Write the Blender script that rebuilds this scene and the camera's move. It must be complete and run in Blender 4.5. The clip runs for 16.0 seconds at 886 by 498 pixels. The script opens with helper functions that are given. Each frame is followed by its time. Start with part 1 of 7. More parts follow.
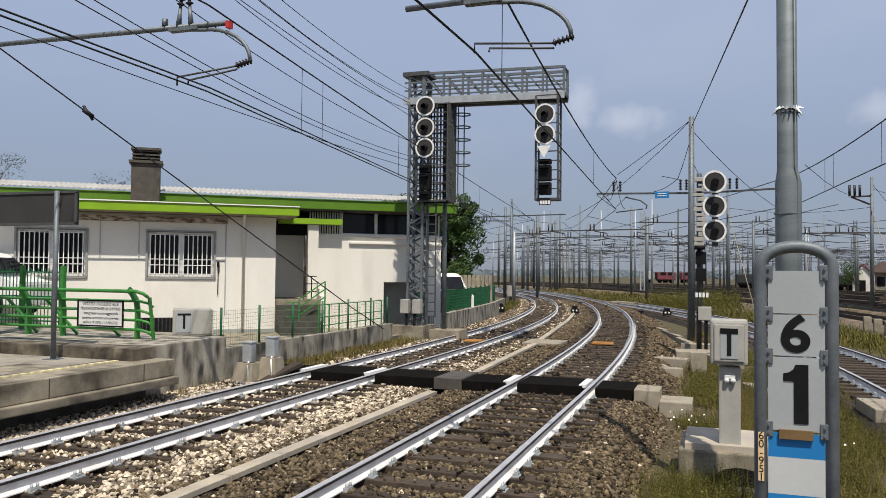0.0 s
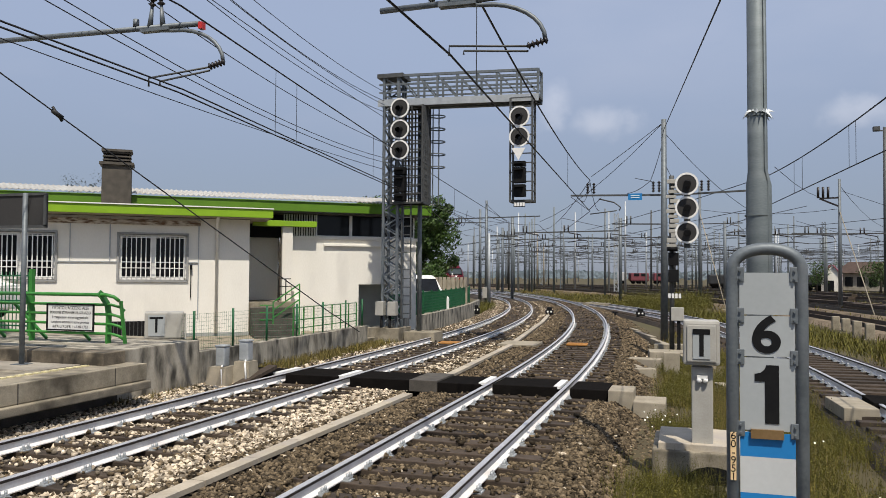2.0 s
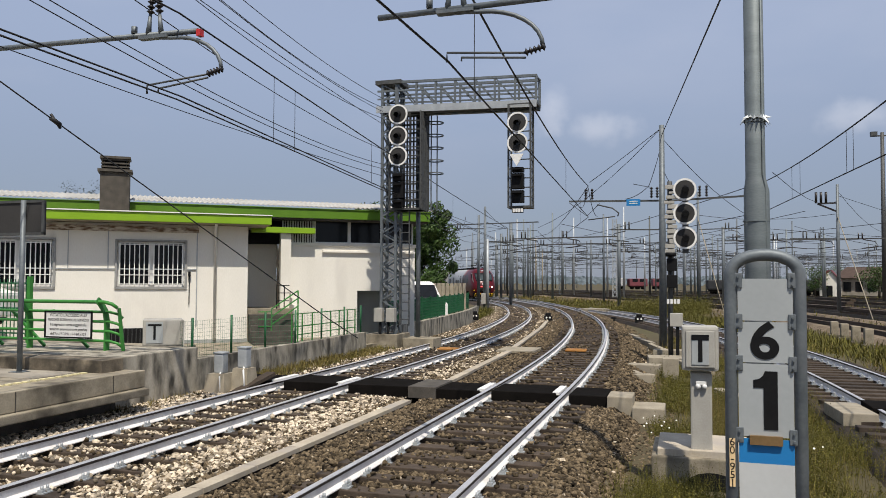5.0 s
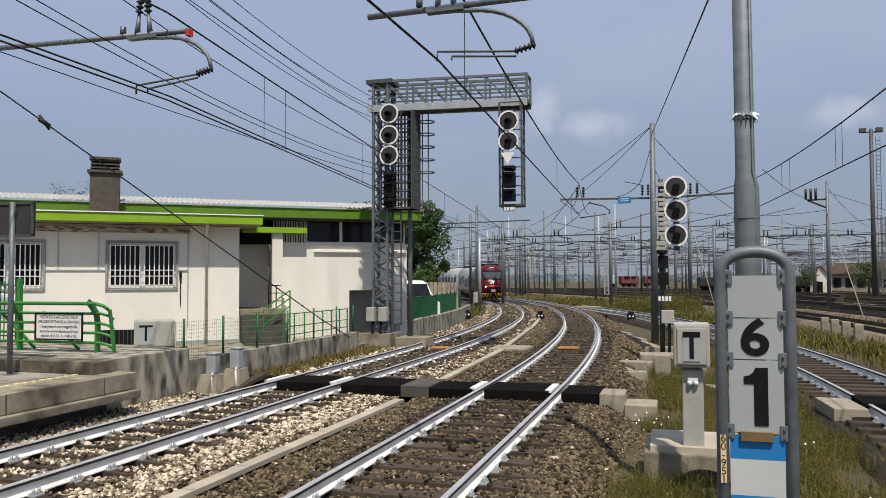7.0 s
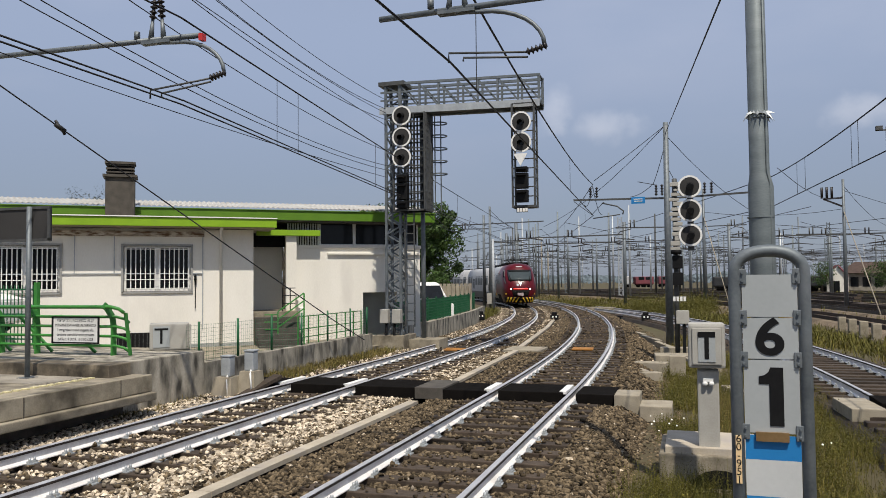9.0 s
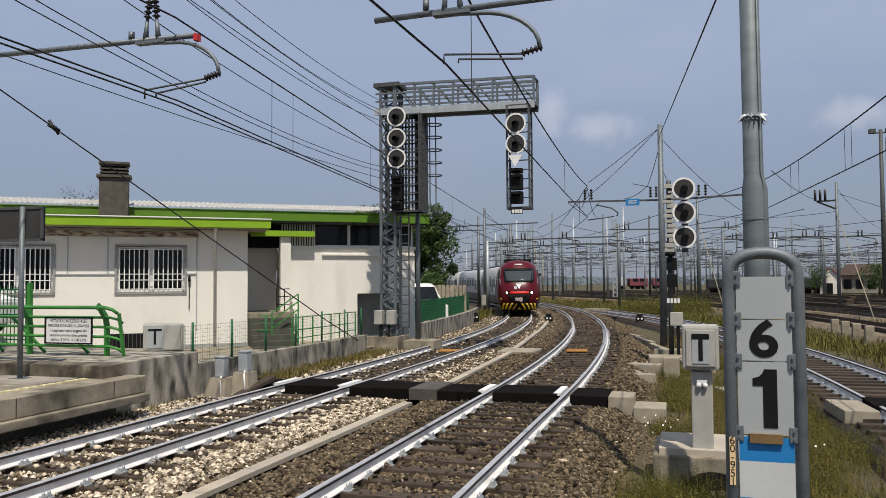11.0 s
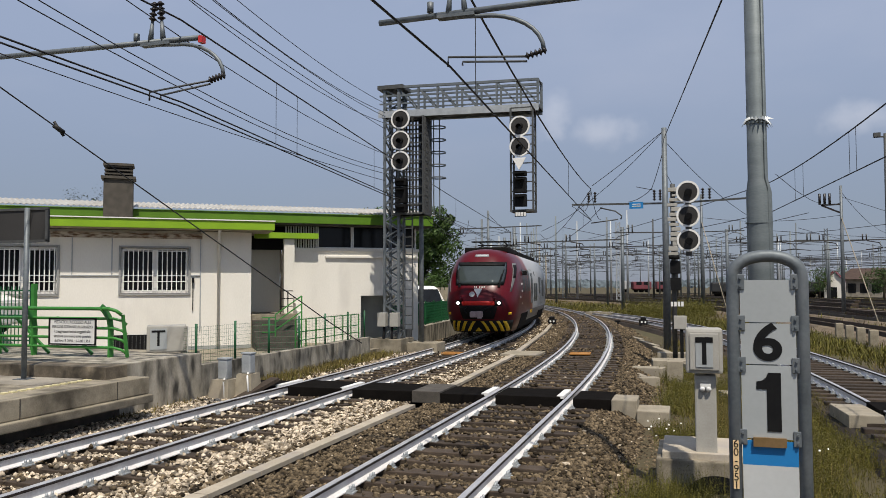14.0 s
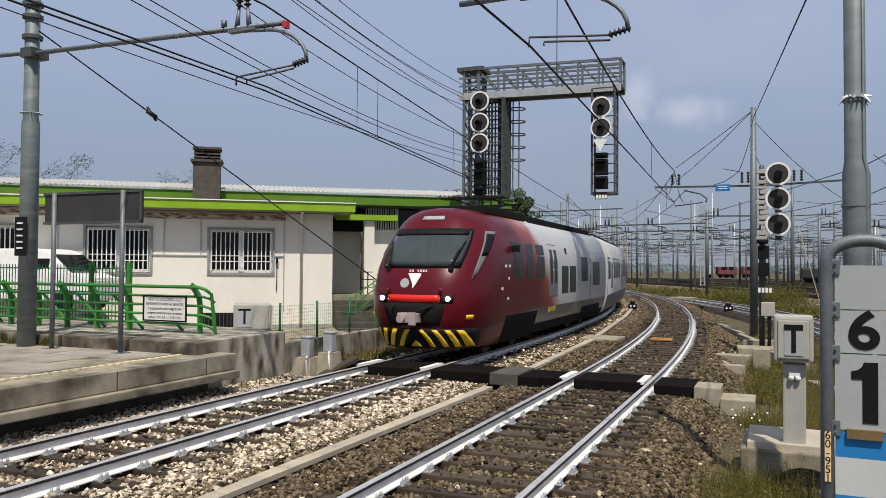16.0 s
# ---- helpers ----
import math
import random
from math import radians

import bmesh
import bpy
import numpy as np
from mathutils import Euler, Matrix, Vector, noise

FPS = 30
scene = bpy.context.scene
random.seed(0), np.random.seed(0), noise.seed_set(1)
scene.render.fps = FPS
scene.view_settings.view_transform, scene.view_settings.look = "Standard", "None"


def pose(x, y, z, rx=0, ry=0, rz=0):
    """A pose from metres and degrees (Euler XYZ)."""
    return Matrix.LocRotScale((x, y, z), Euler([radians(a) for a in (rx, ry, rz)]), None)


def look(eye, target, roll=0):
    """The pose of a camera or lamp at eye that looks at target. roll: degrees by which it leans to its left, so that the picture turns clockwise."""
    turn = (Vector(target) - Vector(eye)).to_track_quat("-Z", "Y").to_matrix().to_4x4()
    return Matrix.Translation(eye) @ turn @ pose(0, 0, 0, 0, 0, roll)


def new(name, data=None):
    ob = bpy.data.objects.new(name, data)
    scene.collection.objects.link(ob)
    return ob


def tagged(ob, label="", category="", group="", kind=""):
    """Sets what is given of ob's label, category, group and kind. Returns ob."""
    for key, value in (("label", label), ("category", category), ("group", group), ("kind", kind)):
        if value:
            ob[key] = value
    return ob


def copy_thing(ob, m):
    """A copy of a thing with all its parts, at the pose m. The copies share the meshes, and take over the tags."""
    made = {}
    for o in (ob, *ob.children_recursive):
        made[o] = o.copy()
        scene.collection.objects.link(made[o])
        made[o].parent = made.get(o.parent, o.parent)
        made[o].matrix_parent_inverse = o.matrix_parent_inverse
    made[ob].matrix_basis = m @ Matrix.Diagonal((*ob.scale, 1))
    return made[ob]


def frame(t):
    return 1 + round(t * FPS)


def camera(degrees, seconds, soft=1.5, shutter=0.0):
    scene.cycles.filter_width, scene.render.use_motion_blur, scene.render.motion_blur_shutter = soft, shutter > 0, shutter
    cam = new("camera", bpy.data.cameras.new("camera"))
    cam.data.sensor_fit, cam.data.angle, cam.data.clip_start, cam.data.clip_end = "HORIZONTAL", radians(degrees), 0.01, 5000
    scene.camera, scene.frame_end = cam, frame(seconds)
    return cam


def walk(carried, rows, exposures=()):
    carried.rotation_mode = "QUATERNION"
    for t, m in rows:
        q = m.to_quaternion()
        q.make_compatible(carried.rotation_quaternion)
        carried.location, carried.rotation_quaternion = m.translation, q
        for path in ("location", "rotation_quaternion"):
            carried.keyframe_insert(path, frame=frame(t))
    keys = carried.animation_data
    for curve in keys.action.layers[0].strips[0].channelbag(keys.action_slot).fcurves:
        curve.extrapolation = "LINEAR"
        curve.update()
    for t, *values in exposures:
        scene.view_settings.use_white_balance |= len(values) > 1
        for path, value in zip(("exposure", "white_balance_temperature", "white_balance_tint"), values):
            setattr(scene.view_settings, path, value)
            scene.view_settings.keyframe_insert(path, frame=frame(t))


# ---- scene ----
EXPO = 0.0
cam = camera(59.2, 16.0, soft=0.75)
# seconds, eye x, y, z, yaw, pitch, lean
ROWS = [
    (0, -0.000, -0.000, 2.135, 19.10, 1.73, -0.60),
    (0.5, -0.000, -0.000, 2.136, 18.72, 1.68, -0.60),
    (1, -0.000, -0.000, 2.138, 18.26, 1.73, -0.65),
    (1.5, -0.001, -0.000, 2.139, 17.59, 1.84, -0.33),
    (2, -0.001, -0.001, 2.140, 17.27, 1.88, -0.39),
    (2.5, -0.001, -0.000, 2.141, 17.42, 1.96, -0.28),
    (3, 0.001, -0.000, 2.142, 17.45, 2.20, -0.09),
    (3.5, 0.001, -0.000, 2.142, 17.39, 2.38, -0.09),
    (4, 0.001, -0.000, 2.143, 17.35, 2.49, -0.15),
    (6.5, 0.004, 0.001, 2.144, 16.68, 2.08, -0.01),
    (7, 0.006, 0.001, 2.145, 16.60, 2.24, 0.19),
    (7.5, 0.008, 0.002, 2.145, 16.80, 2.36, 0.29),
    (8, 0.010, 0.003, 2.145, 17.05, 2.40, 0.34),
    (8.5, 0.012, 0.003, 2.144, 17.24, 2.36, 0.49),
    (9, 0.012, 0.003, 2.142, 17.60, 2.37, 0.53),
    (11.5, 0.010, 0.003, 2.142, 17.08, 2.56, 0.42),
    (12, 0.010, 0.003, 2.143, 17.10, 2.73, 0.53),
    (12.5, 0.009, 0.002, 2.143, 17.06, 2.68, 0.41),
    (13, 0.009, 0.002, 2.142, 17.11, 2.67, 0.35),
    (13.5, 0.009, 0.003, 2.141, 17.35, 2.69, 0.32),
    (14, 0.010, 0.003, 2.140, 17.44, 2.65, 0.18),
    (14.5, 0.009, 0.003, 2.141, 17.65, 2.57, 0.18),
    (15, 0.006, 0.002, 2.142, 18.20, 2.35, 0.01),
    (15.5, 0.003, 0.001, 2.139, 19.97, 1.81, -0.27),
    (16, 0.001, 0.001, 2.136, 23.16, 1.36, -0.43),
]
walk(cam, [(t, pose(x, y, z, 90 + pitch, lean, yaw)) for t, x, y, z, yaw, pitch, lean in ROWS],
     exposures=((0.0, EXPO), (4.0, EXPO - 0.02), (9.0, EXPO - 0.08), (12.5, EXPO - 0.14), (14.5, EXPO - 0.14), (16.0, EXPO - 0.04)))

# ---------------------------------------------------------------- light
SUN_EL, SUN_AZ = radians(61), math.atan2(0.47, -0.88)   # from behind the eye, to its right
world = bpy.data.worlds.new("sky")
scene.world = world
world.use_nodes = True
wn, wl = world.node_tree.nodes, world.node_tree.links
wn.clear()
sky = wn.new("ShaderNodeTexSky")
sky.sky_type, sky.sun_disc = "NISHITA", False
sky.sun_elevation, sky.sun_rotation = SUN_EL, SUN_AZ
sky.air_density, sky.dust_density, sky.ozone_density = 1.0, 0.7, 3.0
wtc = wn.new("ShaderNodeTexCoord")
wmap = wn.new("ShaderNodeMapping")
wmap.inputs["Scale"].default_value = (1.0, 1.0, 2.6)
wnoise = wn.new("ShaderNodeTexNoise")
wnoise.inputs["Scale"].default_value, wnoise.inputs["Detail"].default_value = 2.3, 6.0
wramp = wn.new("ShaderNodeValToRGB")
wramp.color_ramp.elements[0].position, wramp.color_ramp.elements[1].position = 0.5, 0.8
wmix = wn.new("ShaderNodeMixRGB")
wmix.inputs["Color2"].default_value = (6.2, 6.4, 7.2, 1)
wmul = wn.new("ShaderNodeMath")
wmul.operation = "MULTIPLY"
wmul.inputs[1].default_value = 0.55
wbg, wout = wn.new("ShaderNodeBackground"), wn.new("ShaderNodeOutputWorld")
wbg.inputs["Strength"].default_value = 0.105
wl.new(wtc.outputs["Generated"], wmap.inputs["Vector"])
wl.new(wmap.outputs["Vector"], wnoise.inputs["Vector"])
wl.new(wnoise.outputs["Fac"], wramp.inputs["Fac"])
wl.new(wramp.outputs["Color"], wmul.inputs[0])
wl.new(wmul.outputs[0], wmix.inputs["Fac"])
wl.new(sky.outputs["Color"], wmix.inputs["Color1"])
# two fair-weather clouds low over the yard
cloud_in = wmix.outputs["Color"]
for yaw, elev, wide, tall in ((9.3, 12.3, 0.034, 0.042), (6.0, 10.8, 0.06, 0.028), (-11.0, 10.9, 0.06, 0.028), (17, 24, 0.25, 0.08)):
    d = Vector((-math.sin(radians(yaw)) * math.cos(radians(elev)), math.cos(radians(yaw)) * math.cos(radians(elev)), math.sin(radians(elev))))
    cm, cn, cg = wn.new("ShaderNodeMapping"), wn.new("ShaderNodeTexNoise"), wn.new("ShaderNodeVectorMath")
    cm.inputs["Location"].default_value = (-d.x / wide, -d.y / wide, -d.z / tall)
    cm.inputs["Scale"].default_value = (1 / wide, 1 / wide, 1 / tall)
    cn.inputs["Scale"].default_value, cn.inputs["Detail"].default_value = 26, 6
    cg.operation = "LENGTH"
    ca, cr, cx = wn.new("ShaderNodeMath"), wn.new("ShaderNodeMapRange"), wn.new("ShaderNodeMixRGB")
    ca.operation, ca.inputs[1].default_value = "MULTIPLY_ADD", 1.6
    cr.interpolation_type = "SMOOTHSTEP"
    cr.inputs["From Min"].default_value, cr.inputs["From Max"].default_value, cr.inputs["To Min"].default_value, cr.inputs["To Max"].default_value = 1.75, 0.7, 0.0, 0.8 if tall < 0.05 else 0.22
    cx.inputs["Color2"].default_value = (10.2, 10.6, 11.2, 1)
    wl.new(wtc.outputs["Generated"], cm.inputs["Vector"])
    wl.new(cm.outputs["Vector"], cg.inputs[0])
    wl.new(wtc.outputs["Generated"], cn.inputs["Vector"])
    wl.new(cn.outputs["Fac"], ca.inputs[0])
    wl.new(cg.outputs["Value"], ca.inputs[2])
    wl.new(ca.outputs[0], cr.inputs["Value"])
    wl.new(cr.outputs["Result"], cx.inputs["Fac"])
    wl.new(cloud_in, cx.inputs["Color1"])
    cloud_in = cx.outputs["Color"]
haze = wn.new("ShaderNodeMixRGB")
haze.blend_type, haze.inputs["Fac"].default_value, haze.inputs["Color2"].default_value = "MULTIPLY", 1.0, (1.07, 1.05, 1.045, 1)
even = wn.new("ShaderNodeMixRGB")
even.inputs["Fac"].default_value, even.inputs["Color2"].default_value = 0.75, (3.35, 3.95, 5.3, 1)
wl.new(cloud_in, even.inputs["Color1"])
wl.new(even.outputs["Color"], haze.inputs["Color1"])
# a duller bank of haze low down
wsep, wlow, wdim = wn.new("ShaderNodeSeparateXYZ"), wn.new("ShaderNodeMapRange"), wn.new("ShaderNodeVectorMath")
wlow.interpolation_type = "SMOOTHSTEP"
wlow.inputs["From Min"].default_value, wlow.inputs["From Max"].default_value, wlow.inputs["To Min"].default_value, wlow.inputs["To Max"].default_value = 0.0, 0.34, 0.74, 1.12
wdim.operation = "SCALE"
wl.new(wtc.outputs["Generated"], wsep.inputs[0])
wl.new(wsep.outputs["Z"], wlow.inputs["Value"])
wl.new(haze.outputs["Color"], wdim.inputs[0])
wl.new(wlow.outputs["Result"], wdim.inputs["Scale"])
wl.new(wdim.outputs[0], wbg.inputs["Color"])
wl.new(wbg.outputs["Background"], wout.inputs["Surface"])
sun_data = bpy.data.lights.new("sun", "SUN")
sun_data.energy, sun_data.angle, sun_data.color = 5.1, radians(0.6), (1.0, 0.93, 0.82)
sun = new("sun", sun_data)
sun_way = Vector((math.sin(SUN_AZ) * math.cos(SUN_EL), math.cos(SUN_AZ) * math.cos(SUN_EL), math.sin(SUN_EL)))
sun.matrix_world = look(sun_way * 60, (0, 0, 0))


# ---------------------------------------------------------------- materials
def mat(name, c1, c2=None, scale=6.0, rough=0.7, metal=0.0, bump=0.15, fine=60.0, dirt=None, dirt_at=0.6, per="", vary=0.0,
        stretch=(1, 1, 1), dirt_scale=1.3, coat=0.0, glow=None, spec=0.35):
    """Two scales of variation between c1 and c2, dirt patches of their own shape, fine relief."""
    m = bpy.data.materials.new(name)
    m.use_nodes = True
    n, l = m.node_tree.nodes, m.node_tree.links
    b = n["Principled BSDF"]
    c2 = c2 or tuple(v * 0.8 for v in c1)
    tc, mp = n.new("ShaderNodeTexCoord"), n.new("ShaderNodeMapping")
    mp.inputs["Scale"].default_value = stretch
    l.new(tc.outputs["Object"], mp.inputs["Vector"])
    n1, n2 = n.new("ShaderNodeTexNoise"), n.new("ShaderNodeTexNoise")
    n1.inputs["Scale"].default_value, n1.inputs["Detail"].default_value = scale, 5
    n2.inputs["Scale"].default_value, n2.inputs["Detail"].default_value = fine, 3
    l.new(mp.outputs["Vector"], n1.inputs["Vector"])
    l.new(mp.outputs["Vector"], n2.inputs["Vector"])
    r = n.new("ShaderNodeValToRGB")
    r.color_ramp.elements[0].position, r.color_ramp.elements[1].position = 0.35, 0.68
    r.color_ramp.elements[0].color, r.color_ramp.elements[1].color = (*c2, 1), (*c1, 1)
    add = n.new("ShaderNodeMixRGB")
    add.inputs["Fac"].default_value = 0.35
    l.new(n1.outputs["Fac"], add.inputs["Color1"])
    l.new(n2.outputs["Fac"], add.inputs["Color2"])
    l.new(add.outputs["Color"], r.inputs["Fac"])
    col = r.outputs["Color"]
    if dirt:
        n3 = n.new("ShaderNodeTexNoise")
        n3.inputs["Scale"].default_value, n3.inputs["Detail"].default_value = dirt_scale, 7
        l.new(mp.outputs["Vector"], n3.inputs["Vector"])
        r3 = n.new("ShaderNodeValToRGB")
        r3.color_ramp.elements[0].position, r3.color_ramp.elements[1].position = dirt_at - 0.1, dirt_at + 0.12
        l.new(n3.outputs["Fac"], r3.inputs["Fac"])
        mx = n.new("ShaderNodeMixRGB")
        mx.inputs["Color2"].default_value = (*dirt, 1)
        l.new(r3.outputs["Color"], mx.inputs["Fac"])
        l.new(col, mx.inputs["Color1"])
        col = mx.outputs["Color"]
    if vary:
        hs, mr = n.new("ShaderNodeHueSaturation"), n.new("ShaderNodeMapRange")
        mr.inputs["To Min"].default_value, mr.inputs["To Max"].default_value = 1 - vary, 1 + vary
        if per == "island":
            l.new(n.new("ShaderNodeNewGeometry").outputs["Random Per Island"], mr.inputs["Value"])
        else:
            l.new(n.new("ShaderNodeObjectInfo").outputs["Random"], mr.inputs["Value"])
        l.new(mr.outputs["Result"], hs.inputs["Value"])
        l.new(col, hs.inputs["Color"])
        col = hs.outputs["Color"]
    l.new(col, b.inputs["Base Color"])
    b.inputs["Roughness"].default_value, b.inputs["Metallic"].default_value = rough, metal
    b.inputs["Coat Weight"].default_value = coat
    b.inputs["Specular IOR Level"].default_value = spec
    if bump:
        bp = n.new("ShaderNodeBump")
        bp.inputs["Strength"].default_value, bp.inputs["Distance"].default_value = bump, 0.01
        l.new(add.outputs["Color"], bp.inputs["Height"])
        l.new(bp.outputs["Normal"], b.inputs["Normal"])
    if glow:
        b.inputs["Emission Color"].default_value, b.inputs["Emission Strength"].default_value = (*glow[:3], 1), glow[3]
    return m


M_RAIL = mat("white_painted_rail", (0.8, 0.78, 0.75), (0.58, 0.55, 0.53), 3, 0.5, 0, 0.1, 40, (0.4, 0.35, 0.32), 0.7)
M_RAILTOP = mat("rail_running_band", (0.74, 0.72, 0.71), (0.55, 0.53, 0.52), 4, 0.33, 0.55, 0.03, 50)
# rust, darkened further to include the shadow line below the head
M_RAILHEAD = mat("rusty_shaded_rail_head", (0.05, 0.038, 0.034), (0.022, 0.017, 0.015), 9, 0.6, 0.2, 0.15, 60)
M_SLEEPER = mat("old_sleeper_wood", (0.075, 0.055, 0.039), (0.028, 0.02, 0.014), 5, 0.85, 0, 0.5, 45, vary=0.35, stretch=(1, 7, 1))
M_YARDBED = mat("tan_yard_gravel", (0.23, 0.175, 0.115), (0.12, 0.09, 0.06), 3, 0.95, 0, 0.6, 20, (0.07, 0.052, 0.035), 0.55, dirt_scale=0.4)
# near-black brown: the shade in the gaps between stones is in this colour
M_BALLAST = mat("brown_ballast", (0.04, 0.03, 0.021), (0.008, 0.006, 0.0045), 24, 0.97, 0, 1.0, 60, (0.05, 0.035, 0.022), 0.56, dirt_scale=0.5)
M_STONE_DARK = mat("brown_stone", (0.175, 0.132, 0.082), (0.03, 0.022, 0.013), 14, 0.92, 0, 0.3, 90, spec=0.15, vary=0.85, per="island")
M_STONE_PALE = mat("pale_stone", (0.62, 0.53, 0.41), (0.24, 0.19, 0.13), 14, 0.88, 0, 0.3, 90, spec=0.2, vary=0.7, per="island")
M_CONC = mat("weathered_concrete", (0.36, 0.315, 0.235), (0.19, 0.162, 0.115), 3, 0.9, 0, 0.4, 50, (0.06, 0.05, 0.036), 0.57, dirt_scale=1.6)
M_CONC_STREAK = mat("streaked_concrete", (0.45, 0.41, 0.335), (0.25, 0.225, 0.175), 4, 0.9, 0, 0.4, 50, (0.055, 0.05, 0.04), 0.54, dirt_scale=3.2, stretch=(1, 1, 0.4))
M_CONC_PALE = mat("pale_concrete", (0.36, 0.315, 0.235), (0.22, 0.19, 0.14), 4, 0.88, 0, 0.25, 60, (0.25, 0.22, 0.18), 0.62)
M_PAVE = mat("platform_paving", (0.45, 0.39, 0.3), (0.31, 0.265, 0.2), 2.5, 0.85, 0, 0.15, 40, (0.3, 0.27, 0.24), 0.6, vary=0.12)
M_KERB = mat("grimy_kerb_concrete", (0.24, 0.2, 0.145), (0.11, 0.09, 0.065), 3, 0.92, 0, 0.4, 50, (0.045, 0.038, 0.028), 0.5, dirt_scale=2.4)
M_SLAB = mat("worn_platform_slab", (0.35, 0.315, 0.255), (0.22, 0.195, 0.155), 2.5, 0.85, 0, 0.2, 40, (0.16, 0.14, 0.11), 0.58, vary=0.15)
M_PEEL = mat("peeling_painted_board", (0.6, 0.55, 0.48), (0.4, 0.34, 0.27), 3, 0.8, 0, 0.2, 40, (0.12, 0.07, 0.04), 0.5, dirt_scale=4, stretch=(1, 1, 4))
M_TACTILE = mat("yellow_tactile", (0.68, 0.6, 0.34), (0.5, 0.44, 0.25), 5, 0.8, 0, 0.2)
M_GROUND = mat("dry_yard_ground", (0.105, 0.078, 0.042), (0.042, 0.031, 0.017), 0.35, 0.95, 0, 0.6, 9, (0.075, 0.066, 0.026), 0.5, dirt_scale=0.09)
M_WALL = mat("white_render", (0.78, 0.75, 0.68), (0.68, 0.65, 0.58), 0.8, 0.85, 0, 0.08, 30, (0.6, 0.57, 0.52), 0.68, dirt_scale=0.9, stretch=(1, 1, 0.35))
M_PLINTH = mat("grey_plinth", (0.36, 0.37, 0.35), (0.27, 0.28, 0.26), 2, 0.9)
M_LIME = mat("lime_fascia", (0.235, 0.4, 0.018), (0.19, 0.335, 0.014), 1.5, 0.45, 0, 0.03, 30, (0.2, 0.33, 0.03), 0.7)
# darker copy of the lime, with shade put into the colour
M_LIME_SHADED = mat("shaded_lime_fascia", (0.1, 0.21, 0.013), (0.075, 0.165, 0.01), 1.5, 0.5, 0, 0.03, 30)
M_ROOF = mat("pale_fibre_roof", (0.5, 0.49, 0.46), (0.32, 0.31, 0.285), 2, 0.85, 0, 0.15, 30, (0.34, 0.31, 0.27), 0.6)
M_WHITE = mat("white_paint", (0.78, 0.77, 0.74), (0.68, 0.67, 0.64), 5, 0.5, 0, 0.05, 50)
M_GREYTRIM = mat("grey_trim", (0.32, 0.32, 0.31), (0.24, 0.24, 0.23), 5, 0.6, 0, 0.05)
M_GLASS_DARK = mat("dark_glass", (0.012, 0.013, 0.015), (0.008, 0.009, 0.01), 3, 0.1, 0, 0.0, spec=0.25)
M_BLACK = mat("black_paint", (0.007, 0.007, 0.008), (0.012, 0.012, 0.012), 6, 0.6, 0, 0.05, spec=0.12)
M_RUBBER = mat("black_rubber_panel", (0.006, 0.0055, 0.005), (0.011, 0.0095, 0.0085), 5, 0.9, 0, 0.3, 40, spec=0.02)
# dark brown for sooty parts, and for the painted-in shade of the porch steps
M_SOOT_SHADE = mat("soot_and_shade_brown", (0.1, 0.088, 0.072), (0.05, 0.044, 0.037), 4, 0.8, 0.0, 0.15, 40)
M_GALV = mat("galvanised_steel", (0.175, 0.195, 0.205), (0.105, 0.12, 0.13), 9, 0.55, 0.35, 0.08, 60, (0.17, 0.18, 0.19), 0.63, dirt_scale=6)
M_GALV_DARK = mat("weathered_lattice_steel", (0.1, 0.102, 0.1), (0.055, 0.057, 0.056), 7, 0.6, 0.3, 0.08, 50)
M_GALV_PALE = mat("pale_galvanised_steel", (0.44, 0.46, 0.47), (0.32, 0.34, 0.35), 6, 0.5, 0.3, 0.06, 50)
M_MAST = mat("grey_mast_steel", (0.19, 0.218, 0.222), (0.13, 0.15, 0.156), 3, 0.6, 0.3, 0.12, 30, (0.26, 0.28, 0.28), 0.63, stretch=(1, 1, 3))
M_WIRE = mat("dark_copper_wire", (0.035, 0.033, 0.034), (0.02, 0.02, 0.02), 6, 0.6, 0.3, 0.0)
M_INSUL = mat("brown_insulator", (0.03, 0.025, 0.024), (0.016, 0.014, 0.014), 6, 0.35, 0, 0.02)
M_RED = mat("red_tip", (0.55, 0.03, 0.03), (0.45, 0.03, 0.03), 6, 0.5, 0, 0.02)
M_GREEN = mat("green_railing_paint", (0.05, 0.24, 0.04), (0.035, 0.175, 0.03), 5, 0.5, 0, 0.06, 50, (0.05, 0.14, 0.06), 0.66)
M_GREEN_DARK = mat("dark_green_fence", (0.016, 0.12, 0.045), (0.01, 0.08, 0.03), 5, 0.55, 0, 0.05)
M_PLATE = mat("aluminium_plate", (0.4, 0.42, 0.42), (0.35, 0.37, 0.37), 3, 0.4, 0.15, 0.03, 40)
M_PLATE_PALE = mat("pale_enamel_plate", (0.54, 0.55, 0.54), (0.48, 0.49, 0.48), 3, 0.45, 0.05, 0.03, 40)
M_PLATE_BLUE = mat("blue_plate_band", (0.018, 0.19, 0.46), (0.018, 0.17, 0.42), 3, 0.4, 0, 0.03, 40)
M_BOARD = mat("dark_board_back", (0.05, 0.048, 0.047), (0.035, 0.034, 0.033), 2, 0.7, 0, 0.05, spec=0.15)
M_CABINET = mat("pale_grey_cabinet", (0.41, 0.395, 0.355), (0.32, 0.305, 0.27), 4, 0.6, 0, 0.06, 50, (0.33, 0.31, 0.27), 0.66, dirt_scale=4)
M_YELLOW = mat("yellow_block", (0.42, 0.2, 0.05), (0.3, 0.13, 0.03), 5, 0.7, 0, 0.1)
M_LEAF = mat("leaf", (0.055, 0.105, 0.014), (0.02, 0.042, 0.007), 3, 0.6, 0, 0.0, 20, vary=0.5, per="island")
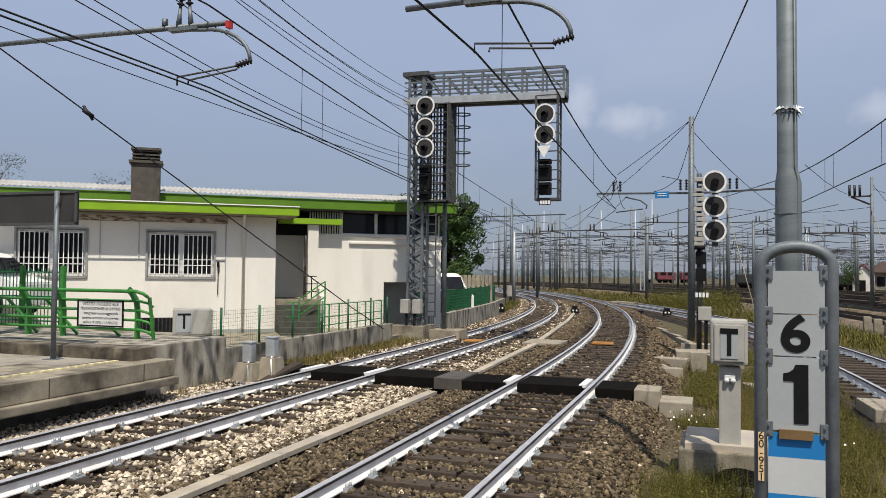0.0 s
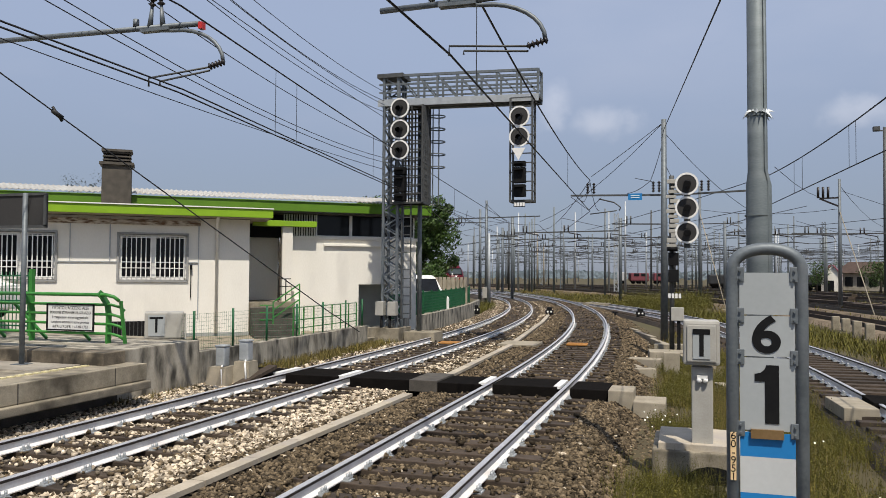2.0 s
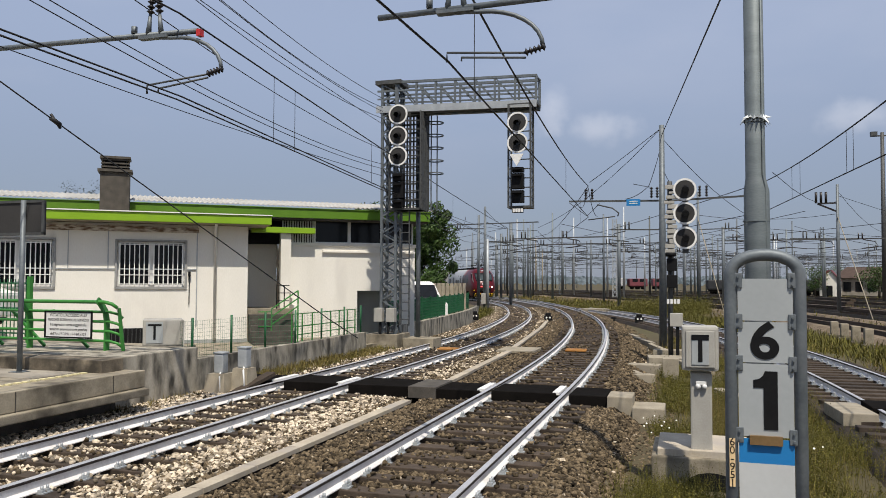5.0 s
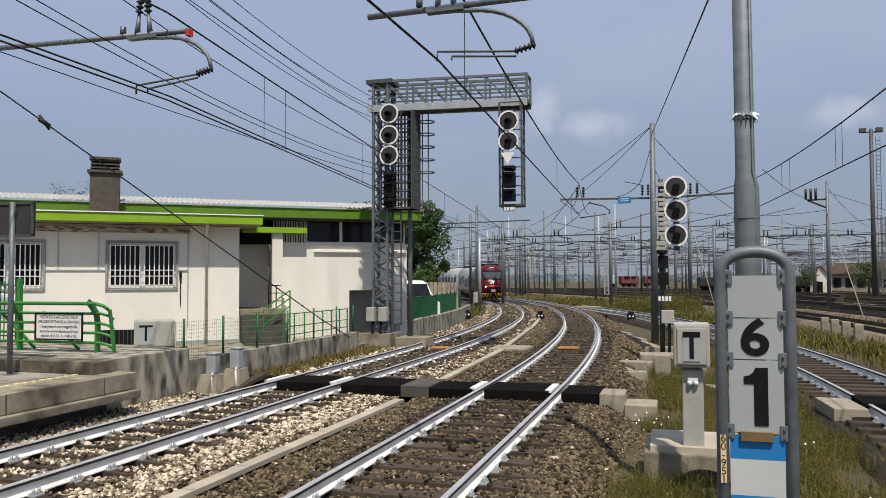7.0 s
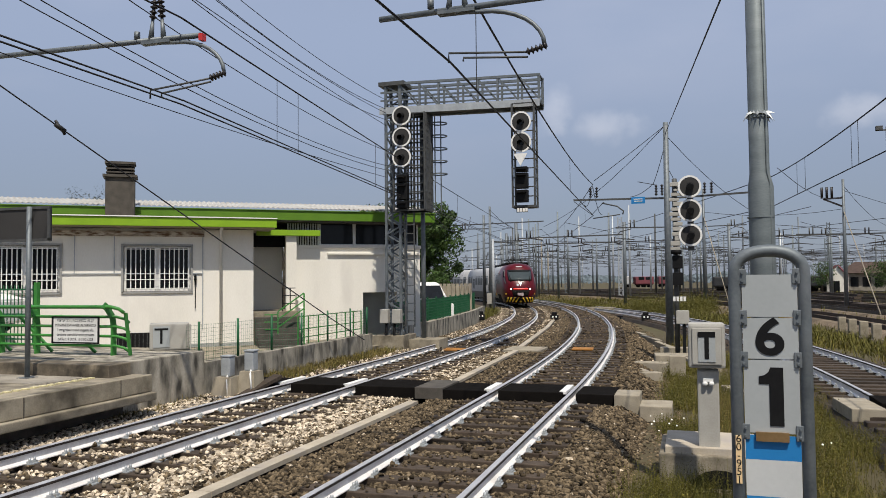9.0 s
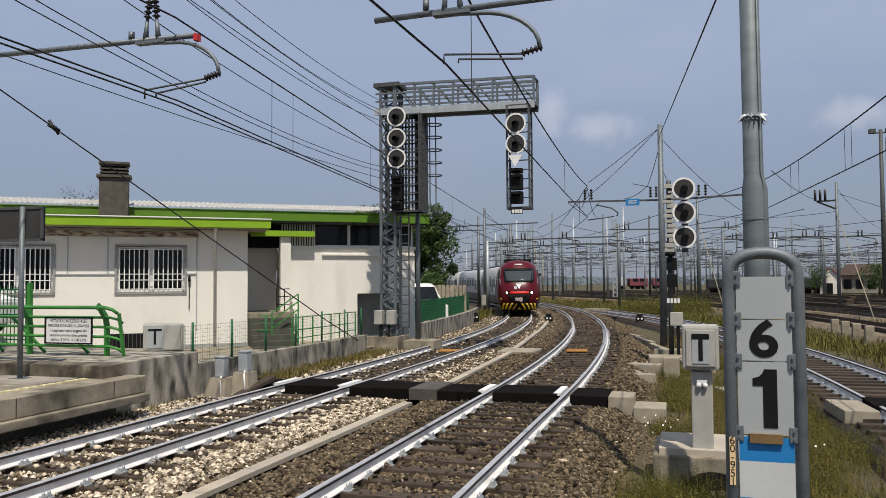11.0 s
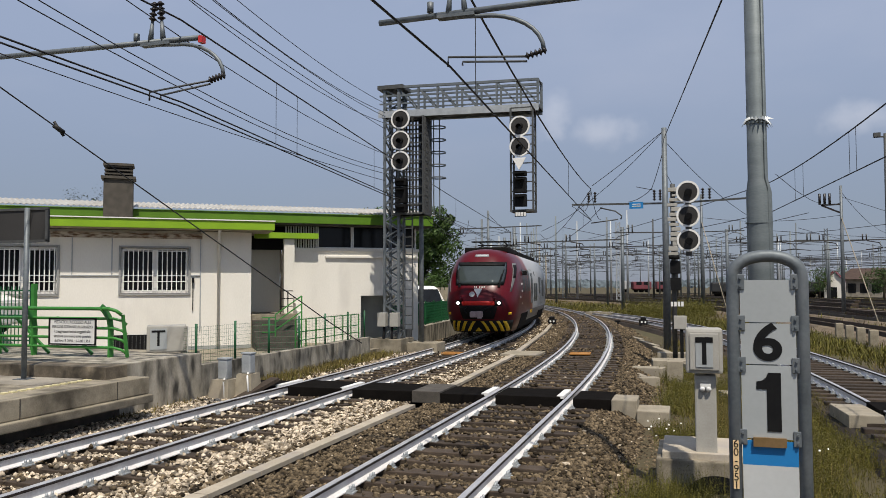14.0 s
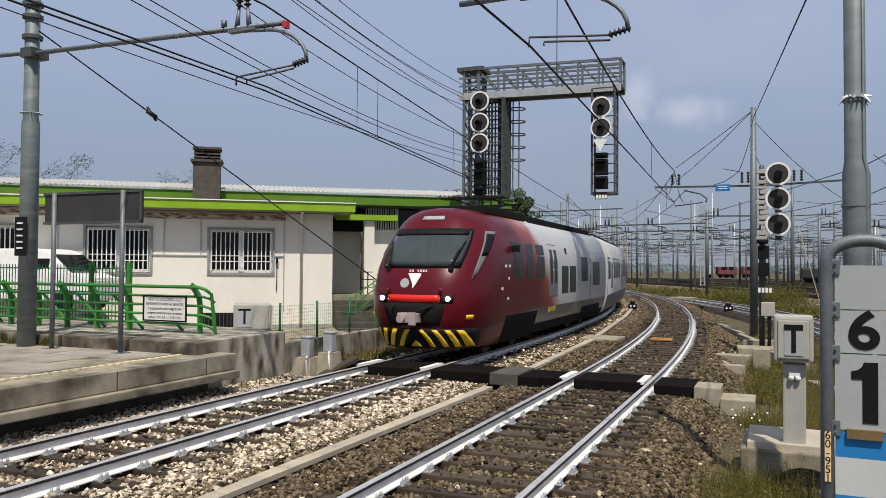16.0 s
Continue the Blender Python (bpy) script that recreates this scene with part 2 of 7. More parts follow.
# leaf green greyed in the colour itself to suggest haze
M_LEAF_FAR = mat("haze_tinted_leaf", (0.075, 0.09, 0.055), (0.045, 0.058, 0.035), 1, 0.8, 0, 0.0, 8, vary=0.4, per="island")
M_BARK = mat("bark", (0.1, 0.08, 0.06), (0.05, 0.04, 0.03), 8, 0.9, 0, 0.5)
M_GRASS = mat("weed_green", (0.135, 0.118, 0.016), (0.05, 0.05, 0.007), 4, 0.8, 0, 0.0, vary=0.5, per="island")
M_STRAW = mat("dry_grass", (0.2, 0.155, 0.045), (0.1, 0.078, 0.022), 4, 0.85, 0, 0.0, vary=0.45, per="island")
M_PETAL = mat("white_petal", (0.8, 0.8, 0.72), (0.7, 0.7, 0.62), 4, 0.8, 0, 0.0)


# ---------------------------------------------------------------- mesh helpers
def box(bm, x0, y0, z0, x1, y1, z1, m=None, bevel=0.0):
    vs = [bm.verts.new((x, y, z)) for z in (z0, z1) for y in (y0, y1) for x in (x0, x1)]
    fs = [bm.faces.new([vs[i] for i in f]) for f in ((0, 2, 3, 1), (4, 5, 7, 6), (0, 1, 5, 4), (2, 6, 7, 3), (0, 4, 6, 2), (1, 3, 7, 5))]
    if bevel:
        es = list({e for f in fs for e in f.edges})
        r = bmesh.ops.bevel(bm, geom=es, offset=bevel, segments=2, affect="EDGES", profile=0.6)
        vs = list({v for f in r["faces"] for v in f.verts} | {v for v in vs if v.is_valid})
    if m is not None:
        bmesh.ops.transform(bm, matrix=m, verts=vs)
    return vs


def bar(bm, a, b, w, d=None, up=(0, 0, 1)):
    """A square bar from a to b, w wide and d deep."""
    a, b, d = Vector(a), Vector(b), d or w
    z = (b - a).normalized()
    up = Vector(up)
    if abs(z.dot(up)) > 0.98:
        up = Vector((1, 0, 0))
    x = z.cross(up).normalized()
    y = z.cross(x)
    vs = [bm.verts.new(p + x * sx * w / 2 + y * sy * d / 2) for p in (a, b) for sx, sy in ((-1, -1), (1, -1), (1, 1), (-1, 1))]
    for f in ((3, 2, 1, 0), (4, 5, 6, 7), (0, 1, 5, 4), (1, 2, 6, 5), (2, 3, 7, 6), (3, 0, 4, 7)):
        bm.faces.new([vs[i] for i in f])


def tube(bm, pts, r, sides=8, cap=True):
    """A round tube along pts; r is one radius or one for each point."""
    pts = [Vector(p) for p in pts]
    rs = r if isinstance(r, (list, tuple)) else [r] * len(pts)
    rings, x = [], None
    for i, p in enumerate(pts):
        t = (pts[min(i + 1, len(pts) - 1)] - pts[max(i - 1, 0)]).normalized()
        if x is None:
            x = t.cross(Vector((0, 0, 1)) if abs(t.z) < 0.95 else Vector((1, 0, 0))).normalized()
        x = (x - t * x.dot(t)).normalized()
        y = t.cross(x)
        rings.append([bm.verts.new(p + (x * math.cos(k * math.tau / sides) + y * math.sin(k * math.tau / sides)) * rs[i]) for k in range(sides)])
    for a, b in zip(rings, rings[1:]):
        for k in range(sides):
            f = bm.faces.new((a[k], a[(k + 1) % sides], b[(k + 1) % sides], b[k]))
            f.smooth = sides > 5
    if cap:
        bm.faces.new(rings[0][::-1])
        bm.faces.new(rings[-1])


def disc(bm, c, axis, r0, r1, depth, sides=28):
    """A ring (r0 > 0) or a round plate between c and c + axis * depth."""
    c, axis = Vector(c), Vector(axis).normalized()
    if r0 <= 0:
        tube(bm, [c, c + axis * depth], r1, sides)
        return
    x = axis.cross(Vector((0, 0, 1)) if abs(axis.z) < 0.95 else Vector((1, 0, 0))).normalized()
    y = axis.cross(x)
    q = []
    for k in range(sides):
        d = x * math.cos(k * math.tau / sides) + y * math.sin(k * math.tau / sides)
        q.append([bm.verts.new(c + d * r + axis * h) for r, h in ((r0, 0), (r1, 0), (r1, depth), (r0, depth))])
    for a, b in zip(q, q[1:] + q[:1]):
        for i in range(4):
            bm.faces.new((a[i], a[(i + 1) % 4], b[(i + 1) % 4], b[i]))


def sheet(bm, outline, z0, z1):
    """A slab over a plan outline."""
    lo, hi = [bm.verts.new((*p[:2], z0)) for p in outline], [bm.verts.new((*p[:2], z1)) for p in outline]
    bm.faces.new(lo[::-1])
    bm.faces.new(hi)
    for i in range(len(lo)):
        j = (i + 1) % len(lo)
        bm.faces.new((lo[i], lo[j], hi[j], hi[i]))


def link(name, bm, material, recalc=True):
    if recalc:
        bmesh.ops.recalc_face_normals(bm, faces=bm.faces)
    me = bpy.data.meshes.new(name)
    bm.to_mesh(me)
    bm.free()
    me.materials.append(material)
    return new(name, me)


def part(name, bm, material, parent, label=""):
    ob = link(name, bm, material)
    ob.parent = parent
    return tagged(ob, label)


def thing(name, label, category, group="", m=None):
    ob = tagged(new(name), label, category, group)
    ob.empty_display_size = 0.2
    if m is not None:
        ob.matrix_basis = m
    return ob


def boxpart(name, dims, material, parent, label="", bevel=0.0):
    bm = bmesh.new()
    box(bm, *dims, bevel=bevel)
    return part(name, bm, material, parent, label)


def raw_mesh(name, verts, faces, material):
    me = bpy.data.meshes.new(name)
    me.from_pydata(verts, [], faces)
    me.materials.append(material)
    return new(name, me)


def text_part(name, words, size, m, material, parent, depth=0.002, label="", squeeze=1.0, bold=0.0):
    """Raised lettering in the built-in font, as a mesh; m places its middle."""
    cu = bpy.data.curves.new(name, "FONT")
    cu.body, cu.size, cu.align_x, cu.align_y, cu.extrude, cu.offset = words, size, "CENTER", "CENTER", depth, bold
    tmp = new(name, cu)
    me = bpy.data.meshes.new_from_object(tmp.evaluated_get(bpy.context.evaluated_depsgraph_get()))
    bpy.data.objects.remove(tmp)
    me.transform(m @ Matrix.Diagonal((squeeze, 1, 1, 1)))
    me.materials.clear()
    me.materials.append(material)
    ob = new(name, me)
    ob.parent = parent
    return tagged(ob, label)


# ---------------------------------------------------------------- ground and tracks
LEFT, MIDDLE, RIGHT = (-7.5, 20.0, 164.0), (-2.97, 14.5, 190.0), (4.0, 10.0, 128.0)


def along(line, s, off=0.0, z=0.0):
    """The place at s metres along a track (straight, then bending left), off metres to its right."""
    x0, y0, r = line
    a = max(0.0, (s - y0) / r)
    return Vector((x0 - r + (r + off) * math.cos(a), min(s, y0) + (r + off) * math.sin(a), z))


def heading(line, s):
    return max(0.0, (s - line[1]) / line[2])


def ribbon(bm, line, profile, s0, s1, step=1.0, smooth=False):
    """Sweeps a closed profile of (off, z) along a track."""
    n = max(1, math.ceil((s1 - s0) / step))
    rings = [[bm.verts.new(along(line, s0 + (s1 - s0) * i / n, o, z)) for o, z in profile] for i in range(n + 1)]
    k = len(profile)
    for a, b in zip(rings, rings[1:]):
        for i in range(k):
            bm.faces.new((a[i], a[(i + 1) % k], b[(i + 1) % k], b[i])).smooth = smooth
    bm.faces.new(rings[0][::-1])
    bm.faces.new(rings[-1])


# one sheet of ground to the horizon, a little lower than the ballast
gx = [-3000, -900, -300, -120, -60, -30, -12, -4, 0, 4, 8, 14, 24, 40, 70, 120, 300, 900, 3000]
gy = [-3000, -600, -100, -20, 0, 6, 10, 14, 18, 24, 32, 44, 60, 90, 140, 300, 900, 3000]
bm = bmesh.new()
grid = [[bm.verts.new((x, y, -0.42 + (0.1 * noise.noise((x * 0.21, y * 0.17, 3.0)) if abs(x) < 90 and -90 < y < 140 else 0))) for x in gx] for y in gy]
for ra, rb in zip(grid, grid[1:]):
    for i in range(len(gx) - 1):
        bm.faces.new((ra[i], ra[i + 1], rb[i + 1], rb[i])).smooth = True
ground = tagged(link("ground", bm, M_GROUND), "dry yard earth with patches of thin grass", "ground", kind="structure")


def ballast(name, line, lo, hi, s0, s1):
    """A bed of ballast with a lumpy top and sloping sides."""
    bm = bmesh.new()
    offs = np.linspace(lo, hi, max(8, int((hi - lo) / 0.22)))
    ss = np.arange(s0, s1 + 0.1, 0.3 if s1 < 60 else 0.45)
    rows = []
    for s in ss:
        row = []
        for o in offs:
            edge = min(o - lo, hi - o)
            z = -0.2 - max(0.0, 0.55 - edge) * 0.75 - (0.04 if abs(o) < 1.25 else 0.0)
            p = along(line, s, o)
            z += 0.035 * noise.noise((p.x * 1.7, p.y * 1.7, 1)) + 0.03 * noise.noise((p.x * 6, p.y * 6, 4))
            row.append(bm.verts.new((p.x, p.y, z)))
        rows.append(row)
    for ra, rb in zip(rows, rows[1:]):
        for i in range(len(offs) - 1):
            bm.faces.new((ra[i], ra[i + 1], rb[i + 1], rb[i]))
    return tagged(link(name, bm, M_BALLAST), "ballast bed of very dark brown, shade between the stones in its colour", "ballast", kind="structure")


ballast("ballast_1", LEFT, -2.4, 2.45, -10, 150)
ballast("ballast_2", MIDDLE, -2.4, 2.3, -10, 130)
ballast("ballast_3", RIGHT, -1.9, 2.2, -10, 72)

RAIL_FOOT = [(-0.07, -0.16), (0.07, -0.16), (0.07, -0.148), (0.014, -0.122), (0.009, -0.044), (-0.009, -0.044), (-0.014, -0.122), (-0.07, -0.148)]
RAIL_HEAD = [(-0.034, -0.04), (-0.008, -0.047), (0.008, -0.047), (0.034, -0.04), (0.036, -0.01), (0.027, -0.001), (-0.027, -0.001), (-0.036, -0.01)]
RAIL_BAND = [(-0.036, -0.012), (-0.024, -0.004), (0.024, -0.004), (0.036, -0.012), (0.033, -0.003), (0.026, 0.002), (-0.026, 0.002), (-0.033, -0.003)]


def railway(label, line, s0, s1, far, wood):
    track = thing("railway_track", label, "railway track", "running lines")
    for side in (-0.7525, 0.7525):
        bm = bmesh.new()
        ribbon(bm, line, [(o + side, z) for o, z in RAIL_FOOT], s0, s1, 0.8)
        rail = part("rail", bm, M_RAIL, track)
        bm = bmesh.new()
        ribbon(bm, line, [(o + side, z) for o, z in RAIL_BAND], s0, s1, 0.8)
        part("running_band", bm, M_RAILTOP, rail, "polished running surface")
        bm = bmesh.new()
        ribbon(bm, line, [(o + side, z) for o, z in RAIL_HEAD], s0, s1, 0.8)
        part("rail_head", bm, M_RAILHEAD, rail, "rail head dark with rust and a painted-in shadow line")
    bm = bmesh.new()
    box(bm, -1.28, -0.12, -0.145, 1.28, 0.12, 0.0, bevel=0.012)
    me = link("sleeper", bm, wood)
    data = me.data
    bpy.data.objects.remove(me)
    # fastenings: a sole plate, two clips and two bolts by each rail
    bm = bmesh.new()
    for side in (0.0,):
        box(bm, side - 0.15, -0.075, 0.0, side + 0.15, 0.075, 0.014)
        for q in (-1, 1):
            for w in (-0.04, 0.04):
                box(bm, side + q * 0.1 - 0.03, w - 0.026, 0.014, side + q * 0.1 + 0.03, w + 0.026, 0.042)
                tube(bm, [(side + q * 0.105, w, 0.03), (side + q * 0.105, w, 0.082)], 0.017, 6)
    cl = link("rail_fastening", bm, M_GALV_PALE)
    clip = cl.data
    bpy.data.objects.remove(cl)
    s, i = s0 + 0.3, 0
    while s < far:
        p = along(line, s, random.uniform(-0.02, 0.02), -0.168 - random.uniform(0, 0.008))
        m = Matrix.Translation(p) @ pose(0, 0, 0, 0, 0, math.degrees(heading(line, s)) + random.uniform(-0.8, 0.8))
        ob = new("sleeper", data)
        ob.parent, ob.matrix_basis = track, m
        if s < 38:
            for side in (-0.7525, 0.7525):
                fast = new("rail_fastening", clip)
                fast.parent, fast.matrix_basis = track, m @ Matrix.Translation((side, 0, 0))
        s += 0.6
        i += 1
    return track


railway("straight line of worn steel rails on dark wooden sleepers, bending away", LEFT, -6, 150, 78, M_SLEEPER)
railway("worn steel rails on dark wooden sleepers in brown ballast", MIDDLE, -6, 130, 72, M_SLEEPER)
railway("worn steel rails on sleepers joining the next line", RIGHT, 0, 66, 56, M_SLEEPER)


# ---------------------------------------------------------------- platform, walls
bm = bmesh.new()
box(bm, -40, -25, 0.24, -9.13, 11.12, 0.54, bevel=0.015)
box(bm, -9.68, 11.0, 0.244, -9.134, 11.72, 0.536, bevel=0.015)
platform = tagged(link("platform", bm, M_CONC), "weathered concrete station platform with a stepped edge", "platform", kind="structure")
boxpart("platform_ledge", (-39, -25, 0.1, -9.02, 11.7, 0.235), M_CONC, platform, bevel=0.02)
boxpart("platform_footing", (-39, -24.9, -0.5, -9.62, 11.55, 0.1), M_SOOT_SHADE, platform)
pav = bmesh.new()
box(pav, -0.98, -0.48, 0, 0.98, 0.48, 0.014, bevel=0.004)
slab_tmp = link("paving_slab", pav, M_SLAB)
slab_mesh = slab_tmp.data
bpy.data.objects.remove(slab_tmp)
for i in range(5):
    for j in range(12):
        ob = new("paving_slab", slab_mesh)
        ob.parent = platform
        ob.matrix_basis = pose(-10.95 - 2.0 * i - (0.9 if j % 2 else 0), 10.55 - 1.0 * j, 0.536)
bm = bmesh.new()
for k in range(110):
    box(bm, -9.79, 10.85 - k * 0.17, 0.541, -9.69, 10.94 - k * 0.17, 0.562)
part("tactile_strip", bm, M_TACTILE, platform, "row of yellow tactile studs")
bm = bmesh.new()
for k in range(9):
    box(bm, -9.132, 10.9 - k * 2.0, 0.2, -9.122, 10.912 - k * 2.0, 0.53)
part("edge_joint", bm, M_SOOT_SHADE, platform)

landing = tagged(new("landing"), "raised concrete landing with a stained kerb", "landing", kind="structure")
boxpart("landing_slab", (-40, 11.12, -0.4, -9.7, 14.1, 0.74), M_CONC_STREAK, landing, bevel=0.02)
boxpart("landing_kerb", (-40, 11.05, 0.3, -9.5, 11.6, 0.755), M_KERB, landing, bevel=0.015)
boxpart("yard_fill", (-40, 14.1, -0.4, -10.3, 14.9, 0.7), M_CONC, landing)

# the retaining wall beside the line, in cast lengths
wall_line = [(-10.02, 13.6), (-10.02, 16.2), (-10.02, 18.8), (-10.02, 21.4), (-10.02, 23.9)]
retaining = tagged(new("wall_retaining"), "low streaked concrete retaining wall beside the line", "wall", kind="structure")
for (xa, ya), (xb, yb) in zip(wall_line, wall_line[1:]):
    boxpart("wall_panel", (xa - 0.24, ya + 0.008, -0.5, xa, yb - 0.008, 0.44 + random.uniform(-0.01, 0.01)), M_CONC_STREAK, retaining, bevel=0.012)
for k in range(14):
    s = 26.6 + k * 1.9
    p, q = along(LEFT, s, -2.75 - 0.012 * k), along(LEFT, s + 1.88, -2.75 - 0.012 * k)
    bm = bmesh.new()
    bar(bm, (p.x, p.y, 0.0), (q.x, q.y, 0.0), 0.22, 0.86)
    part("wall_panel", bm, M_CONC_STREAK, retaining)
yard = bmesh.new()
sheet(yard, [(-60, 14.1), (-10.2, 14.1), (-10.2, 24), (-9.9, 27), (-12, 40), (-17, 55), (-60, 60)], -0.4, -0.02)
tagged(link("yard_pavement", yard, M_CONC), "worn grey yard paving behind the wall", "pavement", kind="structure")


# ---------------------------------------------------------------- the building
C2 = Vector((-10.2, 29.2, 0))
BLD = Matrix.Translation(C2) @ pose(0, 0, 0, 0, 0, 37)   # x along the front, y into the building
house = thing("station_building", "long white rendered service building with lime-green fascias", "building", m=BLD)
for a, b in ((-24, -18.9), (-16.8, -14.78), (-12.71, -10.84), (-8.67, -6.6)):
    boxpart("wall_panel", (a, -1.5, -0.1, b, -1.2, 4.0), M_WALL, house)
for a, b in ((-18.9, -16.8), (-14.78, -12.71), (-10.84, -8.67)):
    boxpart("wall_panel", (a, -1.5, -0.1, b, -1.2, 1.88), M_WALL, house)
    boxpart("wall_panel", (a, -1.5, 3.43, b, -1.2, 4.0), M_WALL, house)
boxpart("side_wall", (-6.9, -1.2, -0.1, -6.6, 1.2, 4.0), M_WALL, house)
bm = bmesh.new()
box(bm, -24, -1.53, -0.1, -6.58, -1.5, 0.1)
part("plinth", bm, M_PLINTH, house, "grey painted plinth")
boxpart("room_floor", (-24, -1.2, -0.1, -6.9, 6, 0.6), M_SOOT_SHADE, house)
boxpart("inner_wall", (-24, 1.2, 0.6, -6.9, 1.4, 4.4), M_SOOT_SHADE, house)
# back volume wall, with an opening and a clerestory band
for d in ((-5.26, 0, -0.1, -2.32, 0.3, 3.44), (-2.32, 0, 1.74, -0.95, 0.3, 3.44), (-0.95, 0, -0.1, 0, 0.3, 3.44), (-0.3, 0.3, -0.1, 0, 9, 3.44),
          (-5.3, -0.35, -0.1, -4.92, -0.002, 3.876), (-6.6, 1.1, 1.12, -5.26, 1.3, 4.3)):
    boxpart("wall_panel", d, M_WALL, house)
bm = bmesh.new()
box(bm, -4.9, -0.06, 3.44, 0.05, 0.3, 3.56, bevel=0.01)
box(bm, -3.7, -0.1, 3.2, -0.02, -0.002, 3.27)
part("string_course", bm, M_WALL, house)
boxpart("dark_doorway", (-2.32, 0.9, -0.1, -0.95, 1.0, 1.74), M_PLINTH, house, "dim open doorway")
boxpart("roof_void", (-24, 0.6, 3.5, -0.1, 0.7, 4.5), M_BLACK, house)
for k in range(13):
    boxpart("louvre_blade", (-5.2 + k * 0.095, 0.08, 3.56, -5.15 + k * 0.095, 0.12, 4.42), M_WHITE, house, "white louvre blade")
for a, b in ((-3.96, -2.66), (-2.6, -1.36), (-1.3, -0.08)):
    win = boxpart("clerestory_window", (a, 0.14, 3.57, b, 0.17, 4.42), M_GLASS_DARK, house, "dark clerestory glass")
    bm = bmesh.new()
    for x in (a - 0.03, b - 0.03):
        box(bm, x, 0.06, 3.56, x + 0.05, 0.14, 4.42)
    box(bm, a, 0.06, 3.56, b, 0.13, 3.6)
    part("window_frame", bm, M_WHITE, win)
# barred windows
for a, b in ((-18.9, -16.8), (-14.76, -12.73), (-10.82, -8.69)):
    win = boxpart("window", (a, -1.3, 1.89, b, -1.27, 3.42), M_GLASS_DARK, house, "dark barred window with white frame")
    bm = bmesh.new()
    mid = (a + b) / 2
    for x0, x1 in ((a, a + 0.06), (mid - 0.09, mid + 0.09), (b - 0.06, b)):
        box(bm, x0, -1.42, 1.9, x1, -1.31, 3.41)
    box(bm, a, -1.42, 1.9, b, -1.31, 1.97)
    box(bm, a, -1.42, 3.35, b, -1.31, 3.41)
    part("window_frame", bm, M_WHITE, win)
    for k in range(14):
        x = a + 0.08 + k * (b - a - 0.16) / 13
        boxpart("window_bar", (x - 0.016, -1.54, 1.95, x + 0.016, -1.52, 3.36), M_WHITE, win)
    for z in (1.98, 2.28, 3.3):
        boxpart("window_bar", (a + 0.04, -1.562, z, b - 0.04, -1.542, z + 0.025), M_WHITE, win)
    bm = bmesh.new()
    for d in ((a - 0.07, 1.84, a, 3.48), (b, 1.84, b + 0.07, 3.48), (a, 3.42, b, 3.48), (a - 0.05, 1.83, b + 0.05, 1.89)):
        box(bm, d[0], -1.55, d[1], d[2], -1.47, d[3])
    part("window_surround", bm, M_GREYTRIM, win)
# low basement grille
grate = boxpart("basement_opening", (-11.0, -1.56, -0.04, -9.9, -1.5, 0.52), M_BLACK, house, "dark barred basement opening")
for k in range(9):
    boxpart("grate_bar", (-10.95 + k * 0.125, -1.585, -0.04, -10.93 + k * 0.125, -1.562, 0.5), M_GALV_DARK, grate)
boxpart("awning_board", (-23.5, -1.6, 3.74, -8.25, -1.502, 3.92), M_PEEL, house, "peeling painted board under the eaves")
# roofs and fascias
bm = bmesh.new()
box(bm, -24.5, -2.25, 4.02, -5.95, 6, 4.1)
part("eaves_slab", bm, M_CONC_PALE, house, "stained concrete eaves")
bm = bmesh.new()
box(bm, -24.5, -2.3, 4.04, -5.9, -2.22, 4.33, bevel=0.01)
box(bm, -5.97, -2.22, 4.04, -5.9, 0.0, 4.33)
part("lower_fascia", bm, M_LIME, house, "bright lime-green fascia")
bm = bmesh.new()
box(bm, -24.5, -2.34, 4.335, -5.88, -2.2, 4.37)
part("gutter_edge", bm, M_WHITE, house)
# upper fascia and gutter edge, coloured as lime in shade
bm = bmesh.new()
box(bm, -24.5, -0.62, 4.44, 0.42, -0.54, 4.78, bevel=0.01)
box(bm, 0.36, -0.54, 4.44, 0.42, 9, 4.78)
part("upper_fascia", bm, M_LIME_SHADED, house, "upper fascia in lime green darkened to look shaded")
bm = bmesh.new()
box(bm, -24.5, -0.66, 4.785, 0.45, -0.5, 4.81)
part("gutter_edge", bm, M_LIME_SHADED, house)
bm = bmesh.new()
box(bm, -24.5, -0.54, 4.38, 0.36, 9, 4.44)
part("soffit", bm, M_SOOT_SHADE, house)
# corrugated sheets
bm = bmesh.new()
cols, rowsn = 568, 2
ring = []
for j in range(rowsn):
    y, z = -0.67 + j * 2.6, 4.86 + j * 0.42
    ring.append([bm.verts.new((-24.6 + k * 25.1 / cols, y, z + 0.026 * math.sin(k * math.pi / 2))) for k in range(cols + 1)])
for k in range(cols):
    bm.faces.new((ring[0][k], ring[0][k + 1], ring[1][k + 1], ring[1][k]))
r = bmesh.ops.extrude_face_region(bm, geom=bm.faces[:])
bmesh.ops.translate(bm, vec=(0, 0, 0.02), verts=[v for v in r["geom"] if isinstance(v, bmesh.types.BMVert)])
part("roof", bm, M_ROOF, house, "pale corrugated fibre-cement roof")
bm = bmesh.new()
box(bm, -11.42, -1.2, 4.05, -10.5, -0.5, 5.75, bevel=0.015)
chim = part("chimney", bm, M_SOOT_SHADE, house, "sooty rendered chimney with a slatted cap")
bm = bmesh.new()
box(bm, -11.5, -1.28, 5.75, -10.42, -0.42, 5.84)
part("chimney_collar", bm, M_SOOT_SHADE, chim)
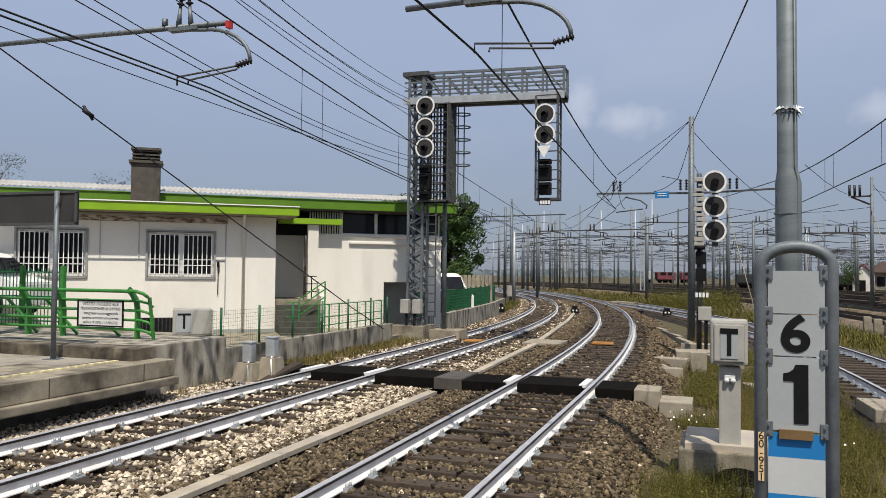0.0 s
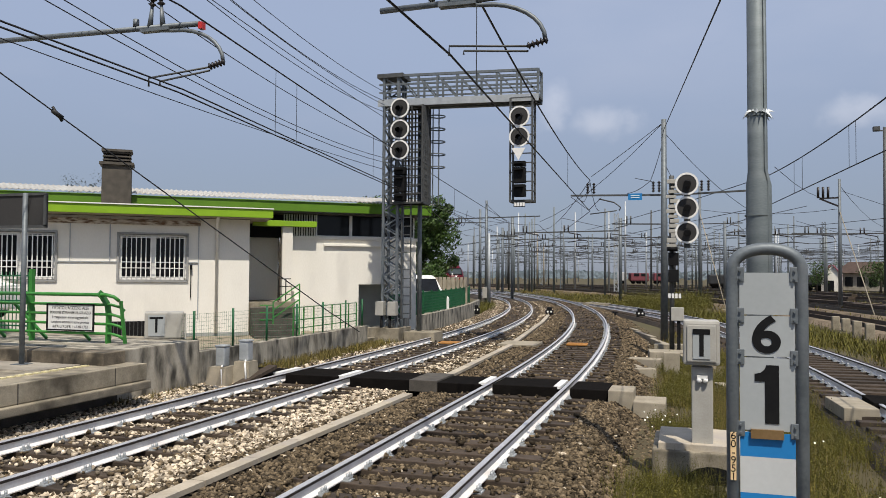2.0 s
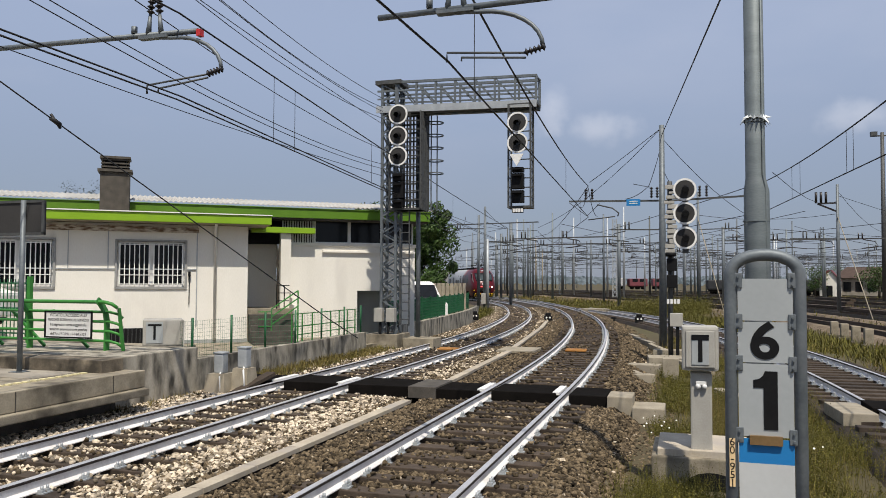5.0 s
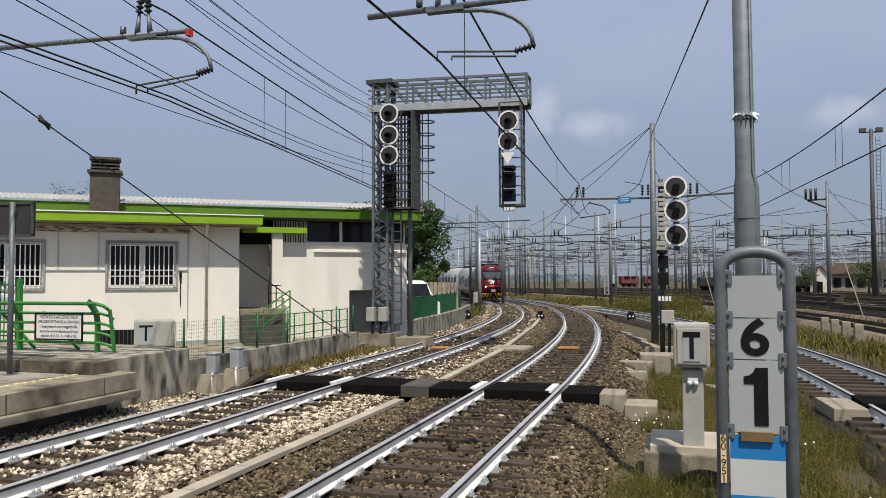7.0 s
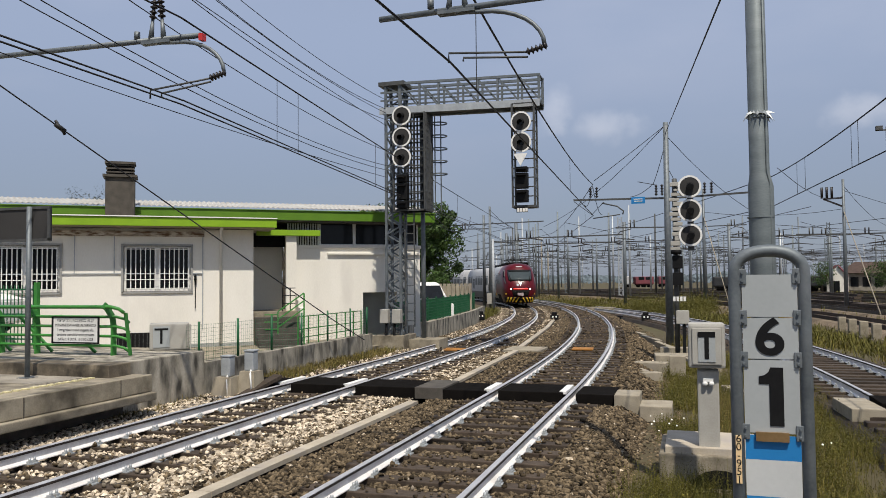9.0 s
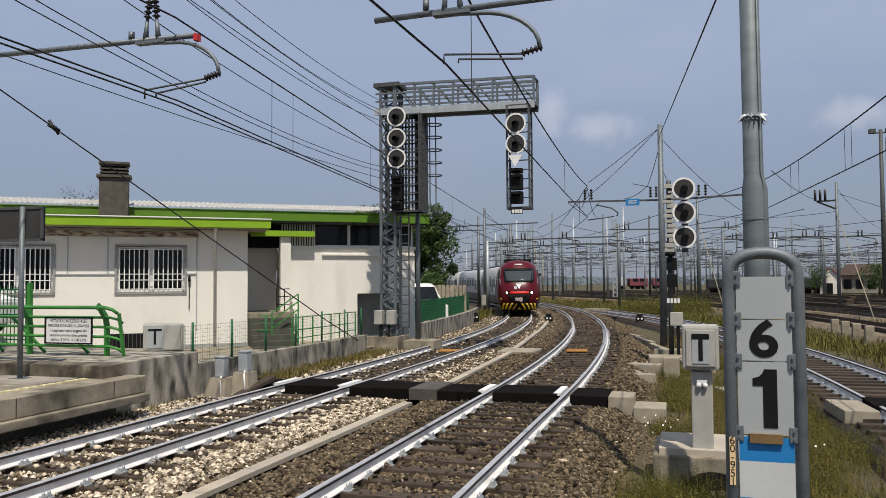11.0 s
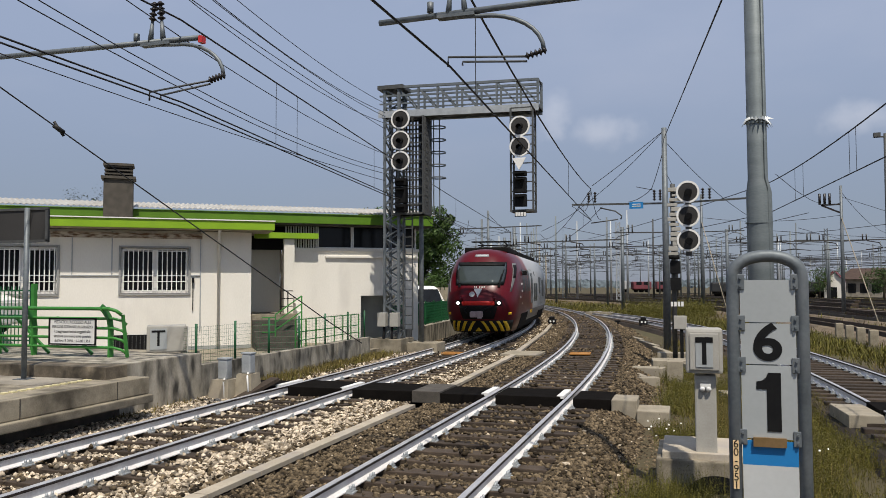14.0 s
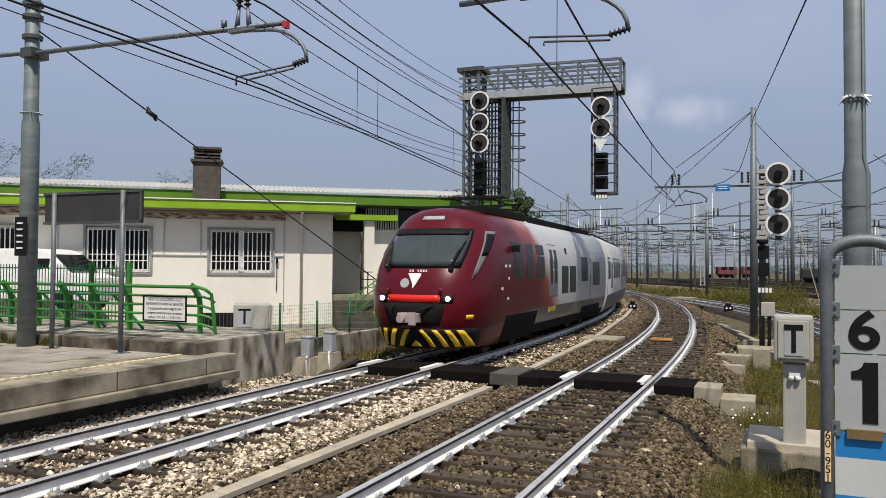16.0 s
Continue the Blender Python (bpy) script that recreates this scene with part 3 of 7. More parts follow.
for k in range(3):
    boxpart("cap_slat", (-11.4, -1.18, 5.9 + 0.12 * k, -10.52, -0.52, 5.95 + 0.12 * k), M_SOOT_SHADE, chim)
boxpart("chimney_cap", (-11.44, -1.22, 6.2, -10.48, -0.48, 6.28), M_SOOT_SHADE, chim)
boxpart("cap_core", (-11.3, -1.1, 5.84, -10.62, -0.6, 6.2), M_BLACK, chim)
# canopy, porch, stairs
bm = bmesh.new()
box(bm, -6.37, -0.42, 3.885, -4.08, 0.0, 3.98)
box(bm, -6.39, -0.48, 3.88, -4.05, -0.42, 4.09, bevel=0.008)
box(bm, -4.11, -0.42, 3.88, -4.05, 0.0, 4.09)
part("canopy", bm, M_LIME, house, "lime-green porch canopy")
porch = boxpart("porch_floor", (-6.6, -1.3, -0.1, -5.0, 1.1, 1.12), M_CONC, house)
# the steps' dark brown holds the porch shade in their colour
for k in range(6):
    boxpart("step", (-6.55, -1.62 - 0.29 * k, -0.1, -5.1, -1.3 - 0.29 * k, 0.94 - 0.18 * k), M_SOOT_SHADE, house, bevel=0.01)
bm = bmesh.new()
for k in range(3):
    box(bm, -5.0, -0.9 - 0.35 * k, -0.1, -4.78, -0.55 - 0.35 * k, 1.75 - 0.25 * k)
part("stair_cheek", bm, M_WALL, house)
bm = bmesh.new()
for x in (-5.55, -5.28):
    bar(bm, (x, -1.2, 1.12), (x, -1.2, 1.95), 0.035)
for z in (1.4, 1.68, 1.95):
    bar(bm, (-5.55, -1.2, z), (-5.1, -1.2, z), 0.03)
part("porch_rail", bm, M_BLACK, house, "black tubular rail")
bm = bmesh.new()
for dz in (0.0, -0.27, -0.54):
    bar(bm, (-4.95, -2.2, 1.78 + dz), (-5.85, -2.2, 1.15 + dz), 0.04)
for x, z in ((-4.95, 1.78), (-5.85, 1.15)):
    bar(bm, (x, -2.2, -0.1), (x, -2.2, z), 0.045)
for z in (0.55, 0.8, 1.05):
    bar(bm, (-5.85, -2.2, z), (-6.3, -2.2, z), 0.035)
part("stair_rail", bm, M_GREEN, house, "green stair handrail")
bm = bmesh.new()
tube(bm, [(-7.7, -1.58, 0.1), (-7.7, -1.58, 3.9), (-7.7, -2.1, 4.05)], 0.055, 10)
part("downpipe", bm, M_WHITE, house)
bm = bmesh.new()
bar(bm, (-24, -1.52, 2.49), (-8.3, -1.52, 2.49), 0.035)
for x in (-11.1, -8.3, -15.6, -20):
    bar(bm, (x, -1.52, 2.49 if x != -8.3 else 0.6), (x, -1.52, 3.95), 0.035)
bar(bm, (-12.3, -1.52, 2.5), (-12.3, -1.52, 3.8), 0.025)
part("conduit", bm, M_GALV_PALE, house, "surface-run grey conduits")
bm = bmesh.new()
box(bm, -8.58, -1.62, 2.25, -8.5, -1.5, 2.42)
bar(bm, (-8.54, -1.54, 1.3), (-8.54, -1.54, 2.3), 0.03)
part("wall_switch", bm, M_BLACK, house)

# ---------------------------------------------------------------- signal gantry
gantry = thing("signal_gantry", "grey lattice steel cantilever signal gantry over the line", "signal gantry")
GX0, GX1, GY0, GY1 = -10.06, -9.54, 25.3, 25.82


def lattice(bm, x0, x1, y0, y1, z0, z1, pitch, leg, brace):
    for x in (x0, x1):
        for y in (y0, y1):
            bar(bm, (x, y, z0), (x, y, z1), leg)
    n = max(1, round((z1 - z0) / pitch))
    for k in range(n):
        za, zb = z0 + (z1 - z0) * k / n, z0 + (z1 - z0) * (k + 1) / n
        zm = (za + zb) / 2
        for y in (y0, y1):
            bar(bm, (x0, y, za), (x1, y, zm), brace)
            bar(bm, (x1, y, zm), (x0, y, zb), brace)
        for x in (x0, x1):
            bar(bm, (x, y0, za), (x, y1, zm), brace)
            bar(bm, (x, y1, zm), (x, y0, zb), brace)


bm = bmesh.new()
lattice(bm, GX0, GX1, GY0, GY1, 0.3, 9.0, 0.58, 0.085, 0.045)
part("lattice_mast", bm, M_GALV, gantry)
bm = bmesh.new()
for y in (25.3, 25.95):
    bar(bm, (-10.25, y, 8.14), (-4.62, y, 8.02), 0.07, 0.2)
    bar(bm, (-10.25, y, 9.08), (-4.62, y, 8.94), 0.085)
    bar(bm, (-10.25, y, 8.78), (-4.62, y, 8.64), 0.06)
    bar(bm, (-10.25, y, 8.5), (-4.62, y, 8.36), 0.05)
    for k in range(8):
        x = -9.5 + k * 0.695
        bar(bm, (x, y, 8.1), (x, y, 9.05 - 0.02 * k), 0.065)
        if k < 7:
            bar(bm, (x, y, 8.98), (x + 0.66, y, 8.2), 0.05)
bar(bm, (-4.62, 25.3, 8.0), (-4.62, 25.3, 8.98), 0.07)
bar(bm, (-4.62, 25.95, 8.0), (-4.62, 25.95, 8.98), 0.07)
bar(bm, (-4.62, 25.3, 8.94), (-4.62, 25.95, 8.94), 0.05)
part("walkway_truss", bm, M_GALV, gantry, "handrailed steel walkway beam")
bm = bmesh.new()
for y in (25.26, 25.99):
    bar(bm, (-10.28, y, 8.13), (-4.6, y, 8.01), 0.03, 0.24)
part("walkway_girder", bm, M_GALV_PALE, gantry, "pale steel walkway girder")
boxpart("walkway_deck", (-10.2, 25.34, 8.02, -4.6, 25.92, 8.08), M_GALV_DARK, gantry)
boxpart("mast_cap", (-10.3, 25.2, 9.0, -9.35, 26.05, 9.14), M_GALV_DARK, gantry)
bm = bmesh.new()
tube(bm, [(-8.95, 26.0, 0.1), (-8.95, 26.0, 3.0), (-8.98, 26.0, 8.0)], [0.085, 0.08, 0.075], 14)
part("support_post", bm, M_GALV, gantry, "round galvanised post")
bm = bmesh.new()
for x in (-9.35, -9.02):
    bar(bm, (x, 25.25, 0.6), (x, 25.25, 8.0), 0.04)
for k in range(24):
    z = 0.8 + k * 0.3
    bar(bm, (-9.35, 25.25, z), (-9.02, 25.25, z), 0.03)
part("ladder", bm, M_GALV_DARK, gantry)
bm = bmesh.new()
for x in (-8.52, -8.3):
    bar(bm, (x, 26.1, 4.6), (x, 26.1, 8.0), 0.035)
for k in range(5):
    z = 5.9 + 0.45 * k
    disc(bm, (-8.36, 26.1, z), (0, 0, 1), 0.26, 0.29, 0.04, 14)
part("ladder_cage", bm, M_GALV, gantry)


def signal_head(parent, cx, y, zs, r, frame_box, arrow=None, lamps=()):
    """Round black backboards with a white rim and a hood, on a dark ladder-like frame."""
    x0, z0, x1, z1 = frame_box
    bm = bmesh.new()
    for x in (x0, x1):
        bar(bm, (x, y + 0.25, z0), (x, y + 0.25, z1), 0.06)
        bar(bm, (x, y + 0.7, z0), (x, y + 0.7, z1), 0.06)
    n = round((z1 - z0) / 0.3)
    for k in range(n + 1):
        z = z0 + (z1 - z0) * k / n
        bar(bm, (x0, y + 0.25, z), (x1, y + 0.25, z), 0.035)
        bar(bm, (x1, y + 0.25, z), (x1, y + 0.7, z), 0.03)
    box(bm, x0 - 0.03, y + 0.2, z0 - 0.06, x1 + 0.03, y + 0.75, z0)
    part("signal_frame", bm, M_GALV_DARK, parent)
    for z in zs:
        bm = bmesh.new()
        disc(bm, (cx, y + 0.02, z), (0, -1, 0), 0, r * 0.86, 0.03, 32)
        board = part("backboard", bm, M_BOARD, parent, "black round signal backboard")
        bm = bmesh.new()
        disc(bm, (cx, y + 0.02, z), (0, -1, 0), r * 0.84, r, 0.04, 32)
        part("white_rim", bm, M_WHITE, board, "white painted rim")
        bm = bmesh.new()
        # a drooping hood, open below
        for q in range(13):
            a0, a1 = math.radians(-30 + q * 18.5), math.radians(-30 + (q + 1) * 18.5)
            rr = r * 0.34
            vs = []
            for a, yy in ((a0, y), (a1, y), (a1, y - 0.22), (a0, y - 0.22)):
                k = 1.0 if yy == y else 0.8
                vs.append(bm.verts.new((cx + rr * math.cos(a) * k, yy, z + rr * math.sin(a) * k - (0.0 if yy == y else 0.05))))
            bm.faces.new(vs)
        part("hood", bm, M_BLACK, board)
        bm = bmesh.new()
        disc(bm, (cx, y - 0.012, z), (0, -1, 0), 0, r * 0.3, 0.01, 20)
        part("lens", bm, M_GLASS_DARK, board)
    if arrow:
        bm = bmesh.new()
        w, z = arrow
        fs = [[bm.verts.new((cx + dx, yy, z + dz)) for dx, dz in ((-w, 0), (w, 0), (0, -w * 1.75))] for yy in (y - 0.13, y - 0.1)]
        bm.faces.new(fs[0])
        bm.faces.new(fs[1][::-1])
        for i in range(3):
            bm.faces.new((fs[0][i], fs[0][(i + 1) % 3], fs[1][(i + 1) % 3], fs[1][i]))
        part("white_arrow", bm, M_WHITE, parent, "white downward triangle")
    for z0, z1 in lamps:
        bm = bmesh.new()
        box(bm, cx - 0.19, y - 0.02, z0, cx + 0.19, y + 0.25, z1, bevel=0.015)
        box(bm, cx - 0.15, y - 0.16, z1 - 0.1, cx + 0.15, y - 0.02, z1 - 0.06)
        part("aspect_box", bm, M_BLACK, parent, "black rectangular speed indicator")


signal_head(gantry, -9.33, 24.9, (7.84, 7.1, 6.4), 0.34, (-9.72, 4.62, -8.55, 7.95), None, ((5.55, 5.8), (4.95, 5.5), (4.65, 4.9)))
signal_head(gantry, -5.17, 24.9, (7.33, 6.66), 0.34, (-5.52, 4.6, -4.78, 8.0), (0.23, 6.27), ((5.7, 5.86), (5.15, 5.66), (4.7, 5.1)))
bm = bmesh.new()
for k in range(8):
    bar(bm, (-9.46 + 0.12 * k, 25.88, 4.6), (-9.46 + 0.12 * k, 25.88, 7.95), 0.05)
for k in range(12):
    bar(bm, (-9.5, 25.84, 4.65 + 0.3 * k), (-8.55, 25.84, 4.65 + 0.3 * k), 0.05)
    bar(bm, (-9.62, 25.2, 4.65 + 0.3 * k), (-9.62, 25.9, 4.65 + 0.3 * k), 0.04)
box(bm, -9.5, 25.05, 4.56, -8.55, 25.9, 4.62)
part("rear_cage", bm, M_GALV_DARK, gantry, "dark maintenance cage behind the signal head")
bm = bmesh.new()
for k in range(8):
    bar(bm, (-8.55, 25.02 + 0.125 * k, 4.6), (-8.55, 25.02 + 0.125 * k, 7.95), 0.045)
for k in range(18):
    bar(bm, (-8.55, 25.0, 4.62 + 0.195 * k), (-8.55, 25.92, 4.62 + 0.195 * k), 0.03)
part("side_guard", bm, M_GALV_DARK, gantry, "dark mesh guard")
bm = bmesh.new()
for q in range(4):
    box(bm, -5.32 + q * 0.09, 24.88, 4.38, -5.25 + q * 0.09, 24.9, 4.5)
part("plate_bar", bm, M_WHITE, gantry)
boxpart("number_plate_back", (-5.35, 24.9, 4.36, -4.97, 24.92, 4.52), M_BLACK, gantry)
bm = bmesh.new()
box(bm, -10.5, 25.0, -0.4, -9.35, 26.3, 0.3, bevel=0.02)
box(bm, -9.3, 25.4, -0.4, -8.2, 26.4, 0.16, bevel=0.02)
part("concrete_base", bm, M_CONC, gantry)
for x in (-10.2, -9.75):
    boxpart("junction_box", (x, 24.95, 0.72, x + 0.3, 25.2, 1.2), M_CABINET, gantry, "pale grey junction box", bevel=0.02)
bm = bmesh.new()
for x in (-10.0, -9.7):
    tube(bm, [(x, 25.1, -0.2), (x, 25.05, 0.3), (x, 25.08, 0.75)], 0.045, 6)
part("cable", bm, M_BLACK, gantry)

# ---------------------------------------------------------------- near mast and the plated post
mast_a = thing("catenary_mast", "stepped tubular grey steel catenary mast with a spiked collar", "catenary mast")
MX, MY = 0.703, 8.45
bm = bmesh.new()
tube(bm, [(MX + 0.015, MY, -0.5), (MX + 0.005, MY, 3.06), (MX - 0.003, MY, 3.2), (MX - 0.02, MY, 9.0)], [0.131, 0.122, 0.096, 0.088], 28)
part("tube", bm, M_MAST, mast_a)
bm = bmesh.new()
for z in (2.75, 3.76):
    disc(bm, (MX, MY, z), (0, 0, 1), 0.08, 0.13 if z < 3 else 0.106, 0.014, 28)
tube(bm, [(MX + 0.085, MY - 0.09, 0), (MX + 0.085, MY - 0.09, 3.1), (MX + 0.06, MY - 0.08, 3.22), (MX + 0.05, MY - 0.08, 6.9)], 0.012, 6)
part("band", bm, M_MAST, mast_a)
bm = bmesh.new()
for k in range(18):
    a = k * math.tau / 18
    d = Vector((math.cos(a), math.sin(a), 0))
    c = Vector((MX, MY, 3.8))
    q = Vector((-d.y, d.x, 0)) * 0.018
    tip = c + d * random.uniform(0.145, 0.175) + Vector((0, 0, random.uniform(-0.08, 0.015)))
    vs = [bm.verts.new(p) for p in (c + d * 0.098 + q, c + d * 0.098 - q, tip, c + d * 0.098 + Vector((0, 0, 0.03)))]
    for f in ((0, 1, 2), (1, 3, 2), (3, 0, 2)):
        bm.faces.new([vs[i] for i in f])
part("spike_collar", bm, M_GALV_PALE, mast_a, "anti-climb collar of bent metal spikes")

post = thing("numbered_post", "galvanised hoop post carrying grey and blue number plates", "sign post")
PX, PY = 0.342, 3.74
bm = bmesh.new()
pts = [(PX - 0.143, PY, -0.5), (PX - 0.143, PY, 2.16)]
for k in range(1, 16):
    a = math.pi - k * math.pi / 16
    pts.append((PX + 0.143 * math.cos(a), PY, 2.16 + 0.105 * math.sin(a) ** 0.75))
pts += [(PX + 0.143, PY, 2.16), (PX + 0.143, PY, -0.5)]
tube(bm, pts, 0.0272, 16)
part("hoop", bm, M_GALV, post, "bent galvanised tube")
for z0, z1, mt in ((1.972, 2.158, M_PLATE), (1.787, 1.966, M_PLATE), (1.462, 1.781, M_PLATE), (1.345, 1.452, M_PLATE_BLUE), (1.186, 1.345, M_PLATE_PALE), (1.02, 1.186, M_PLATE_BLUE), (0.86, 1.02, M_PLATE)):
    boxpart("plate", (PX - 0.1135, PY - 0.012, z0, PX + 0.1135, PY - 0.008, z1), mt, post)
for z in (2.15, 1.968, 1.784, 1.466):
    for q in (-1, 1):
        bm = bmesh.new()
        box(bm, PX + q * 0.112 - 0.018, PY - 0.02, z - 0.034, PX + q * 0.112 + 0.018, PY - 0.0125, z + 0.034, bevel=0.003)
        for dz in (-0.018, 0.018):
            tube(bm, [(PX + q * 0.112, PY - 0.018, z + dz), (PX + q * 0.112, PY - 0.03, z + dz)], 0.006, 6)
        part("clamp", bm, M_GALV, post)
FACE = Matrix.Rotation(math.pi / 2, 4, "X")
text_part("numeral", "6", 0.222, Matrix.Translation((PX - 0.004, PY - 0.0135, 1.876)) @ FACE, M_BLACK, post, squeeze=1.13, bold=0.0055)
bm = bmesh.new()
one = [(0.048, 0.128), (0.048, -0.128), (-0.01, -0.128), (-0.01, 0.055), (-0.052, 0.055), (-0.052, 0.088), (-0.028, 0.094), (-0.012, 0.108), (-0.004, 0.128)]
fs = [[bm.verts.new((PX + x, yy, 1.622 + z)) for x, z in one] for yy in (PY - 0.0155, PY - 0.0115)]
bm.faces.new(fs[0])
bm.faces.new(fs[1][::-1])
for i in range(len(one)):
    bm.faces.new((fs[0][i], fs[0][(i + 1) % len(one)], fs[1][(i + 1) % len(one)], fs[1][i]))
part("numeral", bm, M_BLACK, post)
boxpart("label_plate", (PX - 0.07, PY - 0.03, 1.428, PX + 0.065, PY - 0.0125, 1.468), mat("bronze_label", (0.3, 0.19, 0.09), (0.22, 0.14, 0.06), 8, 0.4, 0.5), post, "small bronze label")
boxpart("code_strip", (PX - 0.155, PY - 0.032, 1.24, PX - 0.131, PY - 0.026, 1.45), mat("pale_orange_strip", (0.75, 0.55, 0.3), (0.7, 0.5, 0.27), 8, 0.5), post, "pale strip with a code")
for k, ch in enumerate("60-951"):
    text_part("digit", ch, 0.047, Matrix.Translation((PX - 0.143, PY - 0.0325, 1.435 - 0.036 * k)) @ FACE, M_BLACK, post, depth=0.0006)

# ---------------------------------------------------------------- telephone post
phone = thing("line_telephone", "pale grey lineside telephone box on a concrete post, marked T", "telephone box")
TX, TY = 0.16, 10.2
bm = bmesh.new()
box(bm, TX - 0.095, TY - 0.1, -0.1, TX + 0.155, TY + 0.12, 1.03, bevel=0.02)
part("post", bm, M_CABINET, phone)
bm = bmesh.new()
box(bm, TX - 0.195, TY - 0.2, 1.06, TX + 0.235, TY + 0.2, 1.6, bevel=0.035)
case = part("case", bm, M_CABINET, phone)
boxpart("door", (TX - 0.15, TY - 0.222, 1.1, TX + 0.19, TY - 0.2, 1.55), M_CABINET, case, bevel=0.015)
boxpart("letter_plate", (TX - 0.08, TY - 0.232, 1.14, TX + 0.12, TY - 0.224, 1.5), M_PLATE, case, "white plate", bevel=0.002)
text_part("letter", "T", 0.44, Matrix.Translation((TX + 0.02, TY - 0.234, 1.32)) @ FACE, M_BLACK, case, bold=0.014, squeeze=0.72)
bm = bmesh.new()
for dx in (-0.045, 0.045):
    bmesh.ops.create_uvsphere(bm, u_segments=10, v_segments=8, radius=0.034, matrix=Matrix.Translation((TX + 0.03 + dx * 0.8, TY - 0.13, 0.87)))
box(bm, TX - 0.03, TY - 0.15, 0.89, TX + 0.09, TY - 0.1, 0.93)
part("cable_gland", bm, M_WHITE, phone)
plinth = thing("cable_pit", "mossy concrete cable pit with a pale lid", "cable pit")
bm = bmesh.new()
box(bm, -0.4, 9.95, -0.6, 1.05, 11.2, 0.02, bevel=0.02)
part("pit_body", bm, M_CONC, plinth)
boxpart("pit_lid", (-0.33, 10.02, 0.0, 1.0, 11.1, 0.1), M_PAVE, plinth, "pale concrete lid", bevel=0.01)
bm = bmesh.new()
for k in range(9):
    a = math.pi * k / 9
    b = math.pi * (k + 1) / 9
    vs = [bm.verts.new((0.3 + 0.33 * math.cos(q), 9.948, -0.36 + h * math.sin(q))) for q, h in ((a, 0.22), (b, 0.22))] + [bm.verts.new((0.3, 9.948, -0.36))]
    bm.faces.new(vs)
part("arch_mouth", bm, M_BLACK, plinth, "dark arched cable mouth")

# ---------------------------------------------------------------- overhead line
def wire(name, pts, r=0.012, parent=None, sag=0.0, label="", steps=10):
    bm = bmesh.new()
    out = []
    for a, b in zip(pts, pts[1:]):
        a, b = Vector(a), Vector(b)
        for k in range(steps):
            f = k / steps
            out.append(a.lerp(b, f) - Vector((0, 0, 4 * sag * f * (1 - f))))
    out.append(Vector(pts[-1]))
    tube(bm, out, r, 5)
    if parent:
        return part(name, bm, M_WIRE, parent, label)
    return tagged(link(name, bm, M_WIRE), label or "thin dark overhead wire", "overhead wire", "overhead wires")


def catenary(label, supports, top, drop_at, sag=0.75, r=0.014, twin=False):
    """Contact wire, sagging messenger and droppers between supports (x, y, z)."""
    line = thing("overhead_line", label, "overhead line", "overhead lines")
    wire("contact_wire", supports, r, line, steps=4)
    if twin:
        wire("contact_wire", [(x + 0.06, y, z + 0.05) for x, y, z in supports], r, line, steps=4)
    wire("messenger_wire", [(x, y, z + top) for x, y, z in supports], r * 1.15, line, sag, steps=12)
    for i, f in drop_at:
        a, b = Vector(supports[i]), Vector(supports[i + 1])
        p = a.lerp(b, f)
        h = top - 4 * sag * f * (1 - f)
        wire("dropper", [p, p + Vector((0, 0, h))], 0.006, line, steps=1)
    return line


def insulator(bm, a, b, r, n=5):
    a, b = Vector(a), Vector(b)
    for k in range(n):
        p = a.lerp(b, (k + 0.2) / n)
        q = a.lerp(b, (k + 0.8) / n)
        tube(bm, [p, p.lerp(q, 0.5), q], [r * 0.5, r, r * 0.5], 10)
    tube(bm, [a, b], r * 0.4, 8)


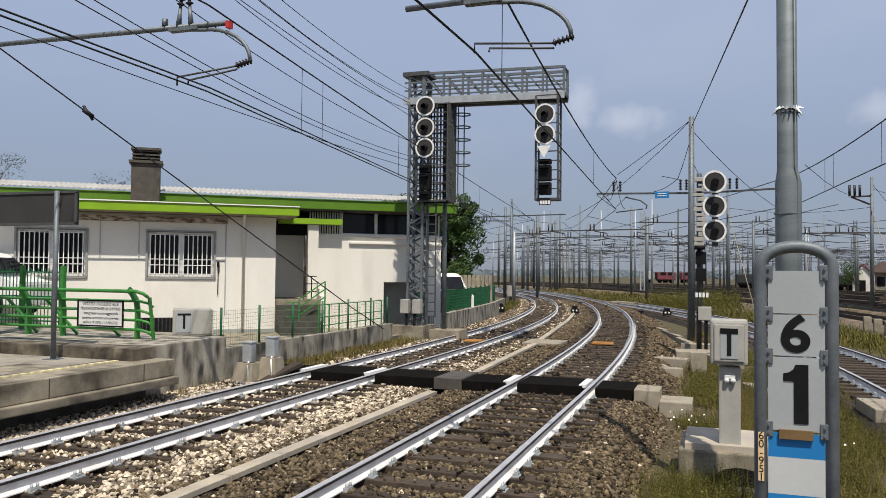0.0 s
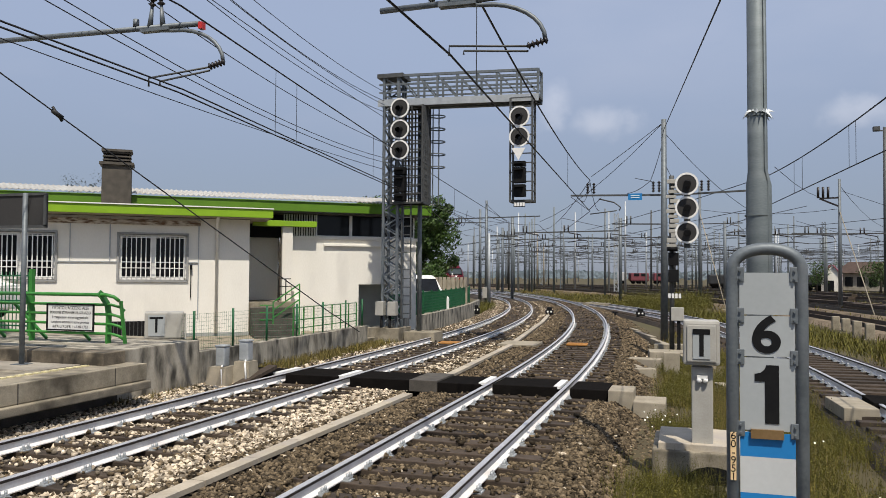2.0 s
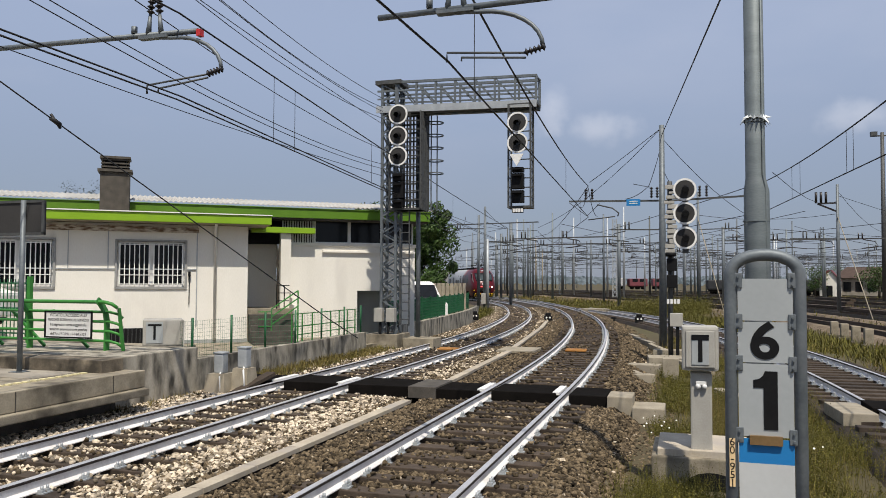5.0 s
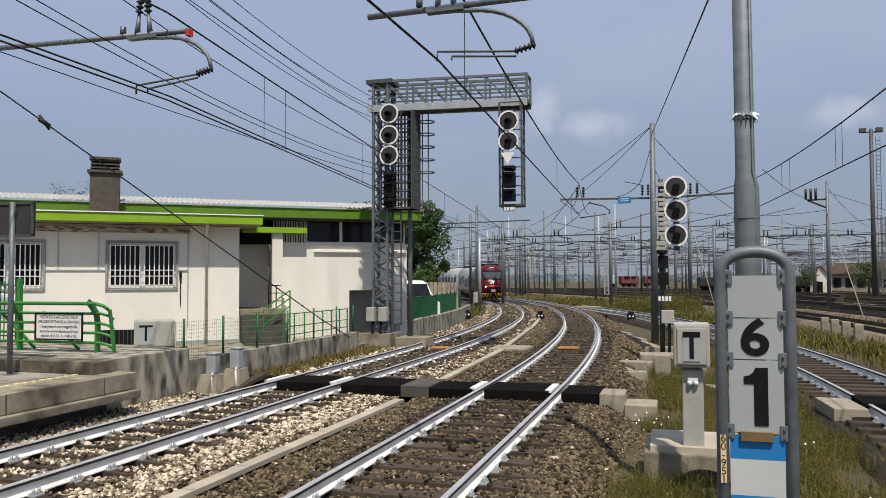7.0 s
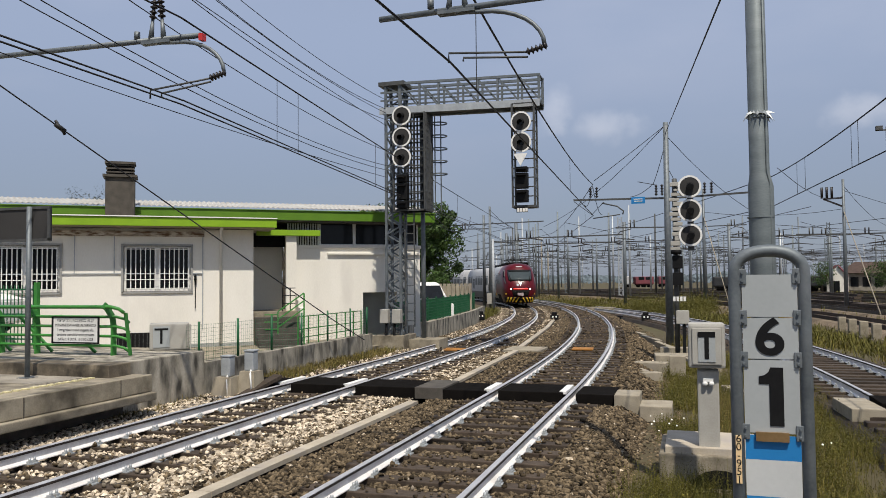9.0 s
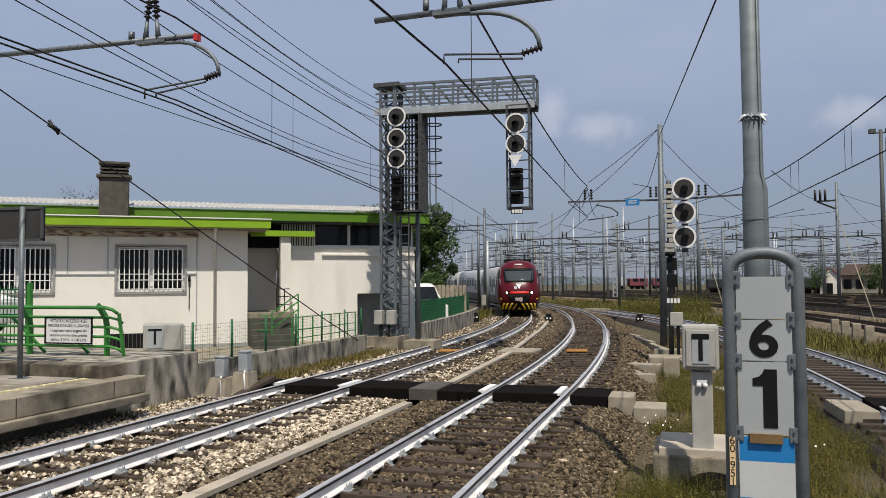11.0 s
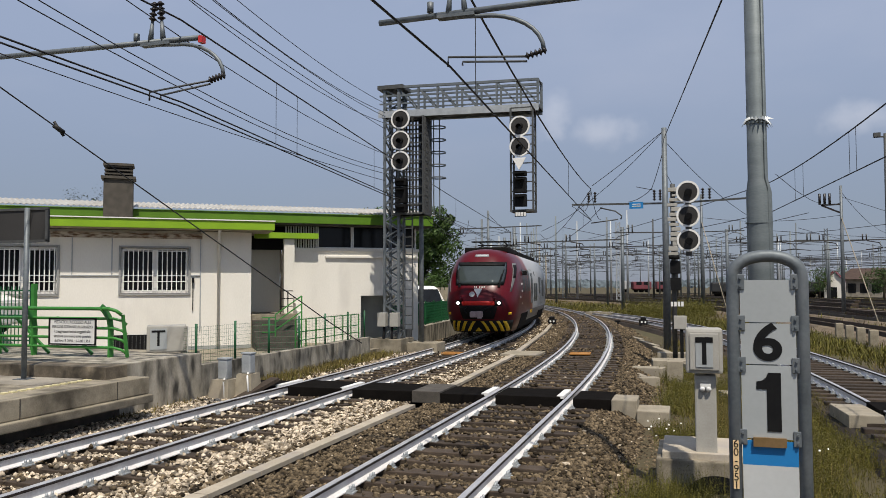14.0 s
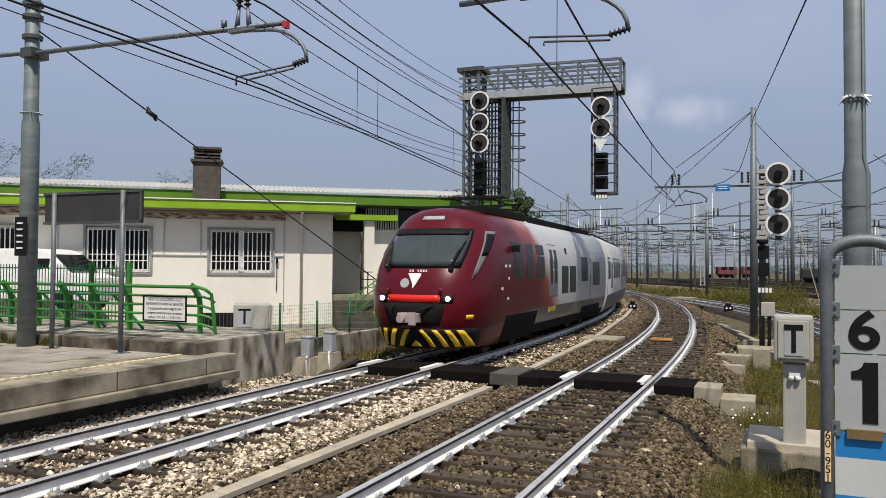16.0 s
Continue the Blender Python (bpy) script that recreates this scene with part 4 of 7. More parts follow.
def arm_set(mast, y, x_mast, x_tip, x_hang, z, side, z_con, mt, k=1.0):
    """A bracket arm, twin stand-off insulators, a bent registration arm with its insulator and steady arms; k scales the fittings."""
    bm = bmesh.new()
    tube(bm, [(x_mast, y, z + 0.02), (x_tip, y, z - 0.06)], 0.045 * k, 12)
    arm = part("bracket_arm", bm, mt, mast)
    for dx in (-0.09 * k, 0.09 * k):
        bm = bmesh.new()
        insulator(bm, (x_hang + dx, y, z + 0.3 * k), (x_hang + dx * 0.6, y, z + 0.62 * k), 0.068 * k, 4)
        part("insulator", bm, M_INSUL, arm)
        bm = bmesh.new()
        tube(bm, [(x_hang + dx * 1.4, y, z - 0.05), (x_hang + dx, y, z + 0.3 * k)], [0.05 * k, 0.025 * k], 8)
        part("insulator_stem", bm, mt, arm)
    bm = bmesh.new()
    box(bm, x_hang - 0.28 * k, y - 0.06, z - 0.12 * k, x_hang + 0.28 * k, y + 0.06, z - 0.07 * k)
    part("clamp", bm, mt, arm)
    bm = bmesh.new()
    tube(bm, [(x_hang - 0.4 * side * k, y, z), (x_hang - 0.4 * side * k, y, z + 0.12)], 0.05 * k, 8)
    part("lug", bm, mt, arm)
    bm = bmesh.new()
    pts = [(x_hang, y, z - 0.1 * k)]
    for i in range(9):
        f = i / 8
        pts.append((x_hang + side * k * (0.35 + 0.92 * math.sin(f * math.pi / 2)), y, z - 0.13 * k - 0.58 * k * (1 - math.cos(f * math.pi / 2))))
    tube(bm, pts, 0.032 * k, 10)
    part("registration_arm", bm, mt, arm)
    xe, ze = pts[-1][0], pts[-1][2]
    bm = bmesh.new()
    insulator(bm, (xe + side * 0.03, y, ze), (xe - side * 0.26 * k, y, ze - 0.07 * k), 0.06 * k, 5)
    part("insulator", bm, M_INSUL, arm)
    xh = xe - side * 1.4 * k
    for dx, dz in ((0.0, 0.0), (0.22, -0.14)):
        bm = bmesh.new()
        tube(bm, [(xe - side * 0.24 * k, y, ze - 0.07 * k + dz * 0.4), (xh + side * dx * k, y, z_con + 0.14 * k + dz * 0.5), (xh + side * dx * k, y, z_con)], 0.016 * k, 6)
        part("steady_arm", bm, M_GALV_DARK, arm)
    return arm


mast_b = thing("catenary_mast", "stepped tubular grey catenary mast on the platform", "catenary mast")
bm = bmesh.new()
tube(bm, [(-13.42, 10.8, 0.54), (-13.42, 10.8, 4.88), (-13.42, 10.8, 5.0), (-13.42, 10.8, 9.5)], [0.17, 0.165, 0.14, 0.13], 20)
part("tube", bm, M_MAST, mast_b)
bm = bmesh.new()
for k in range(18):
    a = k * math.tau / 18
    d = Vector((math.cos(a), math.sin(a), 0))
    tube(bm, [Vector((-13.42, 10.8, 5.1)) + d * 0.14, Vector((-13.42, 10.8, 5.08)) + d * 0.23], [0.014, 0.002], 4)
part("spike_collar", bm, M_GALV_PALE, mast_b)
bm = bmesh.new()
for z in (6.24, 6.55, 6.95, 7.2):
    disc(bm, (-13.42, 10.8, z), (0, 0, 1), 0.13, 0.19, 0.07, 16)
box(bm, -13.5, 10.6, 6.16, -13.2, 11.0, 6.34)
part("band_clamp", bm, M_GALV_DARK, mast_b)
boxpart("notice_plate", (-13.55, 10.6, 2.3, -13.24, 10.615, 3.05), M_BLACK, mast_b, "black enamel plate with white marks")
bm = bmesh.new()
for k in range(5):
    bar(bm, (-13.47, 10.592, 2.45 + k * 0.12), (-13.33, 10.592, 2.45 + k * 0.12), 0.03)
part("plate_mark", bm, M_WHITE, mast_b)
arm_set(mast_b, 10.72, -13.3, -7.47, -8.3, 6.22, 1, 5.2, M_GALV)
boxpart("arm_tip", (-7.47, 10.665, 6.065, -7.4, 10.775, 6.175), M_RED, mast_b, "red arm end")
bm = bmesh.new()
tube(bm, [(-13.4, 10.7, 6.27), (-16.4, 10.7, 6.36)], 0.05, 10)
part("bracket_arm", bm, M_GALV, mast_b)
arm_set(mast_a, 8.55, 0.66, -3.46, -2.5, 5.33, 1, 4.67, M_GALV, 0.8)

catenary("twin dark contact wires under a sagging messenger beside the building", [(-7.53, -28, 5.03), (-7.75, 10.6, 5.03), (-13.7, 62.0, 5.05), (-46, 112, 5.05)], 1.41,
         [(1, 0.075), (1, 0.098), (1, 0.22), (1, 0.3), (1, 0.5)], 0.13, twin=True)
catenary("contact wire and messenger over the middle line", [(-3.3, -28, 4.7), (-2.58, 8.55, 4.67), (-3.65, 31.55, 4.72), (-11.5, 68, 5.0), (-40, 120, 5.0)], 1.25,
         [(1, 0.06), (1, 0.28), (1, 0.6), (2, 0.1), (2, 0.5)], 0.3)
catenary("contact wire and messenger over the side line", [(4.6, -20, 4.62), (3.8, 16.2, 4.62), (2.75, 29.3, 4.62), (-8, 66, 4.9)], 1.05,
         [(1, 0.21), (1, 0.25), (1, 0.6), (1, 0.68)], 0.12)
# feeders to the gantry: a place on the way, the end on the mast, height, sag
for a, b, z, sag in (((-8.69, 8.55), (-10.01, 25.2), 6.03, 0.28), ((-8.77, 8.99), (-10.01, 25.2), 6.19, 0.3), ((-8.55, 10.54), (-10.01, 25.2), 6.71, 0.21),
                     ((-9.43, 13.59), (-10.02, 25.2), 7.8, 0.25), ((-8.99, 12.99), (-10.02, 25.2), 7.6, 0.04), ((-9.33, 14.14), (-10.02, 25.2), 8.04, 0.16),
                     ((-9.51, 14.49), (-10.02, 25.2), 8.18, 0.21), ((-9.53, 15.41), (-10.02, 25.2), 8.5, 0.14), ((-10.2, 9.41), (-10.01, 25.2), 5.78, 0.08)):
    us = [-0.6 + 0.1 * k for k in range(17)]
    wire("feeder_wire", [(a[0] + (b[0] - a[0]) * u, a[1] + (b[1] - a[1]) * u, z - 4 * sag * u * (1 - u)) for u in us], 0.0095, steps=1)
wire("guy_wire", [(-13.25, 10.8, 6.7), (-9.75, 20.4, 1.05), (-9.3, 21.54, 0.42)], 0.016, label="dark guy wire from mast to wall", steps=1)
bm = bmesh.new()
tube(bm, [(-12.47, 12.87, 5.47), (-12.4, 13.07, 5.35)], [0.05, 0.05], 6)
tube(bm, [(-12.47, 12.87, 5.55), (-12.4, 13.07, 5.28)], [0.03, 0.03], 6)
tagged(link("wire_splice", bm, M_WIRE), "dark cable splice on the guy wire", "cable splice")

# ---------------------------------------------------------------- signal post and its mast
mast_c = thing("catenary_mast", "slim grey steel catenary mast with a crossbar and clamps", "catenary mast")
bm = bmesh.new()
tube(bm, [(-0.8, 31.69, -0.4), (-0.8, 31.69, 8.3)], [0.15, 0.1], 14)
part("tube", bm, M_GALV, mast_c)
bm = bmesh.new()
bar(bm, (-4.42, 31.5, 5.36), (-0.8, 31.69, 5.32), 0.07)
bar(bm, (-0.8, 31.69, 5.3), (2.6, 31.9, 5.45), 0.07)
part("bracket_arm", bm, M_GALV_DARK, mast_c)
for x in (-3.75, -3.5, -1.2, -0.98, 0.6, 0.85):
    bm = bmesh.new()
    insulator(bm, (x, 31.55, 5.42), (x, 31.55, 5.85), 0.07, 4)
    part("insulator", bm, M_INSUL, mast_c)
bm = bmesh.new()
tube(bm, [(-3.3, 31.5, 5.2), (-2.7, 31.5, 5.05), (-2.45, 31.5, 4.85), (-2.5, 31.5, 4.72)], 0.03, 6)
tube(bm, [(-2.6, 31.5, 4.72), (-3.65, 31.5, 4.6)], 0.025, 6)
part("registration_arm", bm, M_GALV_DARK, mast_c)
boxpart("blue_sign", (-2.15, 31.42, 5.12, -1.62, 31.45, 5.38), M_PLATE_BLUE, mast_c, "small blue plate with pale lettering bars")
bm = bmesh.new()
for z in (5.2, 5.28):
    box(bm, -2.05, 31.41, z, -1.72, 31.419, z + 0.03)
part("plate_mark", bm, M_WHITE, mast_c)
for pts, sg in (([(-0.8, 31.69, 8.2), (-3.6, 31.5, 6.1)], 0.02), ([(-0.8, 31.69, 8.2), (-9, 50, 5.6)], 0.5), ([(-0.8, 31.69, 7.9), (0.66, 8.6, 5.75)], 0.0),
                ([(-0.8, 31.69, 7.6), (-1.3, 31.6, 5.9), (-2.2, 31.55, 5.4)], 0.1), ([(-0.8, 31.69, 7.8), (3.5, 45, 5.6)], 0.3), ([(-1.25, 31.6, 5.85), (-1.9, 31.6, 6.0)], 0.0)):
    wire("stay_wire", pts, 0.013, sag=sg, steps=6)

sigpost = thing("colour_light_signal", "three black round signal heads with white rims on a cluttered post", "railway signal")
SX, SY = -0.28, 24.5
bm = bmesh.new()
tube(bm, [(SX - 0.12, SY + 0.2, -0.3), (SX - 0.12, SY + 0.2, 5.2)], 0.075, 12)
part("post", bm, M_GALV_DARK, sigpost)
for z in (4.92, 4.2, 3.46):
    bm = bmesh.new()
    disc(bm, (0.04, SY + 0.02, z), (0, -1, 0), 0, 0.29, 0.03, 32)
    board = part("backboard", bm, M_BOARD, sigpost, "black round signal backboard")
    bm = bmesh.new()
    disc(bm, (0.04, SY + 0.02, z), (0, -1, 0), 0.28, 0.34, 0.04, 32)
    part("white_rim", bm, M_WHITE, board)
    bm = bmesh.new()
    tube(bm, [(0.06, SY, z + 0.02), (0.06, SY - 0.3, z - 0.04)], [0.11, 0.1], 14)
    part("hood", bm, M_BLACK, board)
    bm = bmesh.new()
    bar(bm, (-0.4, SY + 0.2, z), (0.04, SY + 0.1, z), 0.05)
    part("bracket", bm, M_GALV_DARK, sigpost)
    boxpart("lamp_foot", (-0.04, SY + 0.05, z - 0.46, 0.14, SY + 0.3, z - 0.3), M_GALV_DARK, sigpost)
for k in range(14):
    z = 3.0 + 0.15 * k
    dx = random.uniform(-0.1, 0.06)
    boxpart("rear_casing", (SX - 0.2 + dx, SY, z, SX + 0.06 + dx + random.uniform(0, 0.1), SY + 0.12, z + random.uniform(0.06, 0.14)), M_CABINET, sigpost, "pale lamp casing", bevel=0.01)
for z0, z1 in ((2.46, 2.84), (1.96, 2.34)):
    bm = bmesh.new()
    box(bm, -0.5, SY - 0.05, z0, -0.2, SY + 0.12, z1, bevel=0.01)
    part("speed_panel", bm, M_BLACK, sigpost, "square black speed panel")
bm = bmesh.new()
tube(bm, [(-0.38, SY, 2.9), (-0.38, SY, 3.02)], 0.16, 14)
part("indicator_cap", bm, M_BLACK, sigpost)
boxpart("equipment_box", (-0.42, SY - 0.1, 0.8, -0.05, SY + 0.1, 1.2), M_CABINET, sigpost, "pale grey equipment box", bevel=0.02)
bm = bmesh.new()
for q in range(4):
    box(bm, -0.5 + q * 0.1, SY - 0.06, 1.48, -0.43 + q * 0.1, SY - 0.05, 1.62)
part("plate_bar", bm, M_WHITE, sigpost)
bm = bmesh.new()
bar(bm, (-0.2, SY, -0.2), (-0.2, SY, 0.8), 0.1)
part("stem", bm, M_BLACK, sigpost)

# ---------------------------------------------------------------- crossing of rubber panels
crossing = thing("track_crossing", "black rubber staff crossing laid across the rails", "crossing")
for x0, x1, dz in ((-9.6, -8.42, -0.02), (-8.1, -6.9, 0.012), (-6.62, -5.25, 0.012), (-4.75, -3.85, -0.005), (-3.6, -2.35, 0.012), (-2.1, -1.4, 0.0)):
    boxpart("rubber_panel", (x0, 14.85, -0.25, x1, 16.0, dz), M_RUBBER, crossing, bevel=0.015)
boxpart("cover_board", (-5.3, 14.8, -0.2, -4.72, 16.0, 0.03), M_SOOT_SHADE, crossing, "worn brown cover board", bevel=0.01)
for x in (-8.34, -6.83, -3.80, -2.32):
    boxpart("white_edge", (x - 0.1, 14.95, -0.03, x + 0.03, 15.95, 0.022), M_WHITE, crossing, "white painted edge strip")
blocks = thing("concrete_blocks", "two rough concrete blocks beside the crossing", "concrete block")
boxpart("block", (-1.38, 14.75, -0.45, -0.92, 15.5, 0.02), M_CONC_PALE, blocks, bevel=0.02)
boxpart("block", (-0.92, 14.6, -0.5, -0.35, 15.4, -0.14), M_CONC_PALE, blocks, bevel=0.02)
duct = tagged(new("cable_duct"), "pale concrete cable trough lids between the tracks", "cable duct", kind="structure")
for a, b in (((-5.16, 3.0), (-5.1, 14.2)), ((-5.16, 16.6), (-5.5, 25.4)), ((-5.65, 26.6), (-6.75, 38.2)), ((-6.75, 38.2), (-7.6, 45))):
    n = max(1, int((Vector(b) - Vector(a)).length / 1.02))
    for k in range(n):
        p, q = Vector(a).lerp(Vector(b), k / n), Vector(a).lerp(Vector(b), (k + 0.985) / n)
        bm = bmesh.new()
        bar(bm, (p.x, p.y, -0.168), (q.x, q.y, -0.168), 0.19, 0.06)
        part("trough_lid", bm, M_PAVE, duct)
boxpart("trough_cover", (-5.95, 25.2, -0.24, -4.7, 26.7, -0.135), M_CONC_PALE, duct, bevel=0.01)

# ---------------------------------------------------------------- the train
def livery():
    m = mat("train_livery", (0.095, 0.0035, 0.0085), (0.075, 0.003, 0.007), 1.0, 0.32, 0, 0.0, 20, coat=0.12, spec=0.22)
    n, l = m.node_tree.nodes, m.node_tree.links
    b = n["Principled BSDF"]
    red = b.inputs["Base Color"].links[0].from_socket
    tc, sep = n.new("ShaderNodeTexCoord"), n.new("ShaderNodeSeparateXYZ")
    l.new(tc.outputs["Object"], sep.inputs[0])

    def ramp(src, lo, hi):
        r = n.new("ShaderNodeMapRange")
        r.inputs["From Min"].default_value, r.inputs["From Max"].default_value = lo, hi
        l.new(src, r.inputs["Value"])
        return r.outputs["Result"]

    def mixed(fac, a, colour):
        x = n.new("ShaderNodeMixRGB")
        l.new(fac, x.inputs["Fac"])
        l.new(a, x.inputs["Color1"])
        x.inputs["Color2"].default_value = (*colour, 1)
        return x.outputs["Color"]

    nz = n.new("ShaderNodeTexNoise")
    nz.inputs["Scale"].default_value, nz.inputs["Detail"].default_value = 0.55, 4
    l.new(tc.outputs["Object"], nz.inputs["Vector"])
    wob = n.new("ShaderNodeMath")
    wob.operation = "MULTIPLY_ADD"
    wob.inputs[1].default_value = 3.0
    l.new(nz.outputs["Fac"], wob.inputs[0])
    slant = n.new("ShaderNodeMath")
    slant.operation = "MULTIPLY_ADD"
    slant.inputs[1].default_value = 1.25
    l.new(sep.outputs["Z"], slant.inputs[0])
    l.new(sep.outputs["Y"], slant.inputs[2])
    l.new(slant.outputs[0], wob.inputs[2])
    c = mixed(ramp(wob.outputs[0], 9.0, 10.2), red, (0.26, 0.05, 0.025))
    c = mixed(ramp(wob.outputs[0], 10.1, 11.2), c, (0.5, 0.5, 0.49))
    low = n.new("ShaderNodeMath")
    low.operation = "MULTIPLY"
    l.new(ramp(sep.outputs["Z"], 1.02, 1.0), low.inputs[0])
    l.new(ramp(sep.outputs["Y"], 4.3, 4.9), low.inputs[1])
    c = mixed(low.outputs[0], c, (0.1, 0.1, 0.1))
    l.new(c, b.inputs["Base Color"])
    return m


M_LIVERY = livery()
M_SILVER = mat("silver_car_side", (0.46, 0.46, 0.46), (0.38, 0.38, 0.38), 1.2, 0.45, 0.0, 0.0, 20, spec=0.2)
M_SIDEGLASS = mat("tinted_side_glass", (0.035, 0.042, 0.04), (0.022, 0.027, 0.026), 2, 0.3, 0, 0.0, spec=0.12)
M_CARGREY = mat("car_grey", (0.17, 0.175, 0.175), (0.12, 0.125, 0.125), 2, 0.55, spec=0.2)
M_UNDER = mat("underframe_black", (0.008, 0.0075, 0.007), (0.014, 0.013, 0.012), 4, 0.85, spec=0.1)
M_HAZARD = mat("hazard_yellow", (0.78, 0.5, 0.02), (0.68, 0.42, 0.02), 4, 0.45)
M_SCARLET = mat("scarlet_panel", (0.68, 0.02, 0.012), (0.6, 0.018, 0.012), 4, 0.35)
# base grey lifted to carry part of the sky reflection
M_WINDSCREEN = mat("sky_greyed_windscreen", (0.05, 0.062, 0.062), (0.035, 0.044, 0.045), 2, 0.06, 0, 0.0, spec=0.6)
M_LIGHT = mat("lit_headlamp", (1, 1, 1), (0.9, 0.9, 0.9), 4, 0.3, 0, 0, glow=(1.0, 0.93, 0.82, 14.0))
M_COUPLER = mat("grey_pink_coupler", (0.42, 0.33, 0.33), (0.3, 0.24, 0.24), 6, 0.5)

# half-width and front setback at each height
WIDTH = [(0.3, 1.22), (0.55, 1.32), (0.8, 1.4), (1.1, 1.46), (1.6, 1.47), (2.1, 1.47), (2.5, 1.45), (2.8, 1.39), (3.05, 1.29), (3.25, 1.2), (3.42, 1.04), (3.54, 0.8), (3.6, 0.45), (3.62, 0.0)]
SETBACK = [(0.3, 0.32), (0.55, 0.2), (0.8, 0.08), (1.1, 0.0), (1.6, 0.04), (2.1, 0.28), (2.5, 0.58), (2.8, 0.82), (3.05, 1.02), (3.25, 1.17), (3.42, 1.34), (3.54, 1.55), (3.6, 1.85), (3.62, 2.2)]


def lerp_table(table, z):
    for (a, va), (b, vb) in zip(table, table[1:]):
        if z <= b:
            f = max(0.0, (z - a) / (b - a))
            return va + (vb - va) * f
    return table[-1][1]


def nose(z, u, out=0.0):
    """A point of the nose: height z, u from -1 (left flank) to 1 (right flank), pushed out by some metres."""
    a = u * math.pi / 2
    w, y0 = lerp_table(WIDTH, z), lerp_table(SETBACK, z)
    sx = math.copysign(abs(math.sin(a)) ** 0.72, a)
    y = y0 + 2.3 * (1 - abs(math.cos(a)) ** 0.55)
    return Vector((w * sx * (1 + out / 1.5), y - out * math.cos(a), z))


def at_x(z, x):
    """The u of the nose at x metres to the right, at height z."""
    f = min(1.0, abs(x) / lerp_table(WIDTH, z)) ** (1 / 0.72)
    return math.copysign(math.asin(f) * 2 / math.pi, x)


def patch(z0, z1, u0, u1, out, nz=4, nu=6, thick=0.012):
    """A plate that follows the nose between heights z0..z1 (left, right each may be a pair) and u0..u1."""
    bm = bmesh.new()
    lay = []
    for o in (out - thick, out):
        rows = []
        for i in range(nz + 1):
            row = []
            for j in range(nu + 1):
                f, g = i / nz, j / nu
                ua = u0[0] + (u0[1] - u0[0]) * f if isinstance(u0, tuple) else u0
                ub = u1[0] + (u1[1] - u1[0]) * f if isinstance(u1, tuple) else u1
                row.append(bm.verts.new(nose(z0 + (z1 - z0) * f, ua + (ub - ua) * g, o)))
            rows.append(row)
        lay.append(rows)
    for rows in lay:
        for a, b in zip(rows, rows[1:]):
            for j in range(nu):
                bm.faces.new((a[j], a[j + 1], b[j + 1], b[j])).smooth = True
    rim = lambda rows: rows[0] + [r[-1] for r in rows[1:]] + rows[-1][-2::-1] + [r[0] for r in rows[-2:0:-1]]
    ra, rb = rim(lay[0]), rim(lay[1])
    for i in range(len(ra)):
        bm.faces.new((ra[i], ra[(i + 1) % len(ra)], rb[(i + 1) % len(ra)], rb[i]))
    return bm


def side_panel(name, y0, y1, z0, z1, material, parent, proud=0.006, label="", both=True):
    for q in ((1, -1) if both else (1,)):
        bm = bmesh.new()
        n = 4
        rows = []
        for i in range(n + 1):
            z = z0 + (z1 - z0) * i / n
            w = lerp_table(WIDTH, z)
            rows.append([bm.verts.new((q * (w + o), y, z)) for o in (-0.02, proud) for y in (y0, y1)])
        for a, b in zip(rows, rows[1:]):
            for i, j in ((0, 1), (1, 3), (3, 2), (2, 0)):
                bm.faces.new((a[i], a[j], b[j], b[i]))
        bm.faces.new([rows[0][i] for i in (0, 1, 3, 2)])
        bm.faces.new([rows[-1][i] for i in (0, 2, 3, 1)])
        ob = part(name, bm, material, parent, label)
    return ob


def bogie(parent, y):
    bm = bmesh.new()
    box(bm, -1.15, y - 1.6, 0.3, 1.15, y + 1.6, 0.62, bevel=0.05)
    box(bm, -1.25, y - 0.5, 0.35, 1.25, y + 0.5, 0.75, bevel=0.05)
    bg = part("bogie", bm, M_UNDER, parent)
    for dy in (-1.2, 1.2):
        for x in (-0.75, 0.75):
            bm = bmesh.new()
            tube(bm, [(x - 0.06, y + dy, 0.43), (x + 0.06, y + dy, 0.43)], 0.425, 24)
            part("wheel", bm, M_SOOT_SHADE, bg)


def car_shell(name, parent, y0, y1, material, lead):
    bm = bmesh.new()
    us = [math.copysign(abs(k / 14) ** 1.25, k) for k in range(-14, 15)] if lead else []
    rows = []
    for z, w in WIDTH:
        row = [bm.verts.new((-w, y, z)) for y in (y1, y1 * 0.6, y1 * 0.35)]
        row += [bm.verts.new(nose(z, u)) for u in us] if lead else [bm.verts.new((-w, y0, z)), bm.verts.new((w, y0, z))]
        row += [bm.verts.new((w, y, z)) for y in (y1 * 0.35, y1 * 0.6, y1)]
        rows.append(row)
    for a, b in zip(rows, rows[1:]):
        for j in range(len(a) - 1):
            bm.faces.new((a[j], a[j + 1], b[j + 1], b[j])).smooth = True
        bm.faces.new((a[-1], a[0], b[0], b[-1]))
    bm.faces.new(rows[0][::-1])
    bmesh.ops.remove_doubles(bm, verts=bm.verts, dist=0.0005)
    return part(name, bm, material, parent)


LEAD_LEN, CAR_LEN = 16.4, 15.6
lead = thing("train_leading_car", "dark red rounded leading car of a commuter train, silver further back", "train car", "train cars")
body = car_shell("body", lead, 0, LEAD_LEN, M_LIVERY, True)
part("windscreen", patch(2.17, 3.0, (-0.34, -0.44), (0.34, 0.44), 0.014, 6, 10), M_WINDSCREEN, lead, "dark windscreen")
part("screen_surround", patch(2.12, 3.06, (-0.37, -0.48), (0.37, 0.48), 0.006, 6, 10), M_BLACK, lead)
